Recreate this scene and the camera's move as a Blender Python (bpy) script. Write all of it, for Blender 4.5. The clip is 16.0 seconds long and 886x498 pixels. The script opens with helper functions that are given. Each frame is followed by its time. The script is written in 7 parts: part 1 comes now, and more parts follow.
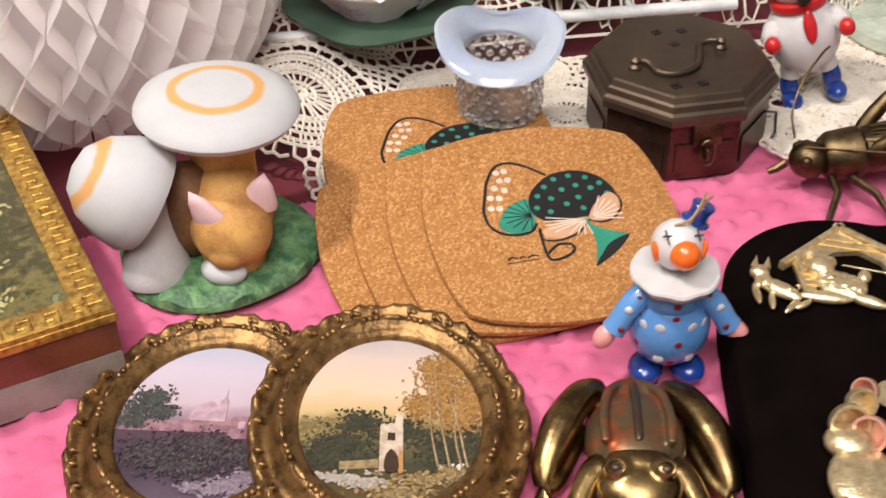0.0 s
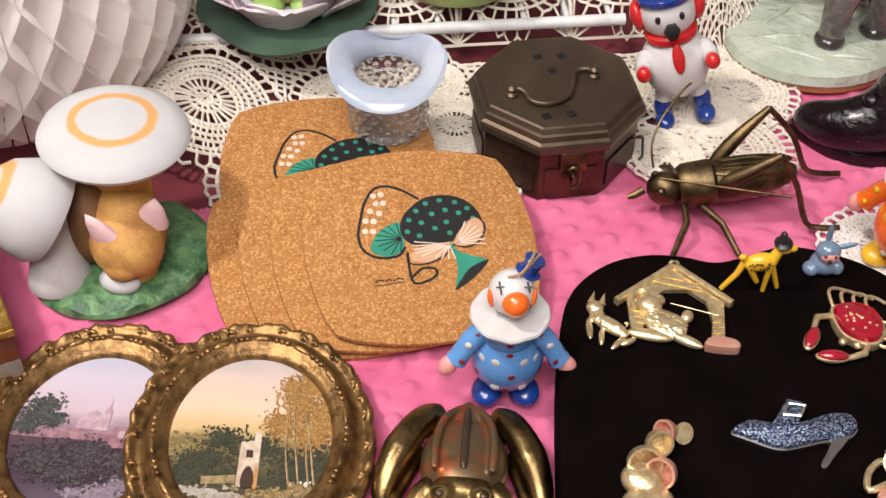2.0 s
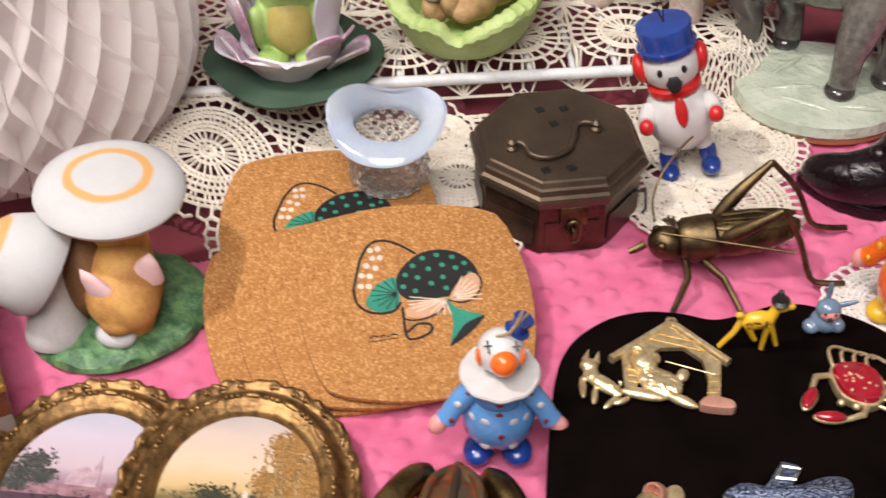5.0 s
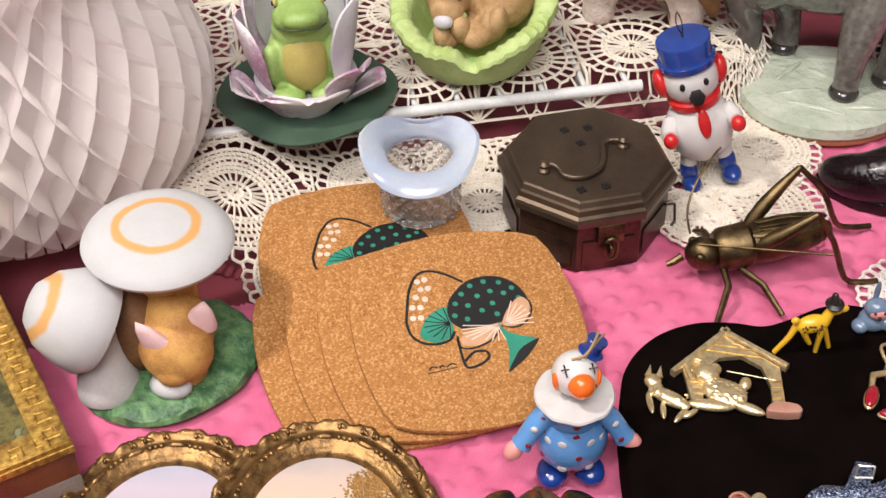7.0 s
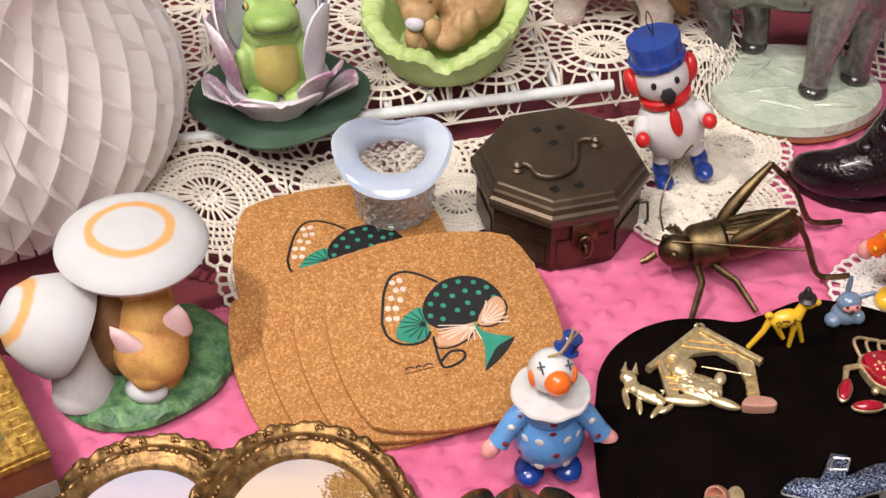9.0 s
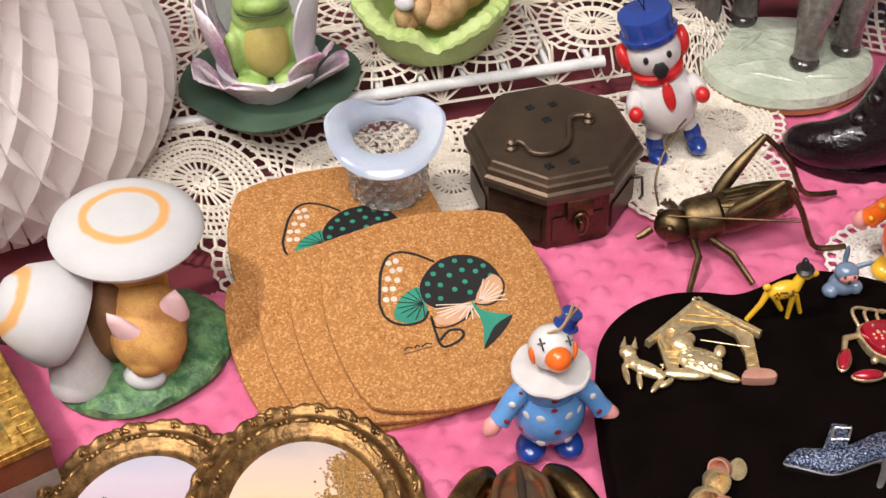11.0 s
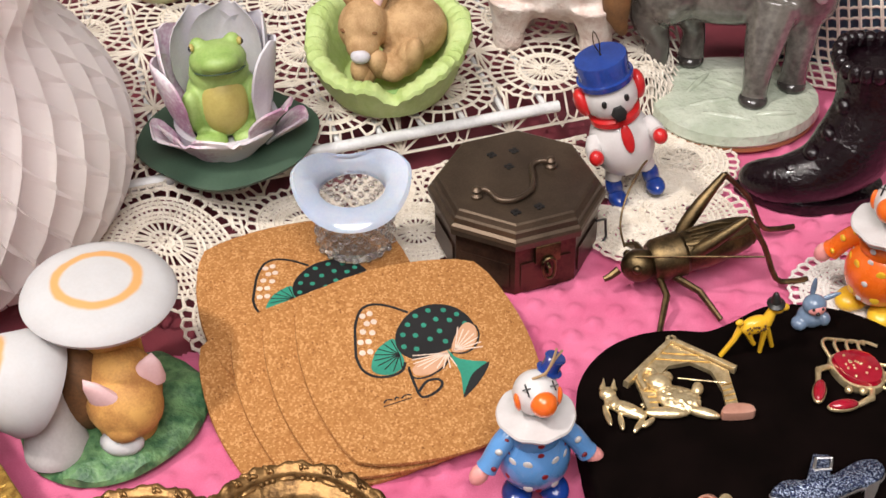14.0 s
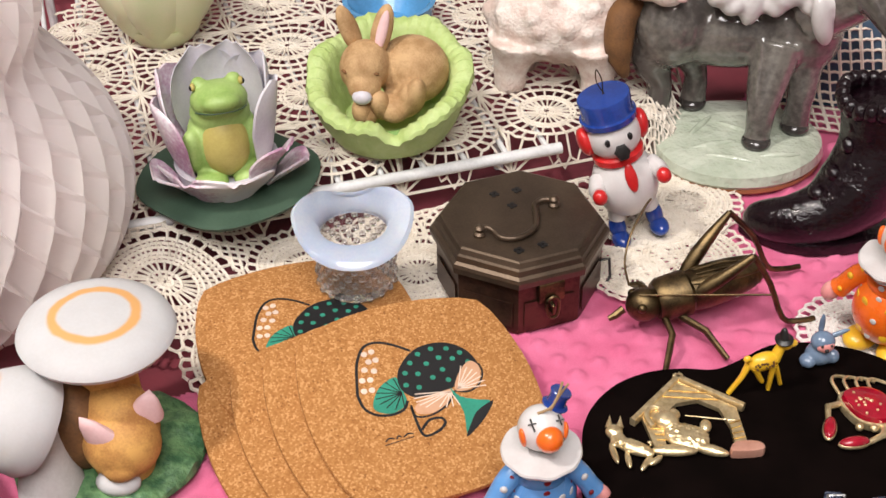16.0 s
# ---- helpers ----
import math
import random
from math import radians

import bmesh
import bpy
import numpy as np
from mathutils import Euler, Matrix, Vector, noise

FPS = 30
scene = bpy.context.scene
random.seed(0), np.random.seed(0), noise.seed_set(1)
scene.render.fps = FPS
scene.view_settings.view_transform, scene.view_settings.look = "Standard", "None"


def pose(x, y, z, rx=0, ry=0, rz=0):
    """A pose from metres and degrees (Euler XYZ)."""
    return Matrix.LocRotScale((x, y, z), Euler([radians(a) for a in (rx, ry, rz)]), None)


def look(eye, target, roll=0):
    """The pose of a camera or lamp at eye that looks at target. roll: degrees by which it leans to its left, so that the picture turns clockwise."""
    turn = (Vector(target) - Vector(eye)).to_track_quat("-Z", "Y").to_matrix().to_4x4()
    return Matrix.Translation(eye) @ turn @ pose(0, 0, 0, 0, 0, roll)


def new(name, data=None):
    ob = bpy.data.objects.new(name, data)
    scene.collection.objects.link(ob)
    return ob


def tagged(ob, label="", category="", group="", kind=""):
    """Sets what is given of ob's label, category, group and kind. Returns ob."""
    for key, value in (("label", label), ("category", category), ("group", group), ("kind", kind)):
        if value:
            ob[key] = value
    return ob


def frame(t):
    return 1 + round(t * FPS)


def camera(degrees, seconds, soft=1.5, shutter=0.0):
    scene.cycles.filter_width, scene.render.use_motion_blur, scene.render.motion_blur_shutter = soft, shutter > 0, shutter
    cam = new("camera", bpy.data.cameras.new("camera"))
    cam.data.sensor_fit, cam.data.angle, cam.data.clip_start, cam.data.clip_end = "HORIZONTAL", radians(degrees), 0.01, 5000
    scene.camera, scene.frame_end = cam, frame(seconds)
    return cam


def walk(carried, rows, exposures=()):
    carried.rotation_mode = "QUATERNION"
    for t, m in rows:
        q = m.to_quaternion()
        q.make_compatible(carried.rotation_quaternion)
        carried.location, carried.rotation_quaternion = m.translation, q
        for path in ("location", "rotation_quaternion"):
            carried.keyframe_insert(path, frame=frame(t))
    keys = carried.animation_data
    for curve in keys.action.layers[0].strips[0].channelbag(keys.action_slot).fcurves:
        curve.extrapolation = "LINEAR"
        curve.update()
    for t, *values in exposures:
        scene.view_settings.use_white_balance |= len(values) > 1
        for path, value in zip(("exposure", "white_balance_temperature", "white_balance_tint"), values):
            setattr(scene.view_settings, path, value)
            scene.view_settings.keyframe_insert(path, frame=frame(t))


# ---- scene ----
cam = camera(37.0, 16.0, shutter=0.4)
PATH = [
    (0, (0.0834, -0.4168, 0.3478), (-0.0618, 0.0340, -0.0205), -1.10),
    (0.5, (0.1074, -0.4270, 0.3977), (-0.0361, 0.0119, 0.0145), -0.71),
    (1, (0.1212, -0.4249, 0.4228), (-0.0157, 0.0019, 0.0239), 0.09),
    (1.5, (0.1283, -0.4105, 0.4322), (-0.0059, 0.0081, 0.0238), 0.63),
    (2, (0.1337, -0.4011, 0.4344), (0.0033, 0.0143, 0.0215), 1.32),
    (2.5, (0.1406, -0.3951, 0.4340), (0.0108, 0.0169, 0.0176), 1.88),
    (3, (0.1489, -0.3939, 0.4357), (0.0129, 0.0144, 0.0176), 2.09),
    (3.5, (0.1665, -0.3833, 0.4401), (0.0218, 0.0237, 0.0236), 2.14),
    (4, (0.1843, -0.3705, 0.4400), (0.0335, 0.0376, 0.0268), 1.96),
    (4.5, (0.1864, -0.3735, 0.4381), (0.0298, 0.0368, 0.0292), 0.81),
    (5, (0.1527, -0.3857, 0.4382), (-0.0014, 0.0334, 0.0375), -0.36),
    (5.2, (0.1377, -0.3912, 0.4403), (-0.0147, 0.0301, 0.0413), -1.21),
    (7.5, (0.0943, -0.4033, 0.4464), (-0.0216, 0.0321, 0.0502), -0.86),
    (8, (0.0932, -0.4058, 0.4470), (-0.0212, 0.0306, 0.0515), -0.92),
    (8.5, (0.0959, -0.4058, 0.4451), (-0.0154, 0.0323, 0.0506), -0.93),
    (9, (0.0961, -0.4042, 0.4440), (-0.0130, 0.0349, 0.0499), -1.00),
    (11.5, (0.0888, -0.4059, 0.4391), (-0.0106, 0.0290, 0.0379), -2.24),
    (12, (0.0816, -0.4070, 0.4372), (-0.0128, 0.0283, 0.0352), -2.69),
    (12.5, (0.0761, -0.4039, 0.4377), (-0.0123, 0.0341, 0.0373), -2.90),
    (13, (0.0705, -0.4053, 0.4379), (-0.0086, 0.0361, 0.0393), -2.45),
    (13.5, (0.0692, -0.4077, 0.4420), (-0.0036, 0.0397, 0.0489), -1.86),
    (14, (0.0709, -0.4092, 0.4445), (-0.0004, 0.0457, 0.0598), -1.47),
    (14.5, (0.0690, -0.4163, 0.4396), (-0.0029, 0.0447, 0.0624), -1.29),
    (15, (0.0714, -0.4234, 0.4322), (-0.0007, 0.0424, 0.0610), -1.21),
    (15.5, (0.0707, -0.4198, 0.4293), (-0.0016, 0.0508, 0.0642), -1.31),
    (16, (0.0690, -0.4121, 0.4293), (-0.0037, 0.0615, 0.0681), -1.42),
]
walk(cam, [(t, look(eye, target, roll)) for t, eye, target, roll in PATH], exposures=((0.0, -0.56), (16.0, -0.56)))

# ---- light ----
world = bpy.data.worlds.new("room_air")
scene.world = world
world.use_nodes = True
world.node_tree.nodes["Background"].inputs[0].default_value = (1.0, 0.93, 0.88, 1)
world.node_tree.nodes["Background"].inputs[1].default_value = 0.29


def lamp(name, eye, target, size, watts, color):
    data = bpy.data.lights.new(name, "AREA")
    data.shape, data.size, data.energy, data.color = "DISK", size, watts, color
    ob = new(name, data)
    ob.matrix_basis = look(eye, target)
    return ob


# key lamp out of view, placed from the direction of the cast shadows
lamp("unseen_lamp", (-0.78, -0.45, 1.75), (0, 0.05, 0), 0.17, 36, (1.0, 0.94, 0.88))
# broad fill added to brighten the front faces, not a known fitting
lamp("unseen_lamp", (0.15, -0.95, 1.75), (0.0, 0.1, 0), 1.2, 60, (1.0, 0.95, 0.94))


# ---- materials ----
def mat(name, c1, c2=None, rough=0.5, metal=0.0, s1=60, s2=700, bump=0.15, dist=0.0004, coat=0.0, trans=0.0, sss=0.0, ior=1.5, mix=(0.35, 0.65), spread=0.15, spec=0.5):
    m = bpy.data.materials.new(name)
    m.use_nodes = True
    nt = m.node_tree
    b = nt.nodes["Principled BSDF"]
    c2 = c2 or tuple(v * 0.75 for v in c1)
    tc = nt.nodes.new("ShaderNodeTexCoord")
    n1 = nt.nodes.new("ShaderNodeTexNoise")
    n1.inputs["Scale"].default_value, n1.inputs["Detail"].default_value = s1, 4
    n2 = nt.nodes.new("ShaderNodeTexNoise")
    n2.inputs["Scale"].default_value, n2.inputs["Detail"].default_value = s2, 3
    add = nt.nodes.new("ShaderNodeMath")
    add.operation = "MULTIPLY_ADD"
    add.inputs[1].default_value = 0.35
    ramp = nt.nodes.new("ShaderNodeValToRGB")
    ramp.color_ramp.elements[0].position, ramp.color_ramp.elements[1].position = mix
    ramp.color_ramp.elements[0].color, ramp.color_ramp.elements[1].color = (*c2, 1), (*c1, 1)
    for n in (n1, n2):
        nt.links.new(tc.outputs["Object"], n.inputs["Vector"])
    sub = nt.nodes.new("ShaderNodeMath")
    sub.operation = "SUBTRACT"
    sub.inputs[1].default_value = 0.5
    nt.links.new(n2.outputs[0], sub.inputs[0])
    nt.links.new(sub.outputs[0], add.inputs[0])
    nt.links.new(n1.outputs[0], add.inputs[2])
    nt.links.new(add.outputs[0], ramp.inputs[0])
    nt.links.new(ramp.outputs[0], b.inputs["Base Color"])
    mr = nt.nodes.new("ShaderNodeMapRange")
    mr.inputs["To Min"].default_value, mr.inputs["To Max"].default_value = max(0.02, rough - spread * rough), min(1, rough + spread * rough)
    nt.links.new(n1.outputs[0], mr.inputs["Value"])
    nt.links.new(mr.outputs[0], b.inputs["Roughness"])
    if bump:
        bp = nt.nodes.new("ShaderNodeBump")
        bp.inputs["Strength"].default_value, bp.inputs["Distance"].default_value = bump, dist
        nt.links.new(n2.outputs[0], bp.inputs["Height"])
        nt.links.new(bp.outputs[0], b.inputs["Normal"])
    b.inputs["Metallic"].default_value = metal
    b.inputs["Specular IOR Level"].default_value = spec
    b.inputs["Coat Weight"].default_value = coat
    b.inputs["Coat Roughness"].default_value = 0.08
    b.inputs["Transmission Weight"].default_value = trans
    b.inputs["IOR"].default_value = ior
    if sss:
        b.inputs["Subsurface Weight"].default_value = sss
        b.inputs["Subsurface Radius"].default_value = (0.004, 0.003, 0.0025)
    return m


M_pink = mat("pink_plush", (0.71, 0.185, 0.32), (0.60, 0.125, 0.24), spec=0.1, rough=0.85, s1=30, s2=1600, bump=0.5, dist=0.0008)
M_maroon = mat("maroon_cloth", (0.21, 0.032, 0.048), (0.13, 0.020, 0.031), rough=0.85, s1=25, s2=1500, bump=0.4)
M_lace = mat("cream_cotton", (0.84, 0.77, 0.67), (0.74, 0.66, 0.55), rough=0.9, s1=160, s2=2500, bump=0.7, dist=0.0005)
M_lacew = mat("white_cotton", (0.86, 0.82, 0.78), (0.72, 0.66, 0.62), rough=0.9, s1=160, s2=2500, bump=0.7, dist=0.0005)
M_wire = mat("white_coated_wire", (0.80, 0.80, 0.80), rough=0.35, bump=0.03)
M_velvet = mat("black_velvet", (0.0045, 0.0024, 0.0021), (0.0022, 0.0012, 0.001), rough=0.95, s2=2600, bump=0.3, spec=0.03)
M_cork = mat("cork", (0.60, 0.32, 0.11), (0.33, 0.15, 0.045), rough=0.85, s1=900, s2=2600, bump=0.5, dist=0.0003, mix=(0.36, 0.58), spec=0.2)
_nt = M_cork.node_tree
_vo, _tc, _rp, _n2 = _nt.nodes.new("ShaderNodeTexVoronoi"), _nt.nodes.new("ShaderNodeTexCoord"), _nt.nodes.new("ShaderNodeValToRGB"), _nt.nodes.new("ShaderNodeTexNoise")
_sp, _mx = _nt.nodes.new("ShaderNodeSeparateColor"), _nt.nodes.new("ShaderNodeMath")
_vo.inputs["Scale"].default_value, _n2.inputs["Scale"].default_value = 1150, 90
_mx.operation, _mx.inputs[1].default_value = "MULTIPLY_ADD", 0.30
_nt.links.new(_tc.outputs["Object"], _vo.inputs["Vector"])
_nt.links.new(_tc.outputs["Object"], _n2.inputs["Vector"])
_nt.links.new(_vo.outputs["Color"], _sp.inputs[0])
_nt.links.new(_n2.outputs[0], _mx.inputs[0])
_nt.links.new(_sp.outputs[0], _mx.inputs[2])
_nt.links.new(_mx.outputs[0], _rp.inputs[0])
_rp.color_ramp.elements[0].position, _rp.color_ramp.elements[0].color = 0.06, (0.15, 0.055, 0.016, 1)
_rp.color_ramp.elements[1].position, _rp.color_ramp.elements[1].color = 1.0, (0.55, 0.285, 0.11, 1)
for _p, _c in ((0.20, (0.33, 0.138, 0.040, 1)), (0.55, (0.39, 0.175, 0.055, 1)), (0.90, (0.44, 0.21, 0.070, 1))):
    _e = _rp.color_ramp.elements.new(_p)
    _e.color = _c
_nt.links.new(_rp.outputs[0], _nt.nodes["Principled BSDF"].inputs["Base Color"])
M_ink = mat("black_ink", (0.012, 0.012, 0.013), rough=0.5, bump=0.05)
M_inkgreen = mat("green_ink", (0.03, 0.27, 0.18), rough=0.5, bump=0.05)
M_fan = mat("peach_ink", (0.58, 0.33, 0.20), (0.50, 0.27, 0.15), rough=0.6, bump=0.05)
M_inkwhite = mat("pale_ink", (0.80, 0.62, 0.50), rough=0.6, bump=0.05)
M_biscuit = mat("matt_white_bisque", (0.55, 0.545, 0.55), (0.51, 0.50, 0.50), rough=0.65, s1=40, bump=0.04, sss=0.15)
M_stalk = mat("grey_bisque", (0.56, 0.53, 0.52), (0.46, 0.43, 0.42), rough=0.7, s1=60, bump=0.05)
M_kitten = mat("ginger_bisque", (0.66, 0.36, 0.10), (0.40, 0.18, 0.05), rough=0.7, s1=70, s2=900, bump=0.1)
M_brownb = mat("brown_bisque", (0.20, 0.09, 0.03), (0.10, 0.045, 0.015), rough=0.75, s1=70, bump=0.1)
M_earpink = mat("pale_pink_bisque", (0.80, 0.55, 0.55), (0.72, 0.46, 0.46), rough=0.65, bump=0.04)
M_grass = mat("green_glaze_base", (0.16, 0.31, 0.13), (0.035, 0.11, 0.045), rough=0.5, s1=130, s2=400, bump=0.8, dist=0.0012)
M_brass = mat("aged_brass", (0.185, 0.128, 0.062), (0.075, 0.054, 0.030), rough=0.44, metal=1.0, s1=120, s2=900, bump=0.25, dist=0.0003)
M_brassp = mat("polished_brass", (0.36, 0.25, 0.105), (0.14, 0.09, 0.04), rough=0.30, metal=1.0, s1=70, s2=900, bump=0.15)
M_brassd = mat("dark_brass", (0.125, 0.088, 0.060), (0.080, 0.056, 0.039), rough=0.40, metal=0.7, s1=40, s2=900, bump=0.08)
M_copper = mat("brown_copper", (0.115, 0.060, 0.040), (0.055, 0.030, 0.021), rough=0.38, metal=0.8, s1=70, s2=600, bump=0.12)
M_goldframe = mat("antique_gold", (0.29, 0.165, 0.062), (0.105, 0.056, 0.021), rough=0.40, metal=0.8, s1=150, s2=900, bump=0.4, dist=0.0005, mix=(0.34, 0.56))
M_gold = mat("pale_gold_plate", (0.92, 0.76, 0.47), (0.68, 0.52, 0.28), rough=0.32, metal=0.8, s1=300, s2=900, bump=0.5, dist=0.0005)
M_goldleaf = mat("gold_leaf_border", (0.66, 0.42, 0.10), (0.30, 0.16, 0.035), rough=0.42, metal=0.8, s1=300, s2=1400, bump=0.6, dist=0.0005)
M_boxred = mat("red_brown_lacquer", (0.20, 0.06, 0.03), (0.11, 0.03, 0.015), rough=0.3, s1=50, bump=0.08)
M_boxgrey = mat("grey_card", (0.30, 0.25, 0.22), (0.2, 0.16, 0.14), rough=0.7, s1=50, bump=0.1)
M_blue = mat("sky_blue_paint", (0.11, 0.29, 0.60), (0.09, 0.24, 0.52), rough=0.28, s1=40, bump=0.05, coat=0.4)
M_navy = mat("royal_blue_paint", (0.014, 0.055, 0.30), (0.009, 0.035, 0.21), rough=0.22, s1=60, bump=0.05, coat=0.6)
M_white = mat("white_paint", (0.64, 0.62, 0.61), (0.59, 0.56, 0.55), rough=0.32, s1=50, bump=0.04, coat=0.3)
M_skin = mat("pink_paint", (0.82, 0.36, 0.34), (0.74, 0.29, 0.27), rough=0.35, bump=0.04, coat=0.3)
M_orange = mat("orange_paint", (0.85, 0.17, 0.015), (0.74, 0.12, 0.01), rough=0.28, bump=0.04, coat=0.5)
M_red = mat("red_paint", (0.62, 0.02, 0.02), (0.48, 0.012, 0.014), rough=0.35, bump=0.06, coat=0.3)
M_darkred = mat("dark_red_paint", (0.25, 0.012, 0.02), rough=0.35, bump=0.04)
M_yellow = mat("yellow_paint", (0.82, 0.50, 0.03), (0.72, 0.40, 0.02), rough=0.35, bump=0.05, coat=0.4)
M_black = mat("black_paint", (0.012, 0.011, 0.011), rough=0.4, bump=0.04)
M_string = mat("twine", (0.42, 0.28, 0.14), rough=0.9, s2=3000, bump=0.6)
M_frog = mat("frog_green_glaze", (0.37, 0.50, 0.17), (0.24, 0.38, 0.09), rough=0.5, s1=45, bump=0.08, sss=0.1)
M_frogbelly = mat("frog_tan_belly", (0.48, 0.40, 0.12), (0.40, 0.32, 0.09), rough=0.55, bump=0.08)
M_petal = mat("white_lilac_petal", (0.72, 0.66, 0.69), (0.46, 0.24, 0.36), rough=0.45, s1=32, s2=500, bump=0.08, sss=0.2, mix=(0.36, 0.56))
M_petalg = mat("pale_petal_inside", (0.62, 0.60, 0.63), (0.52, 0.49, 0.54), rough=0.5, s1=40, bump=0.06, sss=0.2)
M_leaf = mat("dark_green_bisque", (0.055, 0.10, 0.065), (0.035, 0.07, 0.045), rough=0.6, s1=40, bump=0.1)
M_cabbage = mat("cabbage_green", (0.49, 0.60, 0.25), (0.38, 0.50, 0.16), rough=0.6, s1=60, s2=320, bump=0.6, dist=0.001, sss=0.1)
M_cabbdark = mat("cabbage_outer_green", (0.20, 0.34, 0.09), (0.13, 0.24, 0.06), rough=0.6, s1=60, s2=400, bump=0.3, dist=0.001)
M_rabbit = mat("fawn_bisque", (0.54, 0.35, 0.175), (0.36, 0.21, 0.09), rough=0.75, s1=110, s2=900, bump=0.5, dist=0.0008)
M_grey = mat("grey_glaze", (0.175, 0.160, 0.140), (0.075, 0.066, 0.060), rough=0.10, s1=15, s2=300, bump=0.06, coat=0.8, mix=(0.40, 0.60))
M_hoof = mat("dark_grey_glaze", (0.045, 0.04, 0.037), (0.03, 0.026, 0.024), rough=0.15, s1=60, bump=0.05, coat=0.6)
M_celadon = mat("celadon_glaze", (0.52, 0.56, 0.46), (0.40, 0.45, 0.35), rough=0.14, s1=50, s2=130, bump=0.9, dist=0.0030, coat=0.6)
M_terra = mat("terracotta_rim", (0.42, 0.17, 0.07), rough=0.6)
M_lamb = mat("cream_wool_glaze", (0.80, 0.72, 0.66), (0.62, 0.48, 0.42), rough=0.45, s1=110, s2=600, bump=0.7, dist=0.0014)
M_boot = mat("amethyst_black_glass", (0.008, 0.003, 0.005), (0.005, 0.0015, 0.003), rough=0.14, s1=160, s2=420, bump=0.6, dist=0.0012, coat=0.15, spec=0.4)
M_glass = mat("clear_glass", (0.97, 0.97, 0.98), (0.95, 0.95, 0.97), rough=0.04, trans=0.96, ior=1.30, bump=0.0)
M_opal = mat("opalescent_glass", (0.80, 0.87, 1.0), (0.68, 0.77, 0.98), rough=0.07, trans=0.50, s1=30, bump=0.02, sss=0.5, coat=0.6)
M_paper = mat("white_tissue_paper", (0.97, 0.945, 0.94), (0.95, 0.92, 0.915), rough=0.8, s1=30, bump=0.06, spec=0.1)
_nt = M_paper.node_tree
_tr, _mx = _nt.nodes.new("ShaderNodeBsdfTranslucent"), _nt.nodes.new("ShaderNodeMixShader")
_tr.inputs[0].default_value, _mx.inputs[0].default_value = (0.99, 0.955, 0.95, 1), 0.74
_nt.links.new(_nt.nodes["Principled BSDF"].outputs[0], _mx.inputs[1])
_nt.links.new(_tr.outputs[0], _mx.inputs[2])
_nt.links.new(_mx.outputs[0], _nt.nodes["Material Output"].inputs[0])
M_wax = mat("pale_green_wax", (0.70, 0.74, 0.44), (0.78, 0.76, 0.52), rough=0.4, s1=25, bump=0.05, sss=0.4)
M_glitter = mat("blue_glitter_enamel", (0.46, 0.54, 0.70), (0.018, 0.028, 0.08), rough=0.22, metal=0.7, s1=1300, s2=2600, bump=0.8, dist=0.0004, mix=(0.48, 0.64))
M_silver = mat("silver_plate", (0.75, 0.74, 0.74), rough=0.22, metal=1.0, bump=0.1)
M_enred = mat("red_enamel", (0.36, 0.004, 0.022), (0.26, 0.003, 0.015), rough=0.12, s1=150, bump=0.05, coat=1.0)
M_engreen = mat("green_enamel", (0.006, 0.10, 0.052), (0.002, 0.025, 0.014), rough=0.12, s1=420, bump=0.6, coat=1.0)
M_rose = mat("rose_gold_plate", (0.78, 0.42, 0.32), (0.68, 0.34, 0.25), rough=0.34, metal=0.5, bump=0.2)
M_bluegrey = mat("blue_grey_glaze", (0.18, 0.26, 0.36), (0.12, 0.17, 0.26), rough=0.25, bump=0.08, coat=0.6)
M_patina = mat("red_patina_brass", (0.36, 0.085, 0.028), (0.15, 0.105, 0.055), rough=0.40, metal=0.65, s1=70, s2=600, bump=0.2, mix=(0.49, 0.66))
M_wall = mat("room_wall_paint", (0.72, 0.70, 0.68), rough=0.8, s1=2, s2=60)
M_bluecl = mat("blue_ceramic", (0.10, 0.33, 0.62), rough=0.25, coat=0.5)


# ---- mesh helpers ----
def thing(name, at, label, category, group="", kind="", rz=0.0):
    ob = new(name)
    ob.matrix_basis = at if isinstance(at, Matrix) else pose(*at, 0, 0, rz)
    ob.empty_display_size = 0.01
    return tagged(ob, label, category, group, kind)


def mesh_of(bm, material, smooth=True, name="mesh"):
    me = bpy.data.meshes.new(name)
    bmesh.ops.recalc_face_normals(bm, faces=bm.faces)
    bm.to_mesh(me)
    bm.free()
    for p in me.polygons:
        p.use_smooth = smooth
    if smooth:
        me.set_sharp_from_angle(angle=radians(38))
    me.materials.append(material)
    return me


def part(name, bm, material, parent=None, label="", smooth=True):
    ob = new(name, mesh_of(bm, material, smooth, name))
    ob.parent = parent
    if label:
        ob["label"] = label
    return ob


def organic(ob, voxel=0.0011, rounds=6):
    """Melts the lumps of a modelled body into one skin."""
    m = ob.modifiers.new("skin", "REMESH")
    m.mode, m.voxel_size, m.use_smooth_shade = "VOXEL", voxel, True
    s = ob.modifiers.new("soften", "SMOOTH")
    s.factor, s.iterations = 0.6, rounds
    return ob


def raw(name, verts, faces, material, parent=None, smooth=True):
    me = bpy.data.meshes.new(name)
    me.from_pydata(verts, [], faces)
    me.update()
    for p in me.polygons:
        p.use_smooth = smooth
    me.materials.append(material)
    ob = new(name, me)
    ob.parent = parent
    return ob


def ball(bm, c, r, rot=(0, 0, 0), seg=20, rings=12):
    r = (r, r, r) if isinstance(r, (int, float)) else r
    m = Matrix.LocRotScale(c, Euler([radians(a) for a in rot]), r)
    bmesh.ops.create_uvsphere(bm, u_segments=seg, v_segments=rings, radius=1, matrix=m)
    return bm


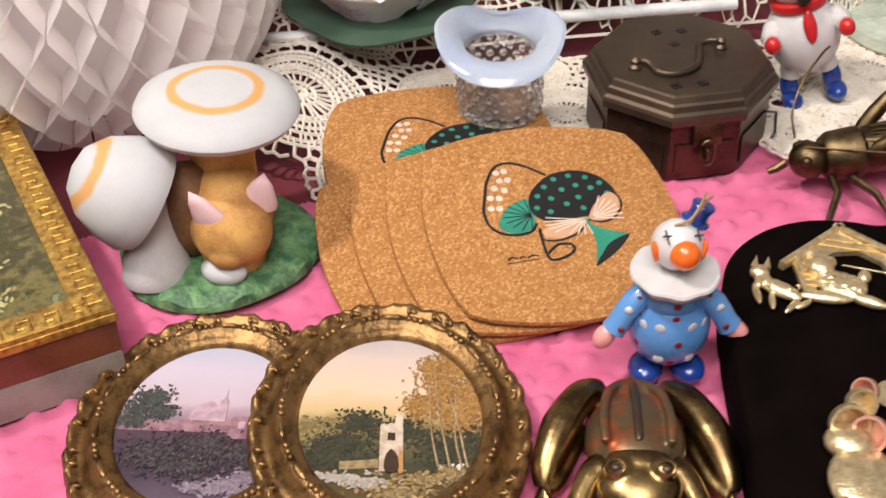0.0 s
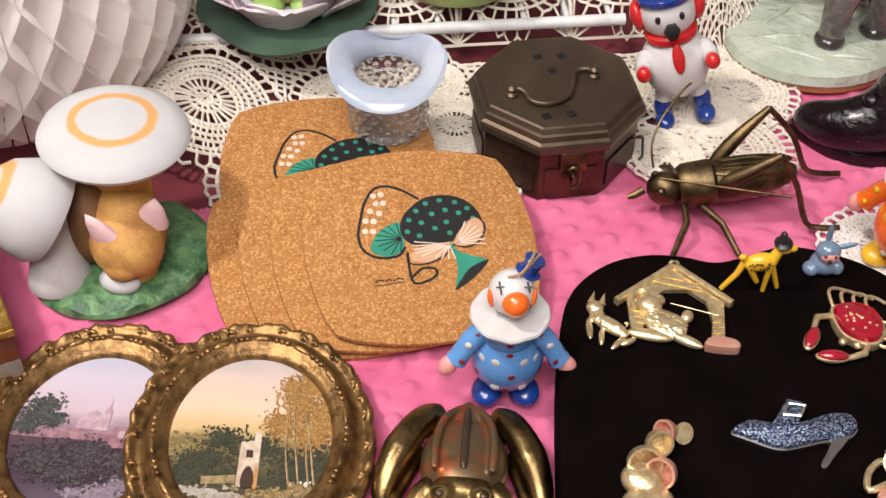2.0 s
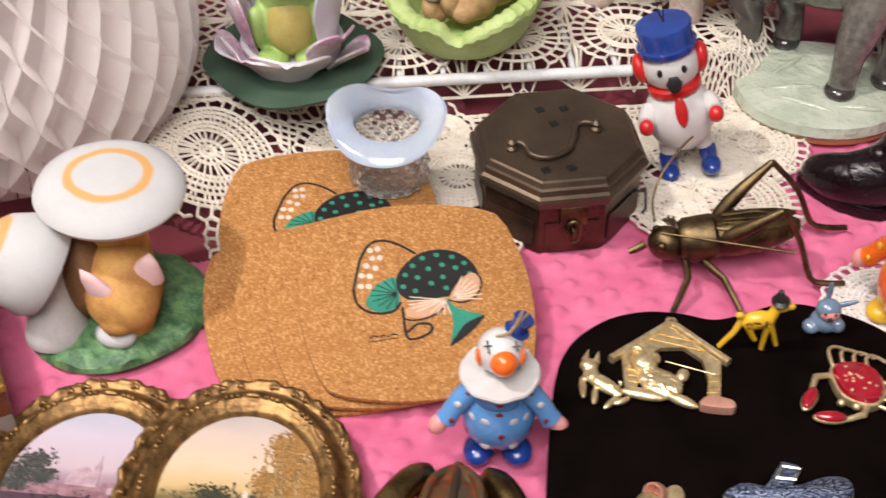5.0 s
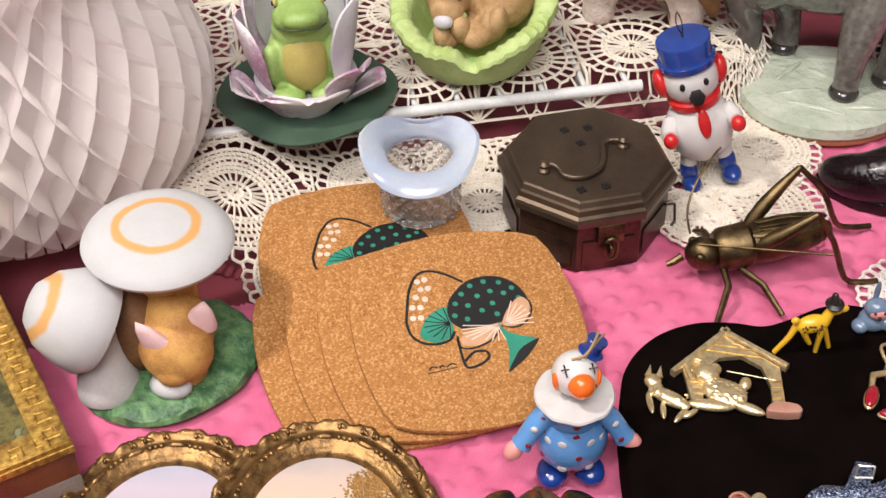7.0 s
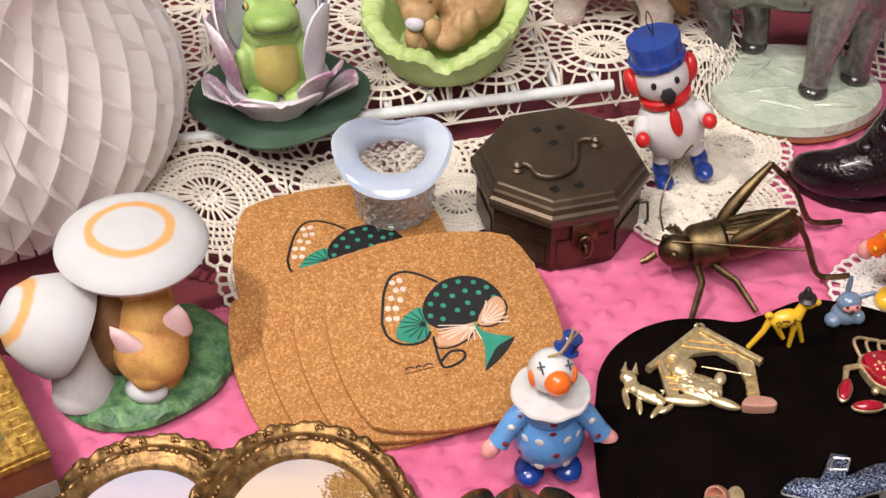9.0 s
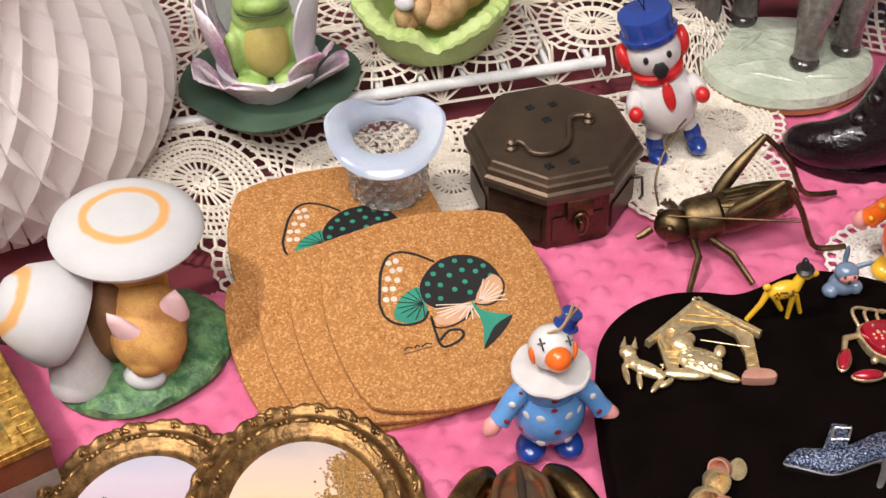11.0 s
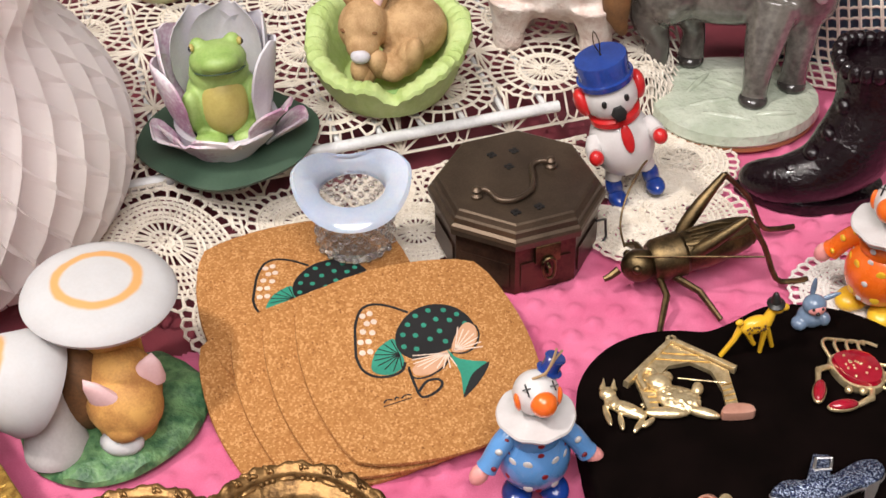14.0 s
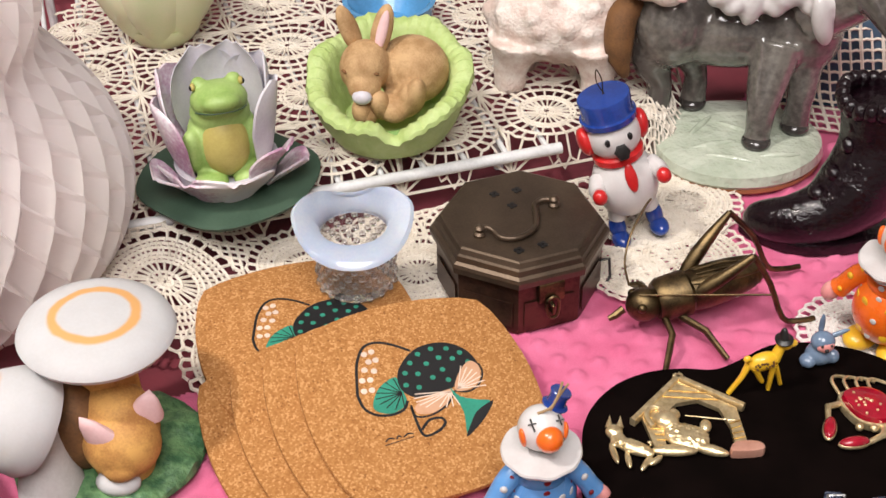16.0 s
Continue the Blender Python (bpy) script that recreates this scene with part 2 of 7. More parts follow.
def balls(*specs):
    bm = bmesh.new()
    for s in specs:
        ball(bm, *s)
    return bm


def lathe(profile, seg=32, m=None, bm=None, squash=None):
    bm = bm or bmesh.new()
    m = m or Matrix()
    rings = []
    for r, z in profile:
        if r < 1e-6:
            rings.append([bm.verts.new(m @ Vector((0, 0, z)))])
            continue
        ring = []
        for k in range(seg):
            a = 2 * math.pi * k / seg
            p = Vector((r * math.cos(a), r * math.sin(a), z))
            if squash:
                p = squash(p, a)
            ring.append(bm.verts.new(m @ p))
        rings.append(ring)
    for a, b in zip(rings, rings[1:]):
        for k in range(seg):
            q = [a[k % len(a)], a[(k + 1) % len(a)], b[(k + 1) % len(b)], b[k % len(b)]]
            u = list(dict.fromkeys(q))
            if len(u) > 2:
                bm.faces.new(u)
    for ring, flip in ((rings[0], True), (rings[-1], False)):
        if len(ring) > 2 and not (len(rings[0]) == len(rings[-1]) and profile[0] == profile[-1]):
            bm.faces.new(ring[::-1] if flip else ring)
    return bm


def tube(points, radii, seg=8, bm=None):
    """A round tube along points; radii: one, or one for each point."""
    bm = bm or bmesh.new()
    pts = [Vector(p) for p in points]
    radii = [radii] * len(pts) if isinstance(radii, (int, float)) else radii
    rings, up = [], None
    for i, p in enumerate(pts):
        d = (pts[min(i + 1, len(pts) - 1)] - pts[max(i - 1, 0)]).normalized()
        side = (up or (Vector((0, 0, 1)) if abs(d.z) < 0.9 else Vector((1, 0, 0))))
        side = (side - d * side.dot(d)).normalized()
        up = side
        o = d.cross(side)
        rings.append([bm.verts.new(p + (side * math.cos(2 * math.pi * k / seg) + o * math.sin(2 * math.pi * k / seg)) * radii[i]) for k in range(seg)])
    for a, b in zip(rings, rings[1:]):
        for k in range(seg):
            bm.faces.new((a[k], a[(k + 1) % seg], b[(k + 1) % seg], b[k]))
    bm.faces.new(rings[0][::-1])
    bm.faces.new(rings[-1])
    return bm


def slab(outline, z0, z1, bevel=0.0, bm=None, m=None, seg=2):
    """An outline in x and y, from z0 up to z1, with a rounded upper rim."""
    bm = bm or bmesh.new()
    m = m or Matrix()
    n = len(outline)
    c = Vector((sum(p[0] for p in outline) / n, sum(p[1] for p in outline) / n))
    rows = [(0, z0), (0, z1 - bevel)]
    for k in range(1, seg + 1 if bevel else 0):
        a = math.pi / 2 * k / seg
        rows.append((bevel * (1 - math.cos(a)), z1 - bevel + bevel * math.sin(a)))
    rings = []
    for inset, z in rows:
        ring = []
        for i, p in enumerate(outline):
            p = Vector(p[:2])
            t = (Vector(outline[(i + 1) % n][:2]) - Vector(outline[i - 1][:2]))
            nrm = Vector((-t.y, t.x)).normalized() if t.length else Vector((0, 0))
            if nrm.dot(c - p) < 0 and inset and area(outline) < 0:
                nrm = -nrm
            q = p + nrm * inset
            ring.append(bm.verts.new(m @ Vector((q.x, q.y, z))))
        rings.append(ring)
    for a, b in zip(rings, rings[1:]):
        for k in range(n):
            bm.faces.new((a[k], a[(k + 1) % n], b[(k + 1) % n], b[k]))
    bm.faces.new(rings[0][::-1])
    bm.faces.new(rings[-1])
    return bm


def area(o):
    return sum(a[0] * b[1] - b[0] * a[1] for a, b in zip(o, o[1:] + o[:1])) / 2


def spline(pts, n=6, closed=True):
    """A smooth outline through a few points."""
    out, k = [], len(pts)
    for i in range(k if closed else k - 1):
        if closed:
            p = [Vector(pts[(i + j) % k]) for j in (-1, 0, 1, 2)]
        else:
            p = [Vector(pts[min(max(i + j, 0), k - 1)]) for j in (-1, 0, 1, 2)]
        for s in range(n):
            t = s / n
            out.append(tuple(0.5 * (2 * p[1] + (p[2] - p[0]) * t + (2 * p[0] - 5 * p[1] + 4 * p[2] - p[3]) * t * t + (3 * p[1] - p[0] - 3 * p[2] + p[3]) * t ** 3)))
    if not closed:
        out.append(tuple(pts[-1]))
    return out


def step(a, b, v):
    t = min(1, max(0, (v - a) / (b - a)))
    return t * t * (3 - 2 * t)


RACK_A, RACK_B = Vector((-0.084, 0.166)), Vector((0.038, 0.222))
RACK_D = (RACK_B - RACK_A).normalized()
RACK_N = Vector((-RACK_D.y, RACK_D.x))
RACK_Z = 0.026


def rack_depth(x, y):
    return (Vector((x, y)) - RACK_A).dot(RACK_N)


def lie(x, y):
    """The height of the cloth or the rack at a place."""
    left = 0.022 * step(-0.10, -0.165, x) * step(0.0, 0.07, y)
    back = RACK_Z * step(-0.004, 0.006, rack_depth(x, y)) * step(0.115, 0.085, x - 0.25 * (y - 0.25))
    return max(left, back)


# ---- the room and the table ----
def room():
    for name, x0, y0, x1, y1 in (("wall_north", -2.5, 3.0, 2.5, 3.1), ("wall_south", -2.5, -2.1, 2.5, -2.0), ("wall_west", -2.6, -2.1, -2.5, 3.1), ("wall_east", 2.5, -2.1, 2.6, 3.1)):
        tagged(part(name, slab([(x0, y0), (x1, y0), (x1, y1), (x0, y1)], -0.78, 2.0), M_wall, smooth=False), "plain painted room wall behind the table", "wall", kind="structure")
    tagged(part("ceiling", slab([(-2.6, -2.1), (2.6, -2.1), (2.6, 3.1), (-2.6, 3.1)], 2.0, 2.1), M_wall, smooth=False), "plain pale ceiling over the table", "ceiling", kind="structure")
    tagged(part("floor", slab([(-2.6, -2.1), (2.6, -2.1), (2.6, 3.1), (-2.6, 3.1)], -0.88, -0.78), M_wall, smooth=False), "plain floor under the table", "floor", kind="structure")


def table():
    t = thing("table", (0, 0.25, -0.75), "table covered by a dark maroon cloth", "table")
    part("tabletop", slab([(-0.9, -0.6), (0.9, -0.6), (0.9, 0.7), (-0.9, 0.7)], 0.70, 0.7445, 0.004), M_boxred, t)
    for x in (-0.82, 0.82):
        for y in (-0.52, 0.62):
            part("leg", slab([(x - 0.03, y - 0.03), (x + 0.03, y - 0.03), (x + 0.03, y + 0.03), (x - 0.03, y + 0.03)], -0.03, 0.70), M_boxred, t)
    nx, ny = 120, 90
    verts, faces = [], []
    for j in range(ny + 1):
        for i in range(nx + 1):
            x, y = -0.9 + 1.8 * i / nx, -0.33 + 1.26 * j / ny
            verts.append((x, y, -0.0045 + 0.0012 * noise.noise((x * 14, y * 14, 3))))
    for j in range(ny):
        for i in range(nx):
            a = j * (nx + 1) + i
            faces.append((a, a + 1, a + nx + 2, a + nx + 1))
    tagged(raw("maroon_tablecloth", verts, faces, M_maroon), "dark maroon tablecloth lying flat on the table", "tablecloth")


def pink_cloth():
    """Plush cloth with rows of raised dots."""
    x0, x1, y0, y1, s = -0.42, 0.46, -0.33, 0.52, 0.0019
    xs, ys = np.arange(x0, x1, s), np.arange(y0, y1, s)
    X, Y = np.meshgrid(xs, ys)
    p = 0.0200
    best = np.zeros_like(X)
    for ox, oy in ((0, 0), (0.5, 0.5)):
        gx, gy = (X / p + ox) % 1 - 0.5, (Y / p + oy) % 1 - 0.5
        r = np.hypot(gx, gy) * p
        best = np.maximum(best, np.clip(1 - (r / 0.0040) ** 2, 0, 1) ** 0.8 * (1 - 0.55 * np.exp(-(r / 0.0015) ** 2)))
    wav = 0.0009 * np.sin(X * 41 + 2 * np.sin(Y * 23)) * np.sin(Y * 37 + 1.3) + 0.0005 * np.sin(X * 90 + Y * 70)
    best *= 0.75 + 0.45 * np.sin(X * 83 + 1.7 * np.sin(Y * 51)) * np.sin(Y * 71 + 0.9 * np.sin(X * 37))
    Z = -0.0018 + wav + 0.0044 * best
    edge = np.where(X < 0.0, 0.105 + 0.62 * X, np.where(X < 0.12, 0.105 + 0.9 * X, 0.213 + 4.0 * (X - 0.12))) + 0.003 * np.sin(X * 60)
    idx = np.arange(X.size).reshape(X.shape)
    keep = (Y < edge)[:-1, :-1]
    faces = np.stack([idx[:-1, :-1][keep], idx[:-1, 1:][keep], idx[1:, 1:][keep], idx[1:, :-1][keep]], 1)
    used, inv = np.unique(faces, return_inverse=True)
    V = np.stack([X.ravel(), Y.ravel(), Z.ravel()], 1)[used]
    tagged(raw("pink_cloth", V.tolist(), inv.reshape(faces.shape).tolist(), M_pink), "bright pink plush cloth with raised dots", "cloth")


def display_pad():
    pts = [(0.100, -0.150), (0.088, -0.100), (0.074, -0.050), (0.0655, -0.012), (0.066, 0.010), (0.076, 0.029), (0.091, 0.0405), (0.107, 0.045), (0.121, 0.046), (0.132, 0.053),
           (0.147, 0.0655), (0.162, 0.0695), (0.185, 0.0675), (0.203, 0.059), (0.217, 0.047), (0.240, 0.036), (0.275, 0.028), (0.30, 0.0), (0.30, -0.16), (0.20, -0.18)]
    t = thing("display_pad", (0, 0, 0), "curved black velvet jewellery display pad lying on pink cloth", "display pad")
    part("pad", slab(spline(pts, 5)[::-1] if area(pts) < 0 else spline(pts, 5), 0.0, 0.0235, 0.003, seg=3), M_velvet, t)


LIFT, FAT, DICE = [0.0], [1.4], random.Random(77)


def strip(V, Fc, pts, w, th=0.0009, closed=False):
    """A flat thread along pts (x, y), lying on what is below it."""
    n = len(pts)
    base = len(V)
    up = LIFT[0] + DICE.uniform(0, 0.0007)
    for i, p in enumerate(pts):
        a = pts[(i + 1) % n] if closed or i < n - 1 else pts[i]
        b = pts[i - 1] if closed or i > 0 else pts[i]
        dx, dy = a[0] - b[0], a[1] - b[1]
        k = math.hypot(dx, dy) or 1
        w2 = w * FAT[0]
        nx, ny = -dy / k * w2 / 2, dx / k * w2 / 2
        z = lie(*p) + up
        V += [(p[0] + nx, p[1] + ny, z + 0.0006), (p[0] + nx * 0.5, p[1] + ny * 0.5, z + 0.0008 + th), (p[0] - nx * 0.5, p[1] - ny * 0.5, z + 0.0008 + th), (p[0] - nx, p[1] - ny, z + 0.0006)]
    for i in range(n if closed else n - 1):
        a, b = base + 4 * i, base + 4 * ((i + 1) % n)
        for k in range(3):
            Fc.append((a + k, b + k, b + k + 1, a + k + 1))


def rosette(V, Fc, cx, cy, R, turn=0.0, cut=None, th=0.0009, bands=None):
    """A crocheted round: close rings of stitches, a band of long bars, a net and an edge of loops."""
    bands = bands or [(0.02, 0.10, 9, 0.0010), (0.10, 0.20, 12, 0.0011), (0.20, 0.40, 26, 0.00085), (0.40, 0.47, 40, 0.0010), (0.47, 0.56, 46, 0.0009), (0.56, 0.66, 52, 0.0009), (0.66, 0.76, 58, 0.0009), (0.76, 0.84, 64, 0.0009), (0.84, 1.0, 34, 0.0011)]
    ok = cut or (lambda x, y: True)
    for a, b, n, w in bands:
        m = 40 if b * R > 0.012 else 20
        ring = [(cx + R * b * math.cos(2 * math.pi * k / m + turn), cy + R * b * math.sin(2 * math.pi * k / m + turn)) for k in range(m)]
        if b < 1 and all(ok(*p) for p in ring):
            strip(V, Fc, ring, 0.0014, th, True)
        elif b < 1:
            for k in range(m):
                if ok(*ring[k]) and ok(*ring[(k + 1) % m]):
                    strip(V, Fc, [ring[k], ring[(k + 1) % m]], 0.0014, th)
        nn = max(8, int(n * min(1, R / 0.034)))
        for k in range(nn):
            t = 2 * math.pi * (k + (0.5 if int(a * 100) % 2 else 0)) / nn + turn + 0.05 * (noise.noise((k * 3.1, a * 9, cx * 40)))
            p, q = (cx + R * a * math.cos(t), cy + R * a * math.sin(t)), (cx + R * b * math.cos(t), cy + R * b * math.sin(t))
            if not (ok(*p) and ok(*q)):
                continue
            strip(V, Fc, [p, q], w * 1.15, th)
            if b == 1.0:
                t2 = t + 2 * math.pi / nn
                mid = (cx + R * 1.045 * math.cos((t + t2) / 2), cy + R * 1.045 * math.sin((t + t2) / 2))
                strip(V, Fc, [q, mid, (cx + R * math.cos(t2), cy + R * math.sin(t2))], 0.0013, th)


def net(V, Fc, o, ux, uy, nu, nv, cell, w=0.0011, th=0.0009, inside=None):
    o, ux, uy = Vector(o), Vector(ux), Vector(uy)
    ok = inside or (lambda x, y: True)
    for i in range(nu + 1):
        for j in range(nv + 1):
            p = o + ux * (i * cell) + uy * (j * cell)
            if not ok(*p):
                continue
            for d, e in ((ux, i < nu), (uy, j < nv)):
                q = p + d * cell
                if e and ok(*q):
                    strip(V, Fc, [tuple(p), tuple((p + q) / 2), tuple(q)], w, th)


def doily(name, label, build, material=None):
    V, Fc = [], []
    build(V, Fc)
    return tagged(raw(name, V, Fc, material or M_lace, smooth=False), label, "doily")


def lower_doily(V, Fc):
    front = lambda x, y: rack_depth(x, y) < -0.003
    spots = ((-0.148, 0.082, 0.040, 0.2), (-0.088, 0.128, 0.030, 0.6), (-0.150, 0.160, 0.036, 0.1), (-0.027, 0.128, 0.029, 0.1), (-0.002, 0.083, 0.022, 0.3), (0.092, 0.200, 0.044, 0.4), (0.042, 0.186, 0.026, 0.0), (-0.1, 0.05, 0.030, 0.2), (-0.008, 0.172, 0.022, 0.5), (-0.05, 0.16, 0.02, 0.1))
    for cx, cy, R, turn in spots:
        rosette(V, Fc, cx, cy, R, turn, front if cx > -0.12 else None)
    free = lambda x, y: all((x - cx) ** 2 + (y - cy) ** 2 > (R * 0.97) ** 2 for cx, cy, R, _ in spots)
    net(V, Fc, (-0.18, 0.03), (0.9, 0.43), (-0.43, 0.9), 74, 44, 0.0044, w=0.0013, inside=lambda x, y: front(x, y) and -0.182 < x < 0.128 and y > 0.078 + 0.22 * x and free(x, y))


def upper_doily(V, Fc):
    p = 0.064
    FAT[0] = 1.25
    open_work = [(0.05, 0.17, 10, 0.0011), (0.17, 0.46, 24, 0.0009), (0.46, 0.54, 30, 0.0009), (0.54, 0.80, 26, 0.0010), (0.80, 1.0, 30, 0.0010)]
    inside = lambda x, y: rack_depth(x, y) > -0.004 and x < 0.13 and x > -0.30
    for i in range(-3, 4):
        for j in range(0, 6):
            c = RACK_A + RACK_D * (0.012 + p * i) + RACK_N * (0.032 + p * j)
            if not (-0.31 < c.x < 0.13):
                continue
            rosette(V, Fc, c.x, c.y, 0.0312, 0.3 * (i + j), inside, bands=open_work)
            for a in range(4):
                q = c + (RACK_D * math.cos(math.pi / 4 + a * math.pi / 2) + RACK_N * math.sin(math.pi / 4 + a * math.pi / 2)) * p * 0.5 * 1.414
                for s in (-0.35, 0, 0.35):
                    t = math.pi / 4 + a * math.pi / 2 + s
                    e = c + (RACK_D * math.cos(t) + RACK_N * math.sin(t)) * 0.0312
                    if inside(*e) and inside(*q):
                        strip(V, Fc, [tuple(e), tuple(q)], 0.0013)
            s = [c + RACK_D * (sx * p / 2) + RACK_N * (sy * p / 2) for sx, sy in ((-1, -1), (1, -1), (1, 1), (-1, 1))]
            for k in range(4):
                a, b = s[k], s[(k + 1) % 4]
                if inside(*a) and inside(*b):
                    strip(V, Fc, [tuple(a + (b - a) * (n / 6)) for n in range(7)], 0.0015)


def small_lace(V, Fc):
    """A closely worked mat under the cricket, and its scalloped edge."""
    LIFT[0], FAT[0] = 0.0018, 1.2
    for x, y, r, turn in ((0.112, 0.152, 0.036, 0.2), (0.085, 0.137, 0.022, 0.1), (0.112, 0.205, 0.030, 0.4), (0.100, 0.178, 0.020, 0.2), (0.098, 0.240, 0.026, 0.1)):
        rosette(V, Fc, x, y, r, turn)
    LIFT[0], FAT[0] = 0.0, 1.4


def round_lace(V, Fc):
    rosette(V, Fc, 0.196, 0.104, 0.030, 0.2)
    rosette(V, Fc, 0.235, 0.066, 0.026, 0.2)


def wire_rack():
    t = thing("wire_rack", (RACK_A.x, RACK_A.y, 0), "white coated wire rack under the lace", "rack", rz=math.degrees(math.atan2(RACK_D.y, RACK_D.x)))
    z = RACK_Z - 0.0035
    part("front_bar", tube([(-0.14, 0.0, z), (0.137, 0.0, z)], 0.0033, 10), M_wire, t)
    part("back_bar", tube([(-0.14, 0.33, z), (0.137, 0.33, z)], 0.0033, 10), M_wire, t)
    for k in range(12):
        x = -0.135 + 0.024 * k
        part("cross_wire", tube([(x, 0.0, z + 0.001), (x, 0.33, z + 0.001)], 0.0017, 8), M_wire, t)
    for x in (-0.13, 0.11):
        for y in (0.03, 0.30):
            part("foot", tube([(x, y, z), (x, y, -0.004)], 0.003, 8), M_wire, t)


# ---- large things ----
def paper_ball():
    """Honeycomb tissue ornament: sheets round an axis, glued to their neighbours by turns."""
    t = thing("paper_honeycomb_ornament", (-0.272, 0.089, 0.0), "white honeycomb tissue paper ornament with two round lobes", "ornament", kind="")
    prof = [(0.030, -0.003), (0.066, 0.005), (0.089, 0.019), (0.102, 0.038), (0.107, 0.059), (0.105, 0.080), (0.097, 0.100), (0.087, 0.116), (0.078, 0.128), (0.074, 0.136), (0.076, 0.144), (0.080, 0.156), (0.078, 0.173), (0.069, 0.190), (0.050, 0.205), (0.014, 0.213)]
    fine = spline(prof, 6, False)
    n = 62
    da = 2 * math.pi / n
    total, arc = 0.0, [0.0]
    for a, b in zip(fine, fine[1:]):
        total += math.hypot(b[0] - a[0], b[1] - a[1])
        arc.append(total)
    cell = 0.0330
    rng = random.Random(12)
    for i in range(n):
        V, Fc = [], []
        slack = rng.uniform(-0.02, 0.02)
        for (r, z), l in zip(fine, arc):
            ph = (l / cell + slack + (0.5 if i % 2 else 0)) % 1
            tri = 1 - abs(2 * ph - 1) * 2
            th = i * da + da * 0.5 * max(-0.97, min(0.97, tri * 1.12))
            for f in (0.78, 0.86, 0.93, 1.0):
                V.append((r * f * math.cos(th), r * f * math.sin(th), z * (0.97 + 0.03 * f)))
        for k in range(len(fine) - 1):
            for q in range(3):
                a = 4 * k + q
                Fc.append((a, a + 1, a + 5, a + 4))
        raw("tissue_sheet", V, Fc, M_paper, t, smooth=False)
    part("core", lathe([(0.0, 0.0)] + [(r * 0.79, z * 0.94 + 0.006) for r, z in prof[1:]] + [(0.0, 0.207)], 48), M_paper, t)


def barrel(w, c, n=8):
    """A square with bowed sides: w half width at the bows, c half width at the corners."""
    out = []
    for k in range(4):
        a = math.pi / 2 * k
        for s in range(n):
            u = -1 + 2 * s / n
            x, y = c + (w - c) * (1 - u * u), u * c
            out.append((x * math.cos(a) - y * math.sin(a), x * math.sin(a) + y * math.cos(a)))
    return out


def rounded(outline, k=2):
    pts = [Vector(p) for p in outline]
    for _ in range(k):
        pts = [(pts[i - 1] + pts[i] * 4 + pts[(i + 1) % len(pts)]) / 6 for i in range(len(pts))]
    return [tuple(p) for p in pts]


def mm(*pts):
    return [(x / 1000, y / 1000) for x, y in pts]


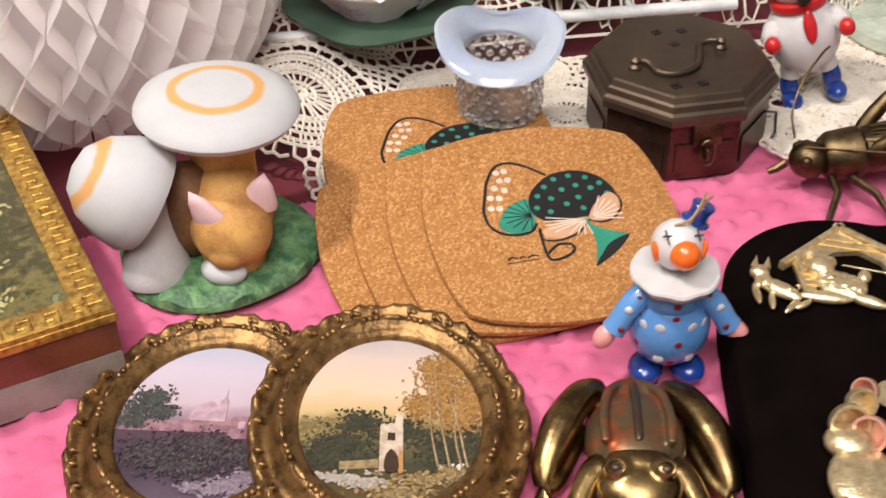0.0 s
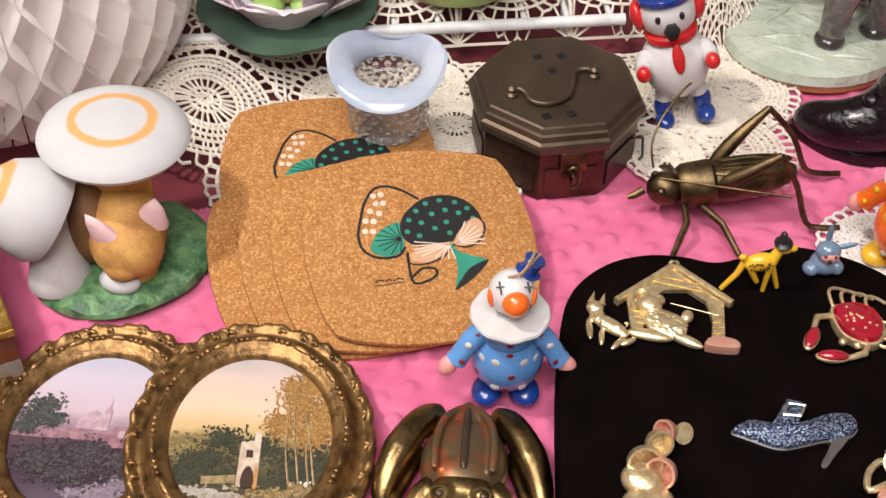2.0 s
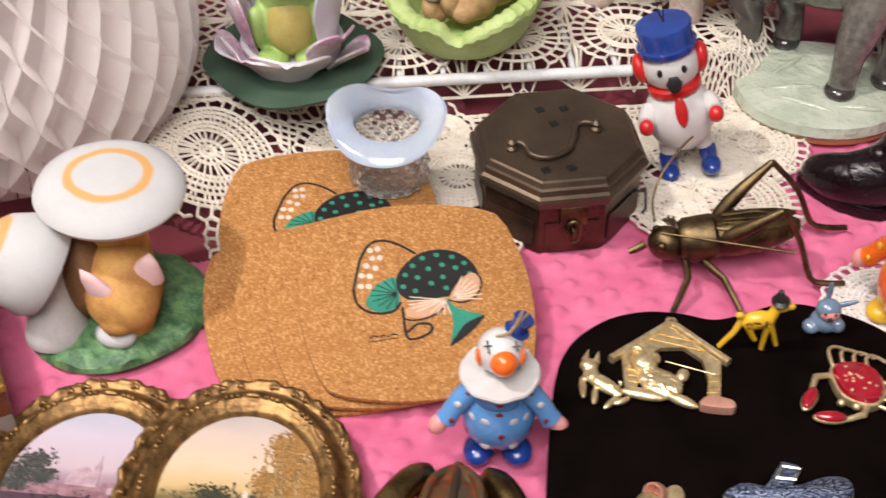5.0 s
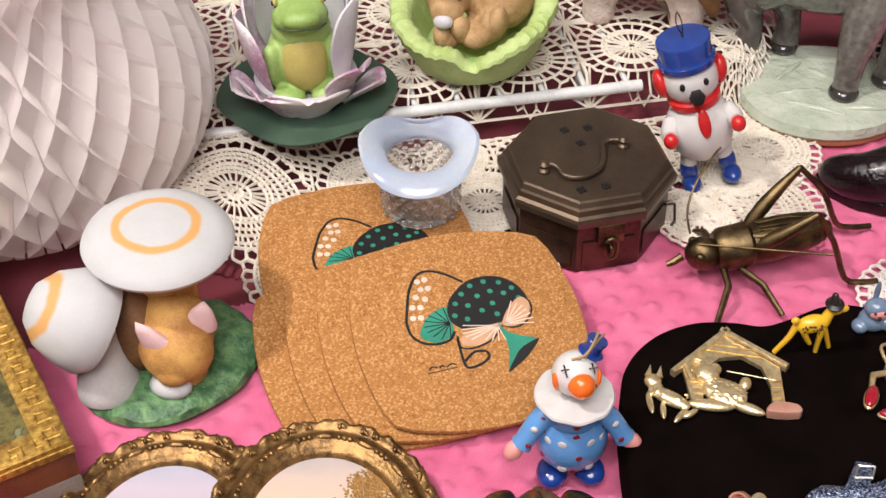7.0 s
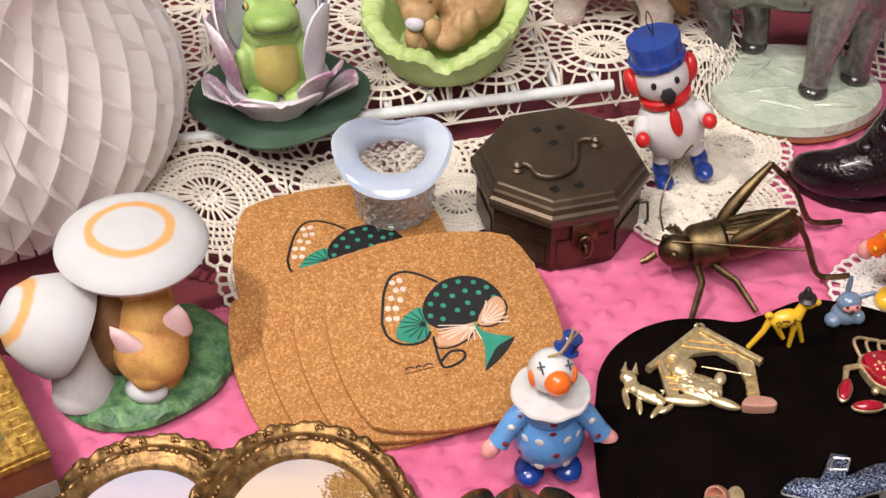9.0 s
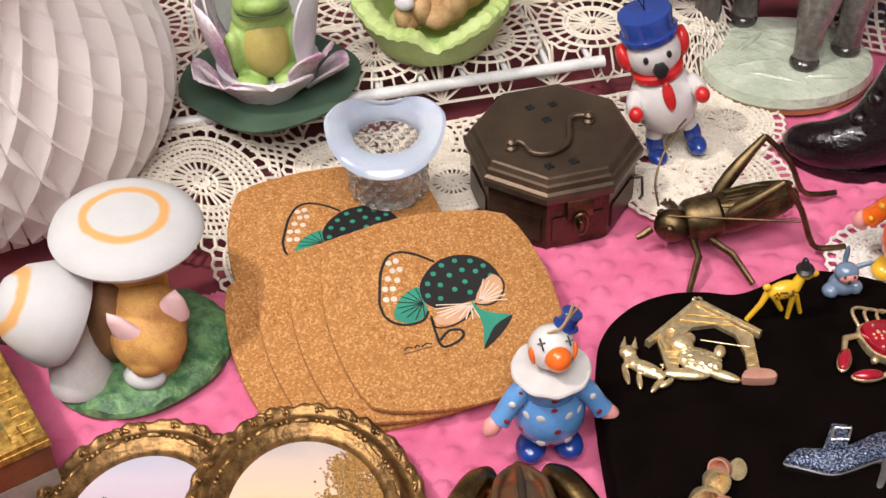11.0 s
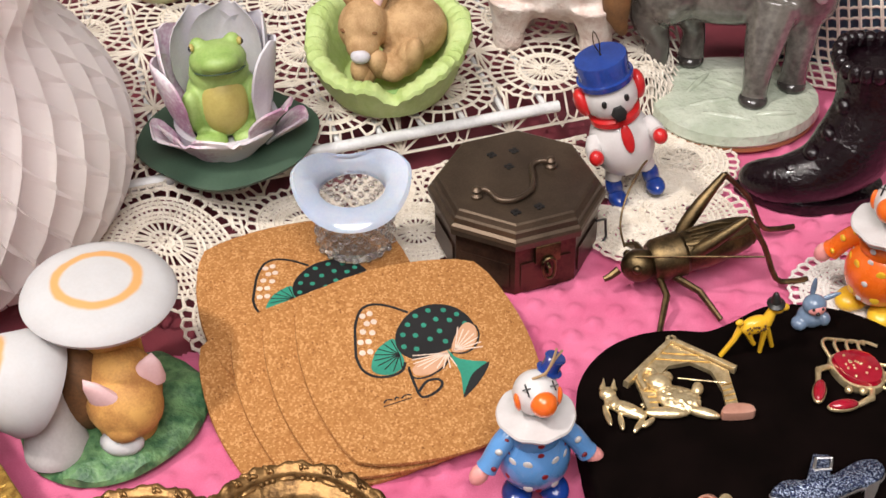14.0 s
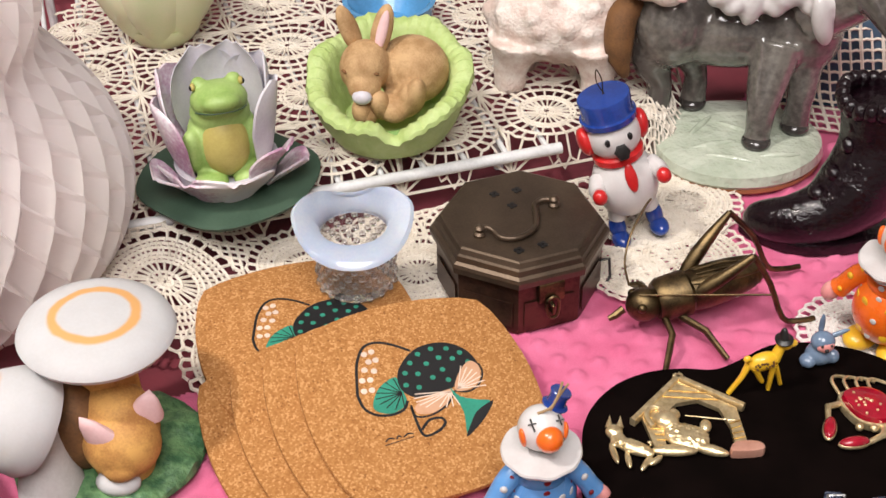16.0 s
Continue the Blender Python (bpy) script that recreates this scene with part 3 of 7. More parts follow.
def coaster_art(t, z):
    def flat(name, pts, m, h, n=5):
        o = spline(mm(*pts), n)
        part(name, slab(o if area(o) > 0 else o[::-1], z - 0.0003, z + h), m, t)

    def line(name, pts, w, h=0.00018, closed=False, m=M_ink):
        pts = spline(mm(*pts), 6, closed)
        V, Fc = [], []
        n = len(pts)
        for i, p in enumerate(pts):
            a, b = (pts[(i + 1) % n], pts[i - 1]) if closed else (pts[min(i + 1, n - 1)], pts[max(i - 1, 0)])
            dx, dy = a[0] - b[0], a[1] - b[1]
            k = math.hypot(dx, dy) or 1
            V += [(p[0] - dy / k * w / 2, p[1] + dx / k * w / 2, z + h), (p[0] + dy / k * w / 2, p[1] - dx / k * w / 2, z + h)]
        for i in range(n if closed else n - 1):
            a, b = 2 * i, 2 * ((i + 1) % n)
            Fc.append((a, a + 1, b + 1, b))
        raw(name, V, Fc, m, t)

    flat("printed_cap", [(-8.2, 9), (-6, 15), (-1, 20.4), (5, 24.2), (12, 25.5), (19, 24.4), (25, 20.8), (29, 15), (30.4, 8), (28, 5.2), (22, 2.2), (14, -1.2), (6, -1.6), (-2.3, -1.9), (-7.5, 3)], M_ink, 0.00014)
    flat("printed_half_round", [(-23.1, -0.5), (-18.2, 7.5), (-10.9, 11.6), (-7.8, 11), (-7.6, 4), (-8.1, -3.0), (-14.8, -6.4), (-20.9, -4.7)], M_inkgreen, 0.00012)
    flat("printed_fan", [(-5.3, -6.2), (-0.2, -3.3), (8.5, -1.7), (14.6, -2.0), (8.8, -8.4), (1.5, -11.4), (-5.0, -10.0)], M_fan, 0.00022)
    flat("printed_fan", [(15.2, -2.0), (19.5, 5.2), (26.5, 10.8), (30.2, 7.5), (28.6, 1.2), (24.5, -2.8), (18.8, -4.2)], M_fan, 0.00022)
    flat("printed_stem", [(13.2, -1.0), (16.0, -6.5), (22.5, -10.2), (28.2, -12.9), (19.5, -17.5), (12.0, -26.5), (14.6, -14.5)], M_inkgreen, 0.00026)
    flat("printed_stem_mouth", [(29.1, -12.9), (26.9, -16.4), (20.2, -22.4), (11.4, -27.6), (15.8, -21.2), (20.6, -16.2)], M_ink, 0.0003)
    line("printed_outline", [(-27.9, 7.1), (-25.4, 16), (-22.6, 24.3), (-17.6, 31.6), (-11.6, 33.1), (-4.4, 30.0), (3, 24.0)], 0.0013)
    line("printed_outline", [(-27.9, 7.1), (-27.2, -0.5), (-23, -5.4), (-16.5, -7.2), (-10.4, -6.0), (-7.4, -2.0)], 0.0013)
    line("printed_outline", [(-6.8, -4.8), (-6.6, -10.8), (-2, -12.4), (4, -11.4), (10, -8.4), (15, -3)], 0.0009)
    line("printed_outline", [(15, -3), (20.2, -5.0), (26, -3.2), (30.4, 2.6), (30.8, 8.4)], 0.0009)
    line("printed_curl", [(-7.0, -5.8), (-7.3, -12), (-7.0, -20.4), (-4.4, -22.2), (1.6, -20.6), (4.8, -17.6), (3.5, -14.9), (-1.6, -14.6), (-6.6, -18.6)], 0.0013)
    for x, y in ((-20.6, 19.5), (-17.4, 23.4), (-14.4, 28.5), (-18.0, 28.0), (-14.0, 23.5), (-23.4, 14.2), (-19.8, 13.6), (-16.6, 17.8), (-24.4, 8.4), (-20.8, 8.0)):
        part("printed_dot", lathe([(0.0015, z - 0.0002), (0.0015, z + 0.00016), (0, z + 0.00016)], 12, pose(x / 1000, y / 1000, 0)), M_inkwhite, t)
    for x, y in ((-3.5, 12.6), (0.5, 17.4), (5.6, 21.2), (12.4, 22.4), (19.4, 20.6), (24.6, 16.6), (-5.2, 6.2), (2.0, 10.6), (7.6, 15.0), (14.2, 16.6), (20.2, 14.4), (26.4, 10.6), (0.0, 3.4), (7.8, 6.8), (13.6, 9.8), (14.2, 3.6)):
        part("printed_dot", lathe([(0.0013, z - 0.0002), (0.0013, z + 0.0002), (0, z + 0.0002)], 12, pose(x / 1000, y / 1000, 0)), M_inkgreen, t)
    for a in range(9):
        q = radians(95 + a * 21)
        line("printed_ray", [(-8.6, 2.6), (-8.6 + 12.6 * math.cos(q) * 0.95, 2.6 + 8.8 * math.sin(q))], 0.0005, 0.00022)
    for a in range(9):
        q = radians(158 + a * 15)
        line("printed_ray", [(12.6, -2.8), (12.6 + 17.0 * math.cos(q) * (1 if a < 5 else 0.72), -2.8 + 8.2 * math.sin(q))], 0.00055, 0.0003, m=M_inkwhite)
    for a in range(7):
        q = radians(-8 + a * 12)
        line("printed_ray", [(16.6, -2.4), (16.6 + 13.2 * math.cos(q), -2.4 + 13.0 * math.sin(q))], 0.00055, 0.0003, m=M_inkwhite)
    for a, b in ((-23.8, -19.6), (-18.6, -16.4), (-15.4, -10.6)):
        line("printed_signature", [(a, -19.8), ((a + b) / 2, -18.6), (b, -19.4)], 0.0007)
    line("printed_signature", [(-24.5, -21.6), (-11, -20.8)], 0.0004)


def slope(x, y, z, gx, gy, rz):
    """A pose on a slope that rises gx along x and gy along y."""
    n = Vector((-gx, -gy, 1)).normalized()
    ex = Vector((math.cos(radians(rz)), math.sin(radians(rz)), 0))
    ex = (ex - n * ex.dot(n)).normalized()
    ey = n.cross(ex)
    m = Matrix((ex, ey, n)).transposed().to_4x4()
    m.translation = (x, y, z)
    return m


def coasters():
    o = rounded(barrel(0.0535, 0.0452, 10), 1)
    th = 0.0038
    for k in range(4):
        m = slope(-0.008 - 0.0136 * k, 0.016 - 0.0050 * k, 0.0208 - (th + 0.0001) * k, -0.139, 0.176, 28.5 + 2.2 * k)
        t = thing("cork_coaster", m, "cork coaster printed with black and green mushrooms topping a stack" if k == 0 else "plain cork coaster fanned out under another coaster", "coaster", "fanned cork coasters")
        body = slab(o, -th + 0.0014, 0, 0.0006)
        part("cork", slab([(x * 0.955, y * 0.955) for x, y in o], -th, -th + 0.0014, bm=body), M_cork, t)
        if k == 0:
            coaster_art(t, 0.0)
    m = slope(-0.0685, 0.0555, 0.0180, -0.02, 0.02, 24)
    t = thing("cork_coaster", m, "cork coaster with a mushroom print, half under the fanned stack", "coaster", "fanned cork coasters")
    part("cork", slab(o, -th, 0, 0.0005), M_cork, t)
    coaster_art(t, 0.0)
    for c in t.children:
        if c.name.startswith("printed"):
            c.location = (0.001, -0.0055, 0.0)


def octagon(r, turn=0.0):
    return [(r * math.cos(radians(turn + 45 * k)), r * math.sin(radians(turn + 45 * k))) for k in range(8)]


def cricket_box():
    t = thing("octagonal_brass_box", (0.0255, 0.1275, 0.0), "dark brass octagonal lidded box with swan-neck handle and hasp", "box")
    turn = -85
    part("body", slab(octagon(0.0422, turn), 0.0, 0.034, 0.0004), M_copper, t, "reddish copper-brown box body", smooth=False)
    for k in range(8):
        a, b = Vector(octagon(0.0426, turn)[k]), Vector(octagon(0.0426, turn)[(k + 1) % 8])
        d = (b - a).normalized()
        n = Vector((d.y, -d.x))
        bm = bmesh.new()
        p0, p1 = a + d * 0.003, b - d * 0.003
        o = [tuple(p0), tuple(p0 + n * 0.0005), tuple(p1 + n * 0.0005), tuple(p1)]
        part("side_panel", slab(o if area(o) > 0 else o[::-1], 0.004, 0.019, 0.0, bm), M_copper, t, smooth=False)
    bm = bmesh.new()
    prof = [(0.0452, 0.0300), (0.0456, 0.0335), (0.0450, 0.0352), (0.0432, 0.0362), (0.0426, 0.0390), (0.0416, 0.0400), (0.0404, 0.0424), (0.0392, 0.0430), (0.0, 0.0434)]
    m = pose(0, 0, 0, 0, 0, turn)
    lathe(prof, 8, m, bm)
    part("lid", bm, M_brassd, t, "stepped dark brass lid", smooth=False)
    z = 0.0434
    for cx, cy in ((-0.0145, 0.0155), (-0.0035, 0.0205), (-0.0045, 0.0065), (0.0025, -0.0305), (0.0135, -0.0245)):
        for dx, dy in ((0.0015, 0), (-0.0015, 0), (0, 0.0015), (0, -0.0015)):
            part("pierced_hole", lathe([(0.0012, z - 0.0005), (0.0012, z + 0.0002), (0, z + 0.0002)], 10, pose(cx + dx, cy + dy, 0)), M_black, t)
    h = [(-0.0180, -0.0205, z + 0.0025), (-0.0150, -0.0180, z + 0.0032), (-0.0112, -0.0190, z + 0.0022), (-0.0065, -0.0235, z + 0.0016), (0.0015, -0.0225, z + 0.0016), (0.0085, -0.0140, z + 0.0016), (0.0085, -0.0030, z + 0.0018), (0.0070, 0.0050, z + 0.0022), (0.0105, 0.0088, z + 0.0030), (0.0165, 0.0085, z + 0.0036)]
    part("handle", tube(spline(h, 4, False), 0.0015, 10), M_brassd, t, "swan-neck brass handle")
    for p in (h[0], h[-1]):
        part("handle_post", lathe([(0.0030, z - 0.0002), (0.0030, z + 0.0012), (0.0018, z + 0.0024), (0.0026, z + 0.0044), (0.0014, z + 0.0058), (0, z + 0.0062)], 14, pose(p[0], p[1], 0)), M_brassd, t)
    ang = radians(turn + 22.5)
    f = pose(0.0394 * math.cos(ang), 0.0394 * math.sin(ang), 0, 0, 0, turn + 22.5 + 90)
    hasp = part("hasp", slab([(-0.0066, -0.0030), (0.0066, -0.0030), (0.0066, 0.0), (-0.0066, 0.0)], 0.0190, 0.0300, 0.0008, m=f), M_brass, t)
    part("hasp_loop", tube([f @ Vector(p) for p in spline([(-0.0032, -0.0042, 0.0195), (-0.0020, -0.0052, 0.0115), (0.0020, -0.0052, 0.0115), (0.0032, -0.0042, 0.0195), (0.0, -0.0042, 0.0225)], 5)], 0.0009, 6), M_brass, hasp)
    part("staple", tube([f @ Vector(p) for p in ((0, -0.001, 0.0185), (0, -0.0058, 0.0175), (0, -0.0058, 0.0135), (0, -0.001, 0.0125))], 0.0010, 6), M_brass, t)
    part("wire_loop", tube([(0.0415, -0.006, 0.022), (0.0460, 0.001, 0.018), (0.0470, 0.002, 0.006), (0.0440, -0.002, 0.001)], 0.0007, 6), M_black, t)


def glass_hat():
    t = thing("glass_hat_vase", (-0.0525, 0.0950, 0.0190), "clear hobnail glass hat vase with an opalescent curled brim", "vase")
    bm = lathe([(0.0, 0.0), (0.0175, 0.0), (0.0188, 0.002), (0.0190, 0.018), (0.0186, 0.0322), (0.0164, 0.0322), (0.0166, 0.018), (0.0162, 0.005), (0.0, 0.004)], 40)
    part("bowl", bm, M_glass, t, "clear glass bowl")
    nub = mesh_of(ball(bmesh.new(), (0, 0, 0), 0.0019, seg=10, rings=7), M_glass)
    for j in range(7):
        for k in range(18):
            a = 2 * math.pi * (k + 0.5 * (j % 2)) / 18
            o = new("hobnail", nub)
            o.parent = t
            o.location = (0.0188 * math.cos(a), 0.0188 * math.sin(a), 0.003 + j * 0.0042)

    def curl(p, a):
        k = max(0, (math.hypot(p.x, p.y) - 0.0165) / 0.0125)
        s = math.sin(a - radians(14))
        c2, fr, bk = 1 - s * s, max(0, -s), max(0, s)
        g = 1 + k * (0.02 * c2 * c2 + 0.02 * fr - 0.40 * bk)
        return Vector((p.x * g, p.y * g, p.z + 0.0062 + k * (0.0066 * c2 * (1 + s) - 0.0085 * fr + 0.0030 * bk)))
    bm = lathe([(0.0164, 0.024), (0.0186, 0.0260), (0.0210, 0.0278), (0.0240, 0.0290), (0.0275, 0.0300), (0.0290, 0.0313), (0.0275, 0.0327), (0.0240, 0.0322), (0.0200, 0.0308), (0.0166, 0.0285), (0.0164, 0.024)], 64, squash=curl)
    part("brim", bm, M_opal, t, "milky blue opalescent brim")


def soft_ring(m, axis, r0, half, colour):
    """A hand-sprayed ring of colour round the local axis of a part, with faded edges."""
    nt = m.node_tree
    b = nt.nodes["Principled BSDF"]
    src = b.inputs["Base Color"].links[0].from_socket
    tc, mp, ln = nt.nodes.new("ShaderNodeTexCoord"), nt.nodes.new("ShaderNodeMapping"), nt.nodes.new("ShaderNodeVectorMath")
    mp.vector_type = "TEXTURE"
    mp.inputs["Location"].default_value = axis.translation
    mp.inputs["Rotation"].default_value = axis.to_euler()
    fl = nt.nodes.new("ShaderNodeVectorMath")
    fl.operation, fl.inputs[1].default_value = "MULTIPLY", (1, 1, 0)
    ln.operation = "LENGTH"
    nz, ad = nt.nodes.new("ShaderNodeTexNoise"), nt.nodes.new("ShaderNodeMath")
    nz.inputs["Scale"].default_value = 70
    ad.operation, ad.inputs[1].default_value = "MULTIPLY_ADD", 0.004
    mr, mr2, mx = nt.nodes.new("ShaderNodeMath"), nt.nodes.new("ShaderNodeMapRange"), nt.nodes.new("ShaderNodeMixRGB")
    mr.operation, mr.inputs[1].default_value = "SUBTRACT", r0 + 0.002
    ab = nt.nodes.new("ShaderNodeMath")
    ab.operation = "ABSOLUTE"
    mr2.interpolation_type = "SMOOTHSTEP"
    mr2.inputs["From Min"].default_value, mr2.inputs["From Max"].default_value = half * 0.6, half * 1.6
    mr2.inputs["To Min"].default_value, mr2.inputs["To Max"].default_value = 1.0, 0.0
    sp, up = nt.nodes.new("ShaderNodeSeparateXYZ"), nt.nodes.new("ShaderNodeMath")
    up.operation, up.inputs[1].default_value = "GREATER_THAN", 0.006
    ml = nt.nodes.new("ShaderNodeMath")
    ml.operation = "MULTIPLY"
    mx.inputs[2].default_value = (*colour, 1)
    for o, i in ((tc.outputs["Object"], mp.inputs["Vector"]), (mp.outputs[0], fl.inputs[0]), (fl.outputs[0], ln.inputs[0]), (tc.outputs["Object"], nz.inputs["Vector"]), (nz.outputs[0], ad.inputs[0]), (ln.outputs["Value"], ad.inputs[2]),
                 (ad.outputs[0], mr.inputs[0]), (mr.outputs[0], ab.inputs[0]), (ab.outputs[0], mr2.inputs["Value"]), (mp.outputs[0], sp.inputs[0]), (sp.outputs[2], up.inputs[0]), (mr2.outputs[0], ml.inputs[0]), (up.outputs[0], ml.inputs[1]), (ml.outputs[0], mx.inputs[0]), (src, mx.inputs[1]), (mx.outputs[0], b.inputs["Base Color"])):
        nt.links.new(o, i)
    return m


def mushroom_house():
    t = thing("mushroom_figurine", (-0.141, -0.020, 0.0), "bisque white mushrooms with a ginger kitten on green base", "figurine")
    rag = lambda p, a: Vector((p.x * (1 + 0.04 * math.sin(3 * a + 1) + 0.02 * math.sin(7 * a)), p.y * (1 + 0.04 * math.sin(3 * a + 1)), p.z + (0.0010 * math.sin(9 * a) + 0.0008 * math.sin(17 * a + math.hypot(p.x, p.y) * 400)) * (p.z > 0.004)))
    part("base", lathe([(0.0, 0.0), (0.0385, 0.0), (0.0412, 0.0025), (0.0405, 0.0055), (0.037, 0.0078), (0.032, 0.0086), (0.027, 0.0098), (0.02, 0.0098), (0.0, 0.010)], 72, pose(-0.0035, -0.0005, 0, 0, 0, 20) @ Matrix.Scale(1.06, 4, (1, 0, 0)), squash=rag), M_grass, t, "glazed green grass base")
    part("stalk", lathe([(0.0, 0.006), (0.0150, 0.006), (0.0138, 0.02), (0.0128, 0.045), (0.0145, 0.065), (0.0, 0.065)], 32, pose(0.001, 0.006, 0)), M_kitten, t, "tan mushroom stalk")
    cm = pose(-0.0005, 0.0085, 0.0620, -1, 3, 0)
    cap = lathe([(0.0, 0.0), (0.013, -0.0005), (0.0255, 0.0012), (0.0315, 0.0036), (0.0334, 0.0066), (0.0318, 0.0098), (0.0255, 0.0130), (0.0170, 0.0152), (0.0080, 0.0161), (0.0, 0.0163)], 64, cm)
    part("cap", cap, soft_ring(mat("white_bisque_peach_ring", (0.55, 0.545, 0.55), (0.51, 0.50, 0.50), rough=0.65, s1=40, bump=0.04, sss=0.15), cm, 0.0172, 0.0019, (0.64, 0.34, 0.12)), t, "large white mushroom cap with a peach ring")
    part("small_stalk", tube(spline([(-0.0185, -0.0270, 0.004), (-0.0195, -0.0250, 0.014), (-0.0215, -0.0220, 0.028), (-0.0240, -0.0190, 0.040)], 4, False), [0.0142, 0.0146, 0.0144, 0.0138, 0.0130, 0.0122, 0.0116, 0.0112, 0.0110, 0.0108, 0.0108, 0.0108, 0.0108], 28), M_stalk, t, "grey-white mushroom stalk")
    ms = pose(-0.0225, -0.0195, 0.0385, 20, -52, 0)
    part("small_cap", lathe([(0.0, 0.0), (0.0140, -0.0035), (0.0215, -0.0025), (0.0240, 0.0030), (0.0222, 0.0120), (0.0172, 0.0225), (0.0095, 0.0295), (0.0, 0.0318)], 48, ms), soft_ring(mat("white_bisque_peach_stripe", (0.55, 0.545, 0.55), (0.51, 0.50, 0.50), rough=0.65, s1=40, bump=0.04, sss=0.15), ms, 0.0140, 0.0018, (0.64, 0.34, 0.12)), t, "small white mushroom cap with a peach ring")
    k = organic(part("kitten", balls(((0.0060, -0.0050, 0.0270), (0.0190, 0.0165, 0.0225)), ((0.0115, -0.0145, 0.0265), (0.0172, 0.0150, 0.0162)), ((0.0128, -0.0235, 0.0205), (0.0080, 0.0070, 0.0062)), ((0.0100, -0.0120, 0.0130), (0.0135, 0.0130, 0.0110))), M_kitten, t, "ginger kitten curled under the cap"), 0.0010, 8)
    part("back", balls(((-0.0090, -0.0085, 0.0280), (0.0150, 0.0145, 0.0225))), M_brownb, k, "dark brown shaded back")
    for x, y, z, rx, ry, rz in ((0.0205, -0.0070, 0.0345, 4, 14, 25), (0.0072, -0.0215, 0.0345, 14, -22, -10)):
        part("ear", lathe([(0.0, 0.0), (0.0080, 0.0), (0.0078, 0.003), (0.0046, 0.0110), (0.0, 0.0170)], 16, pose(x, y, z, rx, ry, rz) @ Matrix.Diagonal((1, 0.5, 1, 1))), M_earpink, k, "pale pink ear")
    part("bib", balls(((0.0105, -0.0235, 0.0115), (0.0100, 0.0070, 0.0055))), M_biscuit, k, "white chin")


def oval_frame(name, m, label, scene_kind):
    t = thing(name, m, label, "picture frame", "oval gilt frames")
    a, b = 0.0495, 0.0610
    # outer lip, carved ridge, broad cove, inner ridge, lip
    prof = [(1.0, 0.0), (1.012, 0.003), (1.004, 0.0062), (0.975, 0.0084), (0.945, 0.0078), (0.925, 0.0062), (0.885, 0.0060), (0.840, 0.0080), (0.808, 0.0114), (0.780, 0.0132), (0.745, 0.0132), (0.722, 0.0116), (0.695, 0.0112), (0.668, 0.0102), (0.650, 0.0086), (0.644, 0.0)]
    V, Fc = [], []
    n = 240
    for i in range(n):
        th = 2 * math.pi * i / n
        for f, z in prof:
            e = max(0, (f - 0.92) / 0.09)
            lump = 0.55 * math.sin(22 * th + 1.2 * math.sin(6 * th)) + 0.35 * math.sin(44 * th + 2) + 0.25 * noise.noise((7 * math.cos(th), 7 * math.sin(th), 5))
            k = f * (1 + 0.009 * e * lump)
            zz = z + (0.0013 * lump * min(1, e * 1.6) if z > 0 else 0)
            zz += 0.0003 * noise.noise((60 * f * math.cos(th), 60 * f * math.sin(th), 1)) if z > 0.004 else 0
            V.append((a * k * math.cos(th), b * k * math.sin(th), zz))
    q = len(prof)
    for i in range(n):
        for j in range(q):
            A, B = i * q, ((i + 1) % n) * q
            Fc.append((A + j, B + j, B + (j + 1) % q, A + (j + 1) % q))
    fr = raw("moulding", V, Fc, M_goldframe, t)
    fr["label"] = "ornate antique gilt moulding"
    groups = 14
    for g in range(groups):
        t0 = 2 * math.pi * g / groups
        for k in range(3):
            th = t0 + (k - 1) * 0.062
            part("bead", ball(bmesh.new(), (a * 0.765 * math.cos(th), b * 0.765 * math.sin(th), 0.0134), (0.0014, 0.0014, 0.0013), seg=10, rings=6), M_goldframe, fr)
        arc = [(a * 0.765 * math.cos(t0 + 0.125 + 0.02 * k), b * 0.765 * math.sin(t0 + 0.125 + 0.02 * k), 0.0132) for k in range(10)]
        part("reed", tube(arc, [0.0005, 0.0010, 0.0013, 0.0013, 0.0013, 0.0013, 0.0013, 0.0013, 0.0010, 0.0005], 8), M_goldframe, fr)
    for i in range(30):
        th = 2 * math.pi * (i + 0.3 * math.sin(1.7 * i)) / 30
        c, r = Vector((a * 0.952 * math.cos(th), b * 0.952 * math.sin(th), 0.0074)), math.degrees(math.atan2(b * math.sin(th), a * math.cos(th)))
        lean = 52 + 14 * math.sin(3.7 * i)
        part("carved_leaf", ball(bmesh.new(), c, (0.0036 + 0.0006 * math.sin(2.3 * i), 0.0013, 0.0012), (0, 0, r + lean), 10, 6), M_goldframe, fr)
        part("carved_leaf", ball(bmesh.new(), c * 0.985 + Vector((0, 0, 0.0004)), (0.0020, 0.0010, 0.0011), (0, 0, r - 20), 8, 6), M_goldframe, fr)
    painting(t, a * 0.648, b * 0.648, scene_kind)


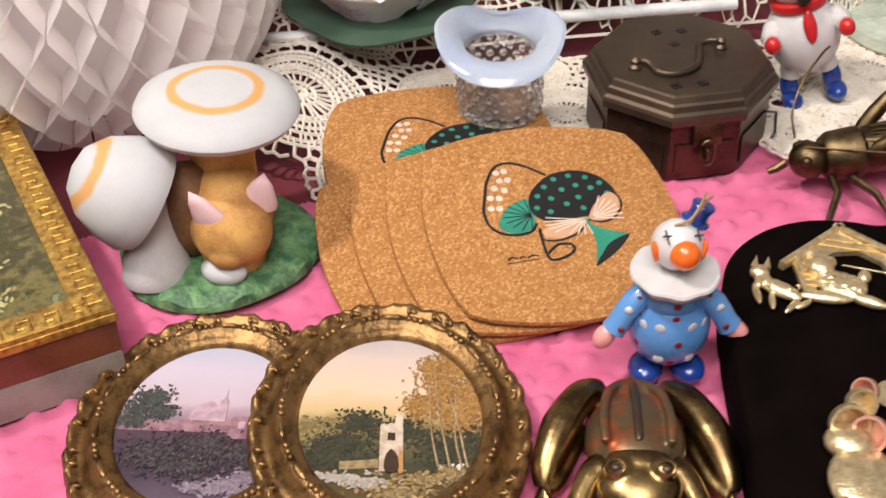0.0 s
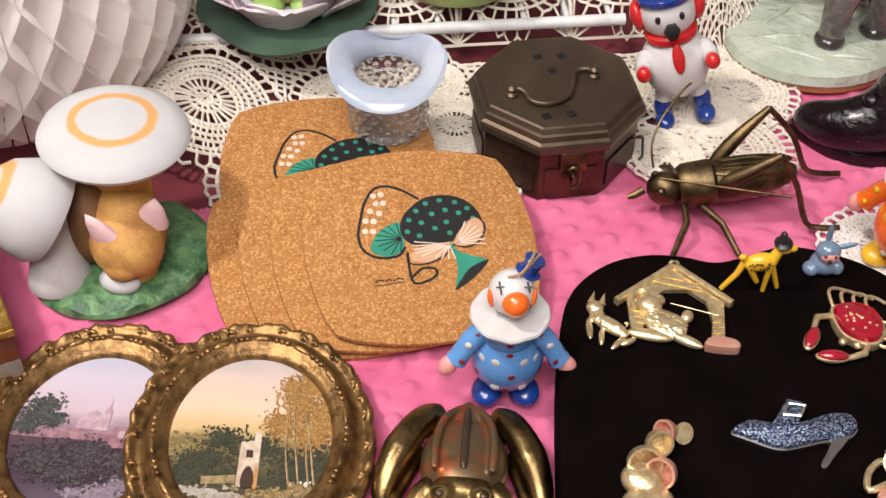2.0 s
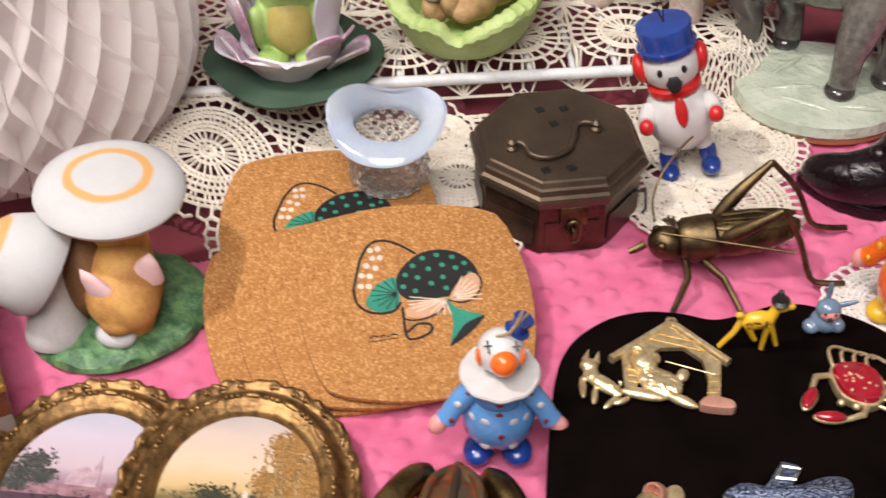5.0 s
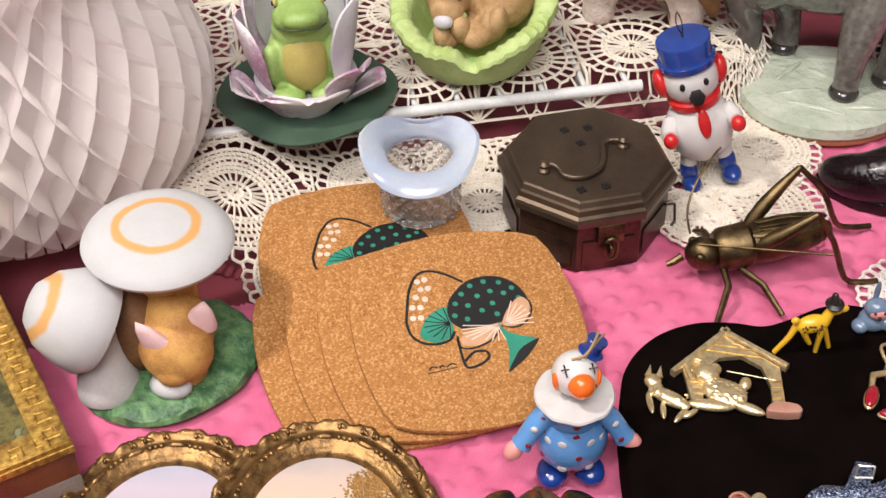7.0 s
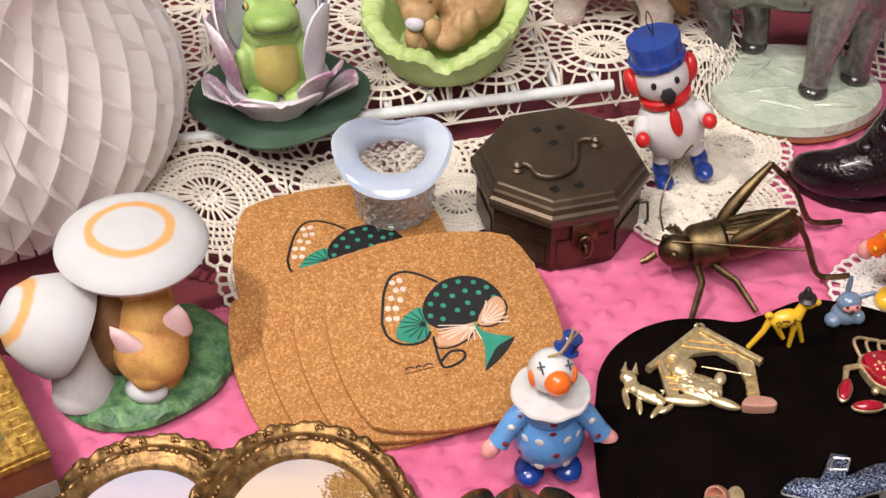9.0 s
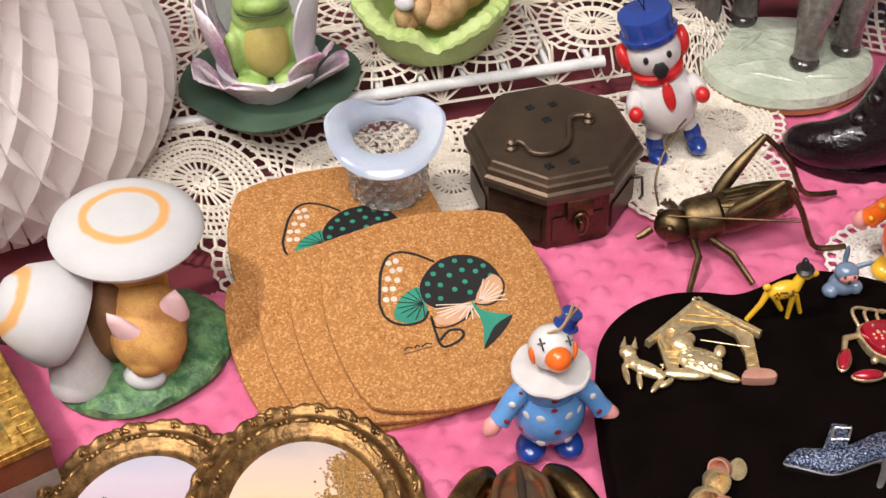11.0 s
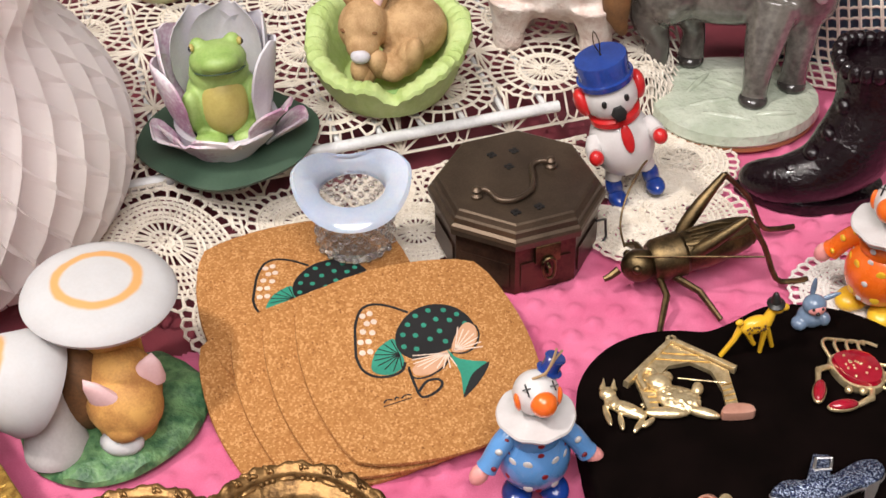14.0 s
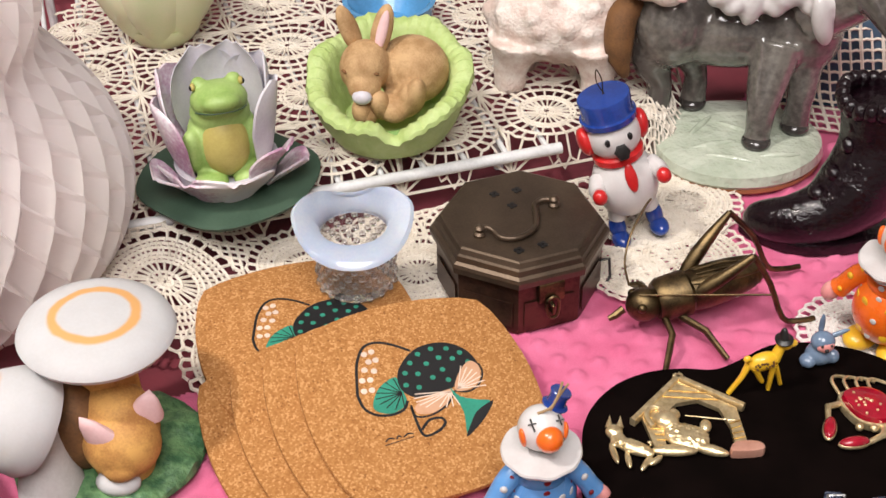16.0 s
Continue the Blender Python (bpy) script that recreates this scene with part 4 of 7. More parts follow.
def paint_mat(name, stops, s, amount):
    """Colours in bands up the picture, broken by brush marks."""
    m = mat(name, (0.5, 0.5, 0.5), rough=0.35, s1=200, s2=1500, bump=0.06)
    nt = m.node_tree
    b = nt.nodes["Principled BSDF"]
    tc = nt.nodes.new("ShaderNodeTexCoord")
    sep = nt.nodes.new("ShaderNodeSeparateXYZ")
    nz = nt.nodes.new("ShaderNodeTexNoise")
    nz.inputs["Scale"].default_value, nz.inputs["Detail"].default_value = s, 6
    nt.links.new(tc.outputs["Object"], sep.inputs[0])
    nt.links.new(tc.outputs["Object"], nz.inputs["Vector"])
    mr = nt.nodes.new("ShaderNodeMapRange")
    mr.inputs["From Min"].default_value, mr.inputs["From Max"].default_value = -0.047, 0.047
    nt.links.new(sep.outputs[1], mr.inputs["Value"])
    ma = nt.nodes.new("ShaderNodeMath")
    ma.operation = "MULTIPLY_ADD"
    ma.inputs[1].default_value = amount
    nt.links.new(nz.outputs[0], ma.inputs[0])
    nt.links.new(mr.outputs[0], ma.inputs[2])
    rp = nt.nodes.new("ShaderNodeValToRGB")
    while len(rp.color_ramp.elements) < len(stops):
        rp.color_ramp.elements.new(0.5)
    for e, (p, c) in zip(rp.color_ramp.elements, stops):
        e.position, e.color = min(1.0, p + amount * 0.5), (*c, 1)
    nt.links.new(ma.outputs[0], rp.inputs[0])
    nt.links.new(rp.outputs[0], b.inputs["Base Color"])
    return m


def daubs(name, t, spots, z, material, r, n, seed):
    """Foliage in a painting: many small flat brush strokes."""
    rng = random.Random(seed)
    V, Fc = [], []
    for cx, cy, rx, ry in spots:
        for _ in range(n):
            a, d = rng.uniform(0, 6.28), min(1.7, abs(rng.gauss(0, 0.62)))
            x, y = cx + rx * d * math.cos(a), cy + ry * d * math.sin(a)
            k, w, h = rng.uniform(0, 3.14), r * rng.uniform(0.6, 1.3), r * rng.uniform(0.35, 0.8)
            base = len(V)
            for q in range(6):
                u = q * math.pi / 3
                px, py = w * math.cos(u), h * math.sin(u)
                V.append((x + px * math.cos(k) - py * math.sin(k), y + px * math.sin(k) + py * math.cos(k), z + rng.uniform(0, 0.00012)))
            Fc.append(tuple(range(base, base + 6)))
    return raw(name, V, Fc, material, t)


def daub_mat(name, *colours):
    """Brush strokes, each of one of a few colours."""
    m = mat(name, colours[0], rough=0.45, bump=0.05)
    nt = m.node_tree
    g, rp = nt.nodes.new("ShaderNodeNewGeometry"), nt.nodes.new("ShaderNodeValToRGB")
    while len(rp.color_ramp.elements) < len(colours):
        rp.color_ramp.elements.new(0.5)
    for k, (e, c) in enumerate(zip(rp.color_ramp.elements, colours)):
        e.position, e.color = k / (len(colours) - 1), (*c, 1)
    nt.links.new(g.outputs["Random Per Island"], rp.inputs[0])
    nt.links.new(rp.outputs[0], nt.nodes["Principled BSDF"].inputs["Base Color"])
    return m


def painting(t, a, b, kind):
    if kind == "tower":
        m = paint_mat("painted_sunset", [(0.0, (0.10, 0.07, 0.03)), (0.16, (0.09, 0.06, 0.025)), (0.30, (0.05, 0.05, 0.03)), (0.46, (0.20, 0.15, 0.06)), (0.53, (0.58, 0.41, 0.20)), (0.66, (0.68, 0.51, 0.36)), (0.82, (0.60, 0.47, 0.41)), (1.0, (0.42, 0.38, 0.38))], 55, 0.16)
    else:
        m = paint_mat("painted_dusk", [(0.0, (0.20, 0.15, 0.19)), (0.10, (0.10, 0.07, 0.10)), (0.26, (0.045, 0.028, 0.042)), (0.44, (0.08, 0.045, 0.065)), (0.52, (0.34, 0.23, 0.28)), (0.60, (0.52, 0.40, 0.45)), (0.80, (0.54, 0.47, 0.55)), (1.0, (0.42, 0.43, 0.53))], 55, 0.16)
    o = [(a * math.cos(2 * math.pi * k / 64), b * math.sin(2 * math.pi * k / 64)) for k in range(64)]
    p = part("painting", slab(o, 0.0050, 0.0082), m, t, "small landscape painting with a ruined tower" if kind == "tower" else "small river landscape painting at dusk")
    z = 0.0083
    if kind == "tower":
        daubs("painted_hillside", p, [(-0.024, -0.003, 0.009, 0.003), (-0.014, -0.004, 0.010, 0.003), (-0.026, -0.008, 0.006, 0.004)], z, daub_mat("painted_hill_ochre", (0.24, 0.16, 0.05), (0.12, 0.10, 0.045), (0.36, 0.25, 0.09)), 0.0011, 160, 2)
        daubs("painted_bushes", p, [(-0.017, -0.012, 0.013, 0.007), (0.004, -0.006, 0.010, 0.007), (0.026, -0.008, 0.006, 0.014), (-0.010, -0.002, 0.007, 0.005), (0.019, -0.014, 0.010, 0.009), (-0.020, -0.019, 0.010, 0.004)], z + 0.00015, daub_mat("painted_dark_leaves", (0.018, 0.019, 0.013), (0.034, 0.034, 0.020), (0.065, 0.062, 0.032), (0.024, 0.024, 0.015)), 0.0008, 620, 3)
        daubs("painted_autumn_leaves", p, [(0.019, 0.014, 0.009, 0.011), (0.023, 0.028, 0.005, 0.007), (0.011, 0.006, 0.006, 0.005), (0.028, 0.010, 0.004, 0.010), (0.015, 0.024, 0.004, 0.006), (0.024, 0.002, 0.006, 0.006)], z + 0.0003, daub_mat("painted_autumn", (0.36, 0.18, 0.045), (0.20, 0.09, 0.024), (0.50, 0.28, 0.09), (0.10, 0.06, 0.02)), 0.0007, 900, 4)
        daubs("painted_water", p, [(-0.017, -0.0270, 0.010, 0.0022), (-0.008, -0.0290, 0.008, 0.0020)], z + 0.0003, daub_mat("painted_pale_water", (0.44, 0.39, 0.34), (0.34, 0.30, 0.25), (0.24, 0.19, 0.14)), 0.0011, 130, 6)
        daubs("painted_ground", p, [(0.012, -0.0270, 0.012, 0.0030), (0.004, -0.0330, 0.016, 0.0035), (0.022, -0.0240, 0.005, 0.0020)], z + 0.0003, daub_mat("painted_ochre_ground", (0.34, 0.22, 0.08), (0.20, 0.13, 0.05), (0.10, 0.07, 0.03), (0.48, 0.36, 0.18)), 0.0011, 200, 7)
        stone = mat("painted_stone", (0.66, 0.54, 0.42), (0.44, 0.33, 0.24), rough=0.5, s1=260)
        part("painted_tower", slab(mm((-3.6, -24), (4.6, -24), (4.4, 1.6), (3.4, 1.2), (3.0, 2.2), (2.0, 2.0), (1.6, -2.6), (0.2, -2.2), (-1.0, -3.2), (-2.2, -2.6), (-3.4, -3.4)), z, z + 0.0006), stone, p)
        dark = mat("painted_shadow", (0.05, 0.025, 0.015), rough=0.5)
        part("painted_window", slab(mm((-0.8, -10.4), (1.8, -10.4), (1.8, -7.0), (-0.8, -7.0)), z, z + 0.0008), dark, p)
        part("painted_arch", slab(spline(mm((-1.6, -24), (2.8, -24), (2.8, -18), (0.6, -14.4), (-1.6, -18)), 3), z, z + 0.0008), dark, p)
        part("painted_glow", slab(spline(mm((3.0, -24), (4.4, -24), (4.2, -16), (3.2, -15)), 3), z, z + 0.00075), mat("painted_orange_stone", (0.50, 0.24, 0.07), rough=0.5), p)
        part("painted_wall", slab(mm((-17, -23.5), (-3.8, -22.5), (-3.8, -18.6), (-17, -20.0)), z, z + 0.00035), mat("painted_ochre_wall", (0.34, 0.25, 0.12), (0.16, 0.11, 0.05), rough=0.5, s1=400), p)
        bark = mat("painted_pale_bark", (0.50, 0.36, 0.20), (0.26, 0.17, 0.09), rough=0.5, s1=300)
        for x, lean, top in ((0.0145, -0.001, 0.020), (0.0185, -0.003, 0.026), (0.0225, 0.002, 0.008), (0.0245, -0.004, 0.012)):
            part("painted_trunk", tube(spline([(x + 0.002, -0.022, z + 0.0006), (x, -0.008, z + 0.0006), (x + lean * 0.5, 0.004, z + 0.0006), (x + lean, top, z + 0.0005)], 3, False), [0.00045, 0.0004, 0.0004, 0.00036, 0.0003, 0.0003, 0.00026, 0.0002, 0.0002, 0.0001], 5), bark, p)
        daubs("painted_cloth", p, [(0.0235, -0.0215, 0.0016, 0.0010)], z + 0.0007, daub_mat("painted_white", (0.70, 0.66, 0.60), (0.55, 0.50, 0.44)), 0.0008, 10, 11)
    else:
        rose = mat("painted_rose_stone", (0.34, 0.19, 0.22), (0.20, 0.09, 0.12), rough=0.5, s1=300)
        pale = mat("painted_pale_rose", (0.50, 0.36, 0.40), (0.38, 0.24, 0.29), rough=0.5, s1=300)
        part("painted_bridge", slab(mm((-31, -5), (30, -5), (30, 0.6), (8, 0.2), (-8, 0.8), (-31, -1.2)), z, z + 0.0003), rose, p)
        part("painted_dome", slab(spline(mm((-6, 0.4), (4, 0.4), (4.2, 6), (0, 10.5), (-5, 7)), 4), z, z + 0.00025), pale, p)
        part("painted_spire", slab(mm((3.2, 0.4), (6.8, 0.4), (6.4, 11), (5.6, 12), (5.2, 17), (4.6, 12), (3.6, 11)), z, z + 0.00028), pale, p)
        part("painted_house", slab(mm((9, -8), (30, -8), (30, 4.4), (9, 2.6)), z, z + 0.0004), rose, p)
        for x in (12, 16.5, 21):
            part("painted_window", slab(mm((x, -3), (x + 2.4, -3), (x + 2.4, 0.4), (x, 0.2)), z, z + 0.0006), pale, p)
        daubs("painted_tree", p, [(-0.025, 0.006, 0.008, 0.006), (-0.021, 0.012, 0.006, 0.004), (-0.027, 0.000, 0.006, 0.004), (-0.016, 0.004, 0.004, 0.003)], z + 0.0003, daub_mat("painted_tree_green", (0.050, 0.055, 0.050), (0.025, 0.025, 0.028), (0.10, 0.105, 0.085)), 0.0007, 420, 5)
        daubs("painted_bank", p, [(-0.016, -0.016, 0.014, 0.007), (0.002, -0.011, 0.010, 0.006), (0.018, -0.016, 0.012, 0.006), (-0.004, -0.022, 0.014, 0.005)], z + 0.0004, daub_mat("painted_dusk_leaves", (0.036, 0.025, 0.034), (0.020, 0.014, 0.020), (0.060, 0.045, 0.052), (0.09, 0.08, 0.075)), 0.0008, 640, 8)
        daubs("painted_water", p, [(0.010, -0.0310, 0.012, 0.0040), (0.020, -0.0260, 0.008, 0.0030)], z + 0.0004, daub_mat("painted_dusk_water", (0.27, 0.22, 0.26), (0.20, 0.15, 0.19), (0.13, 0.09, 0.12)), 0.0012, 200, 9)


def gold_box():
    t = thing("gilt_keepsake_box", pose(-0.1445, -0.1025, 0.0, 0, 0, 225), "lacquered keepsake box with gilt greek-key border and painted lid", "box")
    # local x runs along the front, local y along the side, the corner at the origin
    L, W = 0.115, -0.200
    o = [(0, 0), (0, W), (L, W), (L, 0)]
    o = o if area(o) > 0 else o[::-1]
    part("body", slab(o, 0.0, 0.016, 0.001), M_boxgrey, t, "grey lower body")
    part("lid", slab(o, 0.0165, 0.0335, 0.0015), M_boxred, t, "red-brown lacquered lid")
    part("rim", slab([(-0.0008, 0.0008), (-0.0008, W - 0.0008), (L + 0.0008, W - 0.0008), (L + 0.0008, 0.0008)], 0.0310, 0.0345, 0.0006), M_goldleaf, t, "gilt rim")
    bw = 0.0130
    for name, q in (("border", [(0, 0), (0, W), (bw, W), (bw, 0)]), ("border", [(bw, 0), (bw, -bw), (L - bw, -bw), (L - bw, 0)]), ("border", [(L - bw, 0), (L - bw, W), (L, W), (L, 0)]), ("border", [(bw, W + bw), (bw, W), (L - bw, W), (L - bw, W + bw)])):
        part(name, slab(q if area(q) > 0 else q[::-1], 0.0345, 0.0366, 0.0003), M_goldleaf, t, "embossed gilt border")
    m = paint_mat("painted_garden", [(0.0, (0.05, 0.045, 0.014)), (0.25, (0.16, 0.13, 0.04)), (0.45, (0.05, 0.055, 0.02)), (0.6, (0.30, 0.27, 0.12)), (0.75, (0.07, 0.075, 0.03)), (1.0, (0.20, 0.20, 0.10))], 260, 1.1)
    q = [(bw, -bw), (bw, W + bw), (L - bw, W + bw), (L - bw, -bw)]
    p = part("painting", slab(q if area(q) > 0 else q[::-1], 0.0345, 0.0360), m, t, "dark varnished garden painting")
    rng = random.Random(8)
    for k in range(18):
        y = -0.006 - k * 0.0105
        for x0 in (0.0045,):
            part("greek_key", tube([(x0 - 0.002, y, 0.0367), (x0 + 0.004, y, 0.0367), (x0 + 0.004, y - 0.005, 0.0367), (x0, y - 0.005, 0.0367), (x0, y - 0.0025, 0.0367)], 0.0006, 5), M_goldleaf, t)
    for k in range(9):
        x = 0.008 + k * 0.0105
        part("greek_key", tube([(x, -0.002, 0.0367), (x, -0.008, 0.0367), (x + 0.005, -0.008, 0.0367), (x + 0.005, -0.004, 0.0367), (x + 0.0025, -0.004, 0.0367)], 0.0006, 5), M_goldleaf, t)
    spots = [(rng.uniform(0.02, L - 0.02), rng.uniform(W + 0.02, -0.02), 0.008, 0.006) for _ in range(14)]
    daubs("painted_figures", p, spots, 0.0362, mat("painted_pale_figures", (0.52, 0.46, 0.24), (0.24, 0.2, 0.08), rough=0.4, s1=300), 0.0016, 14, 9)
    daubs("painted_foliage", p, [(rng.uniform(0.02, L - 0.02), rng.uniform(W + 0.02, -0.02), 0.012, 0.010) for _ in range(14)], 0.0361, mat("painted_olive", (0.09, 0.085, 0.02), (0.03, 0.032, 0.01), rough=0.4, s1=300), 0.0022, 30, 10)


room()
table()
pink_cloth()
display_pad()
wire_rack()
doily("crochet_doily", "cream crocheted doily lying flat on the cloth", lower_doily)
doily("crochet_tablemat", "cream crocheted mat of joined rounds over a wire rack", upper_doily)
doily("lace_mat", "cream lace mat under the brass cricket", small_lace)
doily("lace_round", "small white lace round under the orange clown", round_lace, M_lacew)
paper_ball()
coasters()
cricket_box()
glass_hat()
mushroom_house()
oval_frame("oval_picture_frame", slope(-0.102, -0.122, 0.0005, 0.0, 0.0, 14), "ornate oval gilt frame with dusk river painting under another frame", "river")
oval_frame("oval_picture_frame", slope(-0.037, -0.1085, 0.0078, -0.07, 0.02, 18), "ornate oval gilt frame with ruined tower painting on another frame", "tower")
gold_box()


# ---- figurines on the rack and the cloth ----
def joined(name, pieces, at, label, category, group=""):
    """One mesh from pieces of several paints."""
    out, mats = bmesh.new(), []
    for bm, m in pieces:
        if m not in mats:
            mats.append(m)
        bmesh.ops.recalc_face_normals(bm, faces=bm.faces)
        for f in bm.faces:
            f.material_index = mats.index(m)
        me = bpy.data.meshes.new("piece")
        bm.to_mesh(me)
        bm.free()
        out.from_mesh(me)
        bpy.data.meshes.remove(me)
    me = bpy.data.meshes.new(name)
    out.to_mesh(me)
    out.free()
    for p in me.polygons:
        p.use_smooth = True
    me.set_sharp_from_angle(angle=radians(40))
    for m in mats:
        me.materials.append(m)
    ob = new(name, me)
    ob.matrix_basis = at
    return tagged(ob, label, category, group)


def petal(length, width, lean, curl, m, bm=None, th=0.0012, cup=0.3):
    """A petal that rises from the origin: lean outwards in degrees, curling by curl more at the tip."""
    bm = bm or bmesh.new()
    nu, nv = 14, 10
    front, back = [], []
    y = z = 0.0
    for i in range(nu + 1):
        u = i / nu
        a = radians(lean + curl * u)
        if i:
            y -= math.sin(a) * length / nu
            z += math.cos(a) * length / nu
        w = width * min(1, 0.42 + 1.1 * u) * math.sqrt(max(0.05, 1 - max(0, (u - 0.60) / 0.41) ** 2.8))
        rf, rb = [], []
        for j in range(nv + 1):
            v = j / nv * 2 - 1
            c = cup * w * v * v
            p = Vector((v * w / 2, y + c * math.cos(a), z + c * math.sin(a) + 0.0009 * u * math.sin(v * 5)))
            rf.append(bm.verts.new(m @ p))
            rb.append(bm.verts.new(m @ (p + Vector((0, -th * math.cos(a), -th * math.sin(a))))))
        front.append(rf)
        back.append(rb)
    for i in range(nu):
        for j in range(nv):
            bm.faces.new((front[i][j], front[i][j + 1], front[i + 1][j + 1], front[i + 1][j]))
            bm.faces.new((back[i][j], back[i + 1][j], back[i + 1][j + 1], back[i][j + 1]))
        for j in (0, nv):
            bm.faces.new((front[i][j], front[i + 1][j], back[i + 1][j], back[i][j]))
    for j in range(nv):
        bm.faces.new((front[nu][j], front[nu][j + 1], back[nu][j + 1], back[nu][j]))
    return bm


def lotus_frog():
    t = thing("frog_in_lotus_figurine", (-0.135, 0.161, 0.0262), "green bisque frog in a white and lilac lotus on leaf", "figurine")
    wav = lambda p, a: Vector((p.x * (1 + 0.03 * math.sin(4 * a)), p.y * (1 + 0.03 * math.sin(4 * a)), p.z + 0.0012 * math.sin(5 * a) * (math.hypot(p.x, p.y) > 0.03)))
    part("leaf", lathe([(0.0, 0.0), (0.030, 0.0), (0.047, 0.004), (0.0485, 0.0065), (0.046, 0.0068), (0.030, 0.005), (0.0, 0.005)], 40, squash=wav), M_leaf, t, "dark green leaf base")
    part("cup", lathe([(0.0, 0.005), (0.018, 0.005), (0.026, 0.010), (0.028, 0.018), (0.025, 0.018), (0.017, 0.010), (0.0, 0.009)], 32), M_petalg, t)
    for a, L, w, lean, curl, m in ((178, 0.060, 0.030, 8, -6, M_petalg), (140, 0.057, 0.030, 10, -4, M_petalg), (218, 0.058, 0.030, 10, -4, M_petalg), (104, 0.052, 0.027, 14, -8, M_petalg), (258, 0.054, 0.030, 18, -10, M_petal), (292, 0.046, 0.026, 26, -20, M_petal),
                                 (66, 0.034, 0.022, 34, 6, M_petal), (346, 0.023, 0.036, 30, 16, M_petal), (24, 0.024, 0.032, 28, 18, M_petal), (316, 0.024, 0.024, 36, 20, M_petal), (88, 0.026, 0.018, 44, 14, M_petal)):
        r = pose(0, 0, 0, 0, 0, a) @ (pose(0, -0.021, 0.009) if L > 0.03 else pose(0, -0.0235, 0.005))
        part("petal", petal(L * 1.08, w * 1.35, lean, curl, r, cup=0.3 if L > 0.04 else 0.16), m, t)
    f = part("frog", balls(((0, 0.002, 0.030), (0.0185, 0.0165, 0.0235)), ((0.0, -0.003, 0.0575), (0.0142, 0.0150, 0.0105), (-22, 0, 0)), ((-0.0155, -0.004, 0.028), (0.006, 0.0075, 0.016), (15, 0, -10)), ((0.0155, -0.004, 0.028), (0.006, 0.0075, 0.016), (15, 0, 10)),
                          ((-0.010, -0.013, 0.0125), (0.0090, 0.0080, 0.0065)), ((0.010, -0.013, 0.0125), (0.0090, 0.0080, 0.0065)), ((-0.0084, 0.001, 0.0658), (0.0040, 0.0042, 0.0038)), ((0.0084, 0.001, 0.0658), (0.0040, 0.0042, 0.0038)), ((0.0, -0.0125, 0.0610), (0.0100, 0.0085, 0.0058), (-28, 0, 0)), ((0, 0.001, 0.048), (0.015, 0.014, 0.012))), M_frog, t, "glazed green frog")
    organic(f, 0.0010, 8)
    part("belly", balls(((0, -0.0065, 0.0315), (0.0125, 0.0110, 0.0190))), M_frogbelly, f, "tan belly")
    for x in (-0.0135, 0.0135):
        e = part("eye", balls(((x * 0.86, -0.0022, 0.0662), (0.0014, 0.0024, 0.0022))), M_frogbelly, f)
        part("pupil", balls(((x * 0.92, -0.0028, 0.0662), (0.0010, 0.0016, 0.0015))), M_black, e)
    part("mouth", tube(spline([(-0.0122, -0.0085, 0.0545), (-0.006, -0.0180, 0.0580), (0.006, -0.0180, 0.0580), (0.0122, -0.0085, 0.0545)], 5, False), 0.0004, 5), M_leaf, f)
    f.matrix_basis = pose(0, 0, 0, 0, 0, 24) @ Matrix.Diagonal((1.07, 1.04, 0.97, 1))


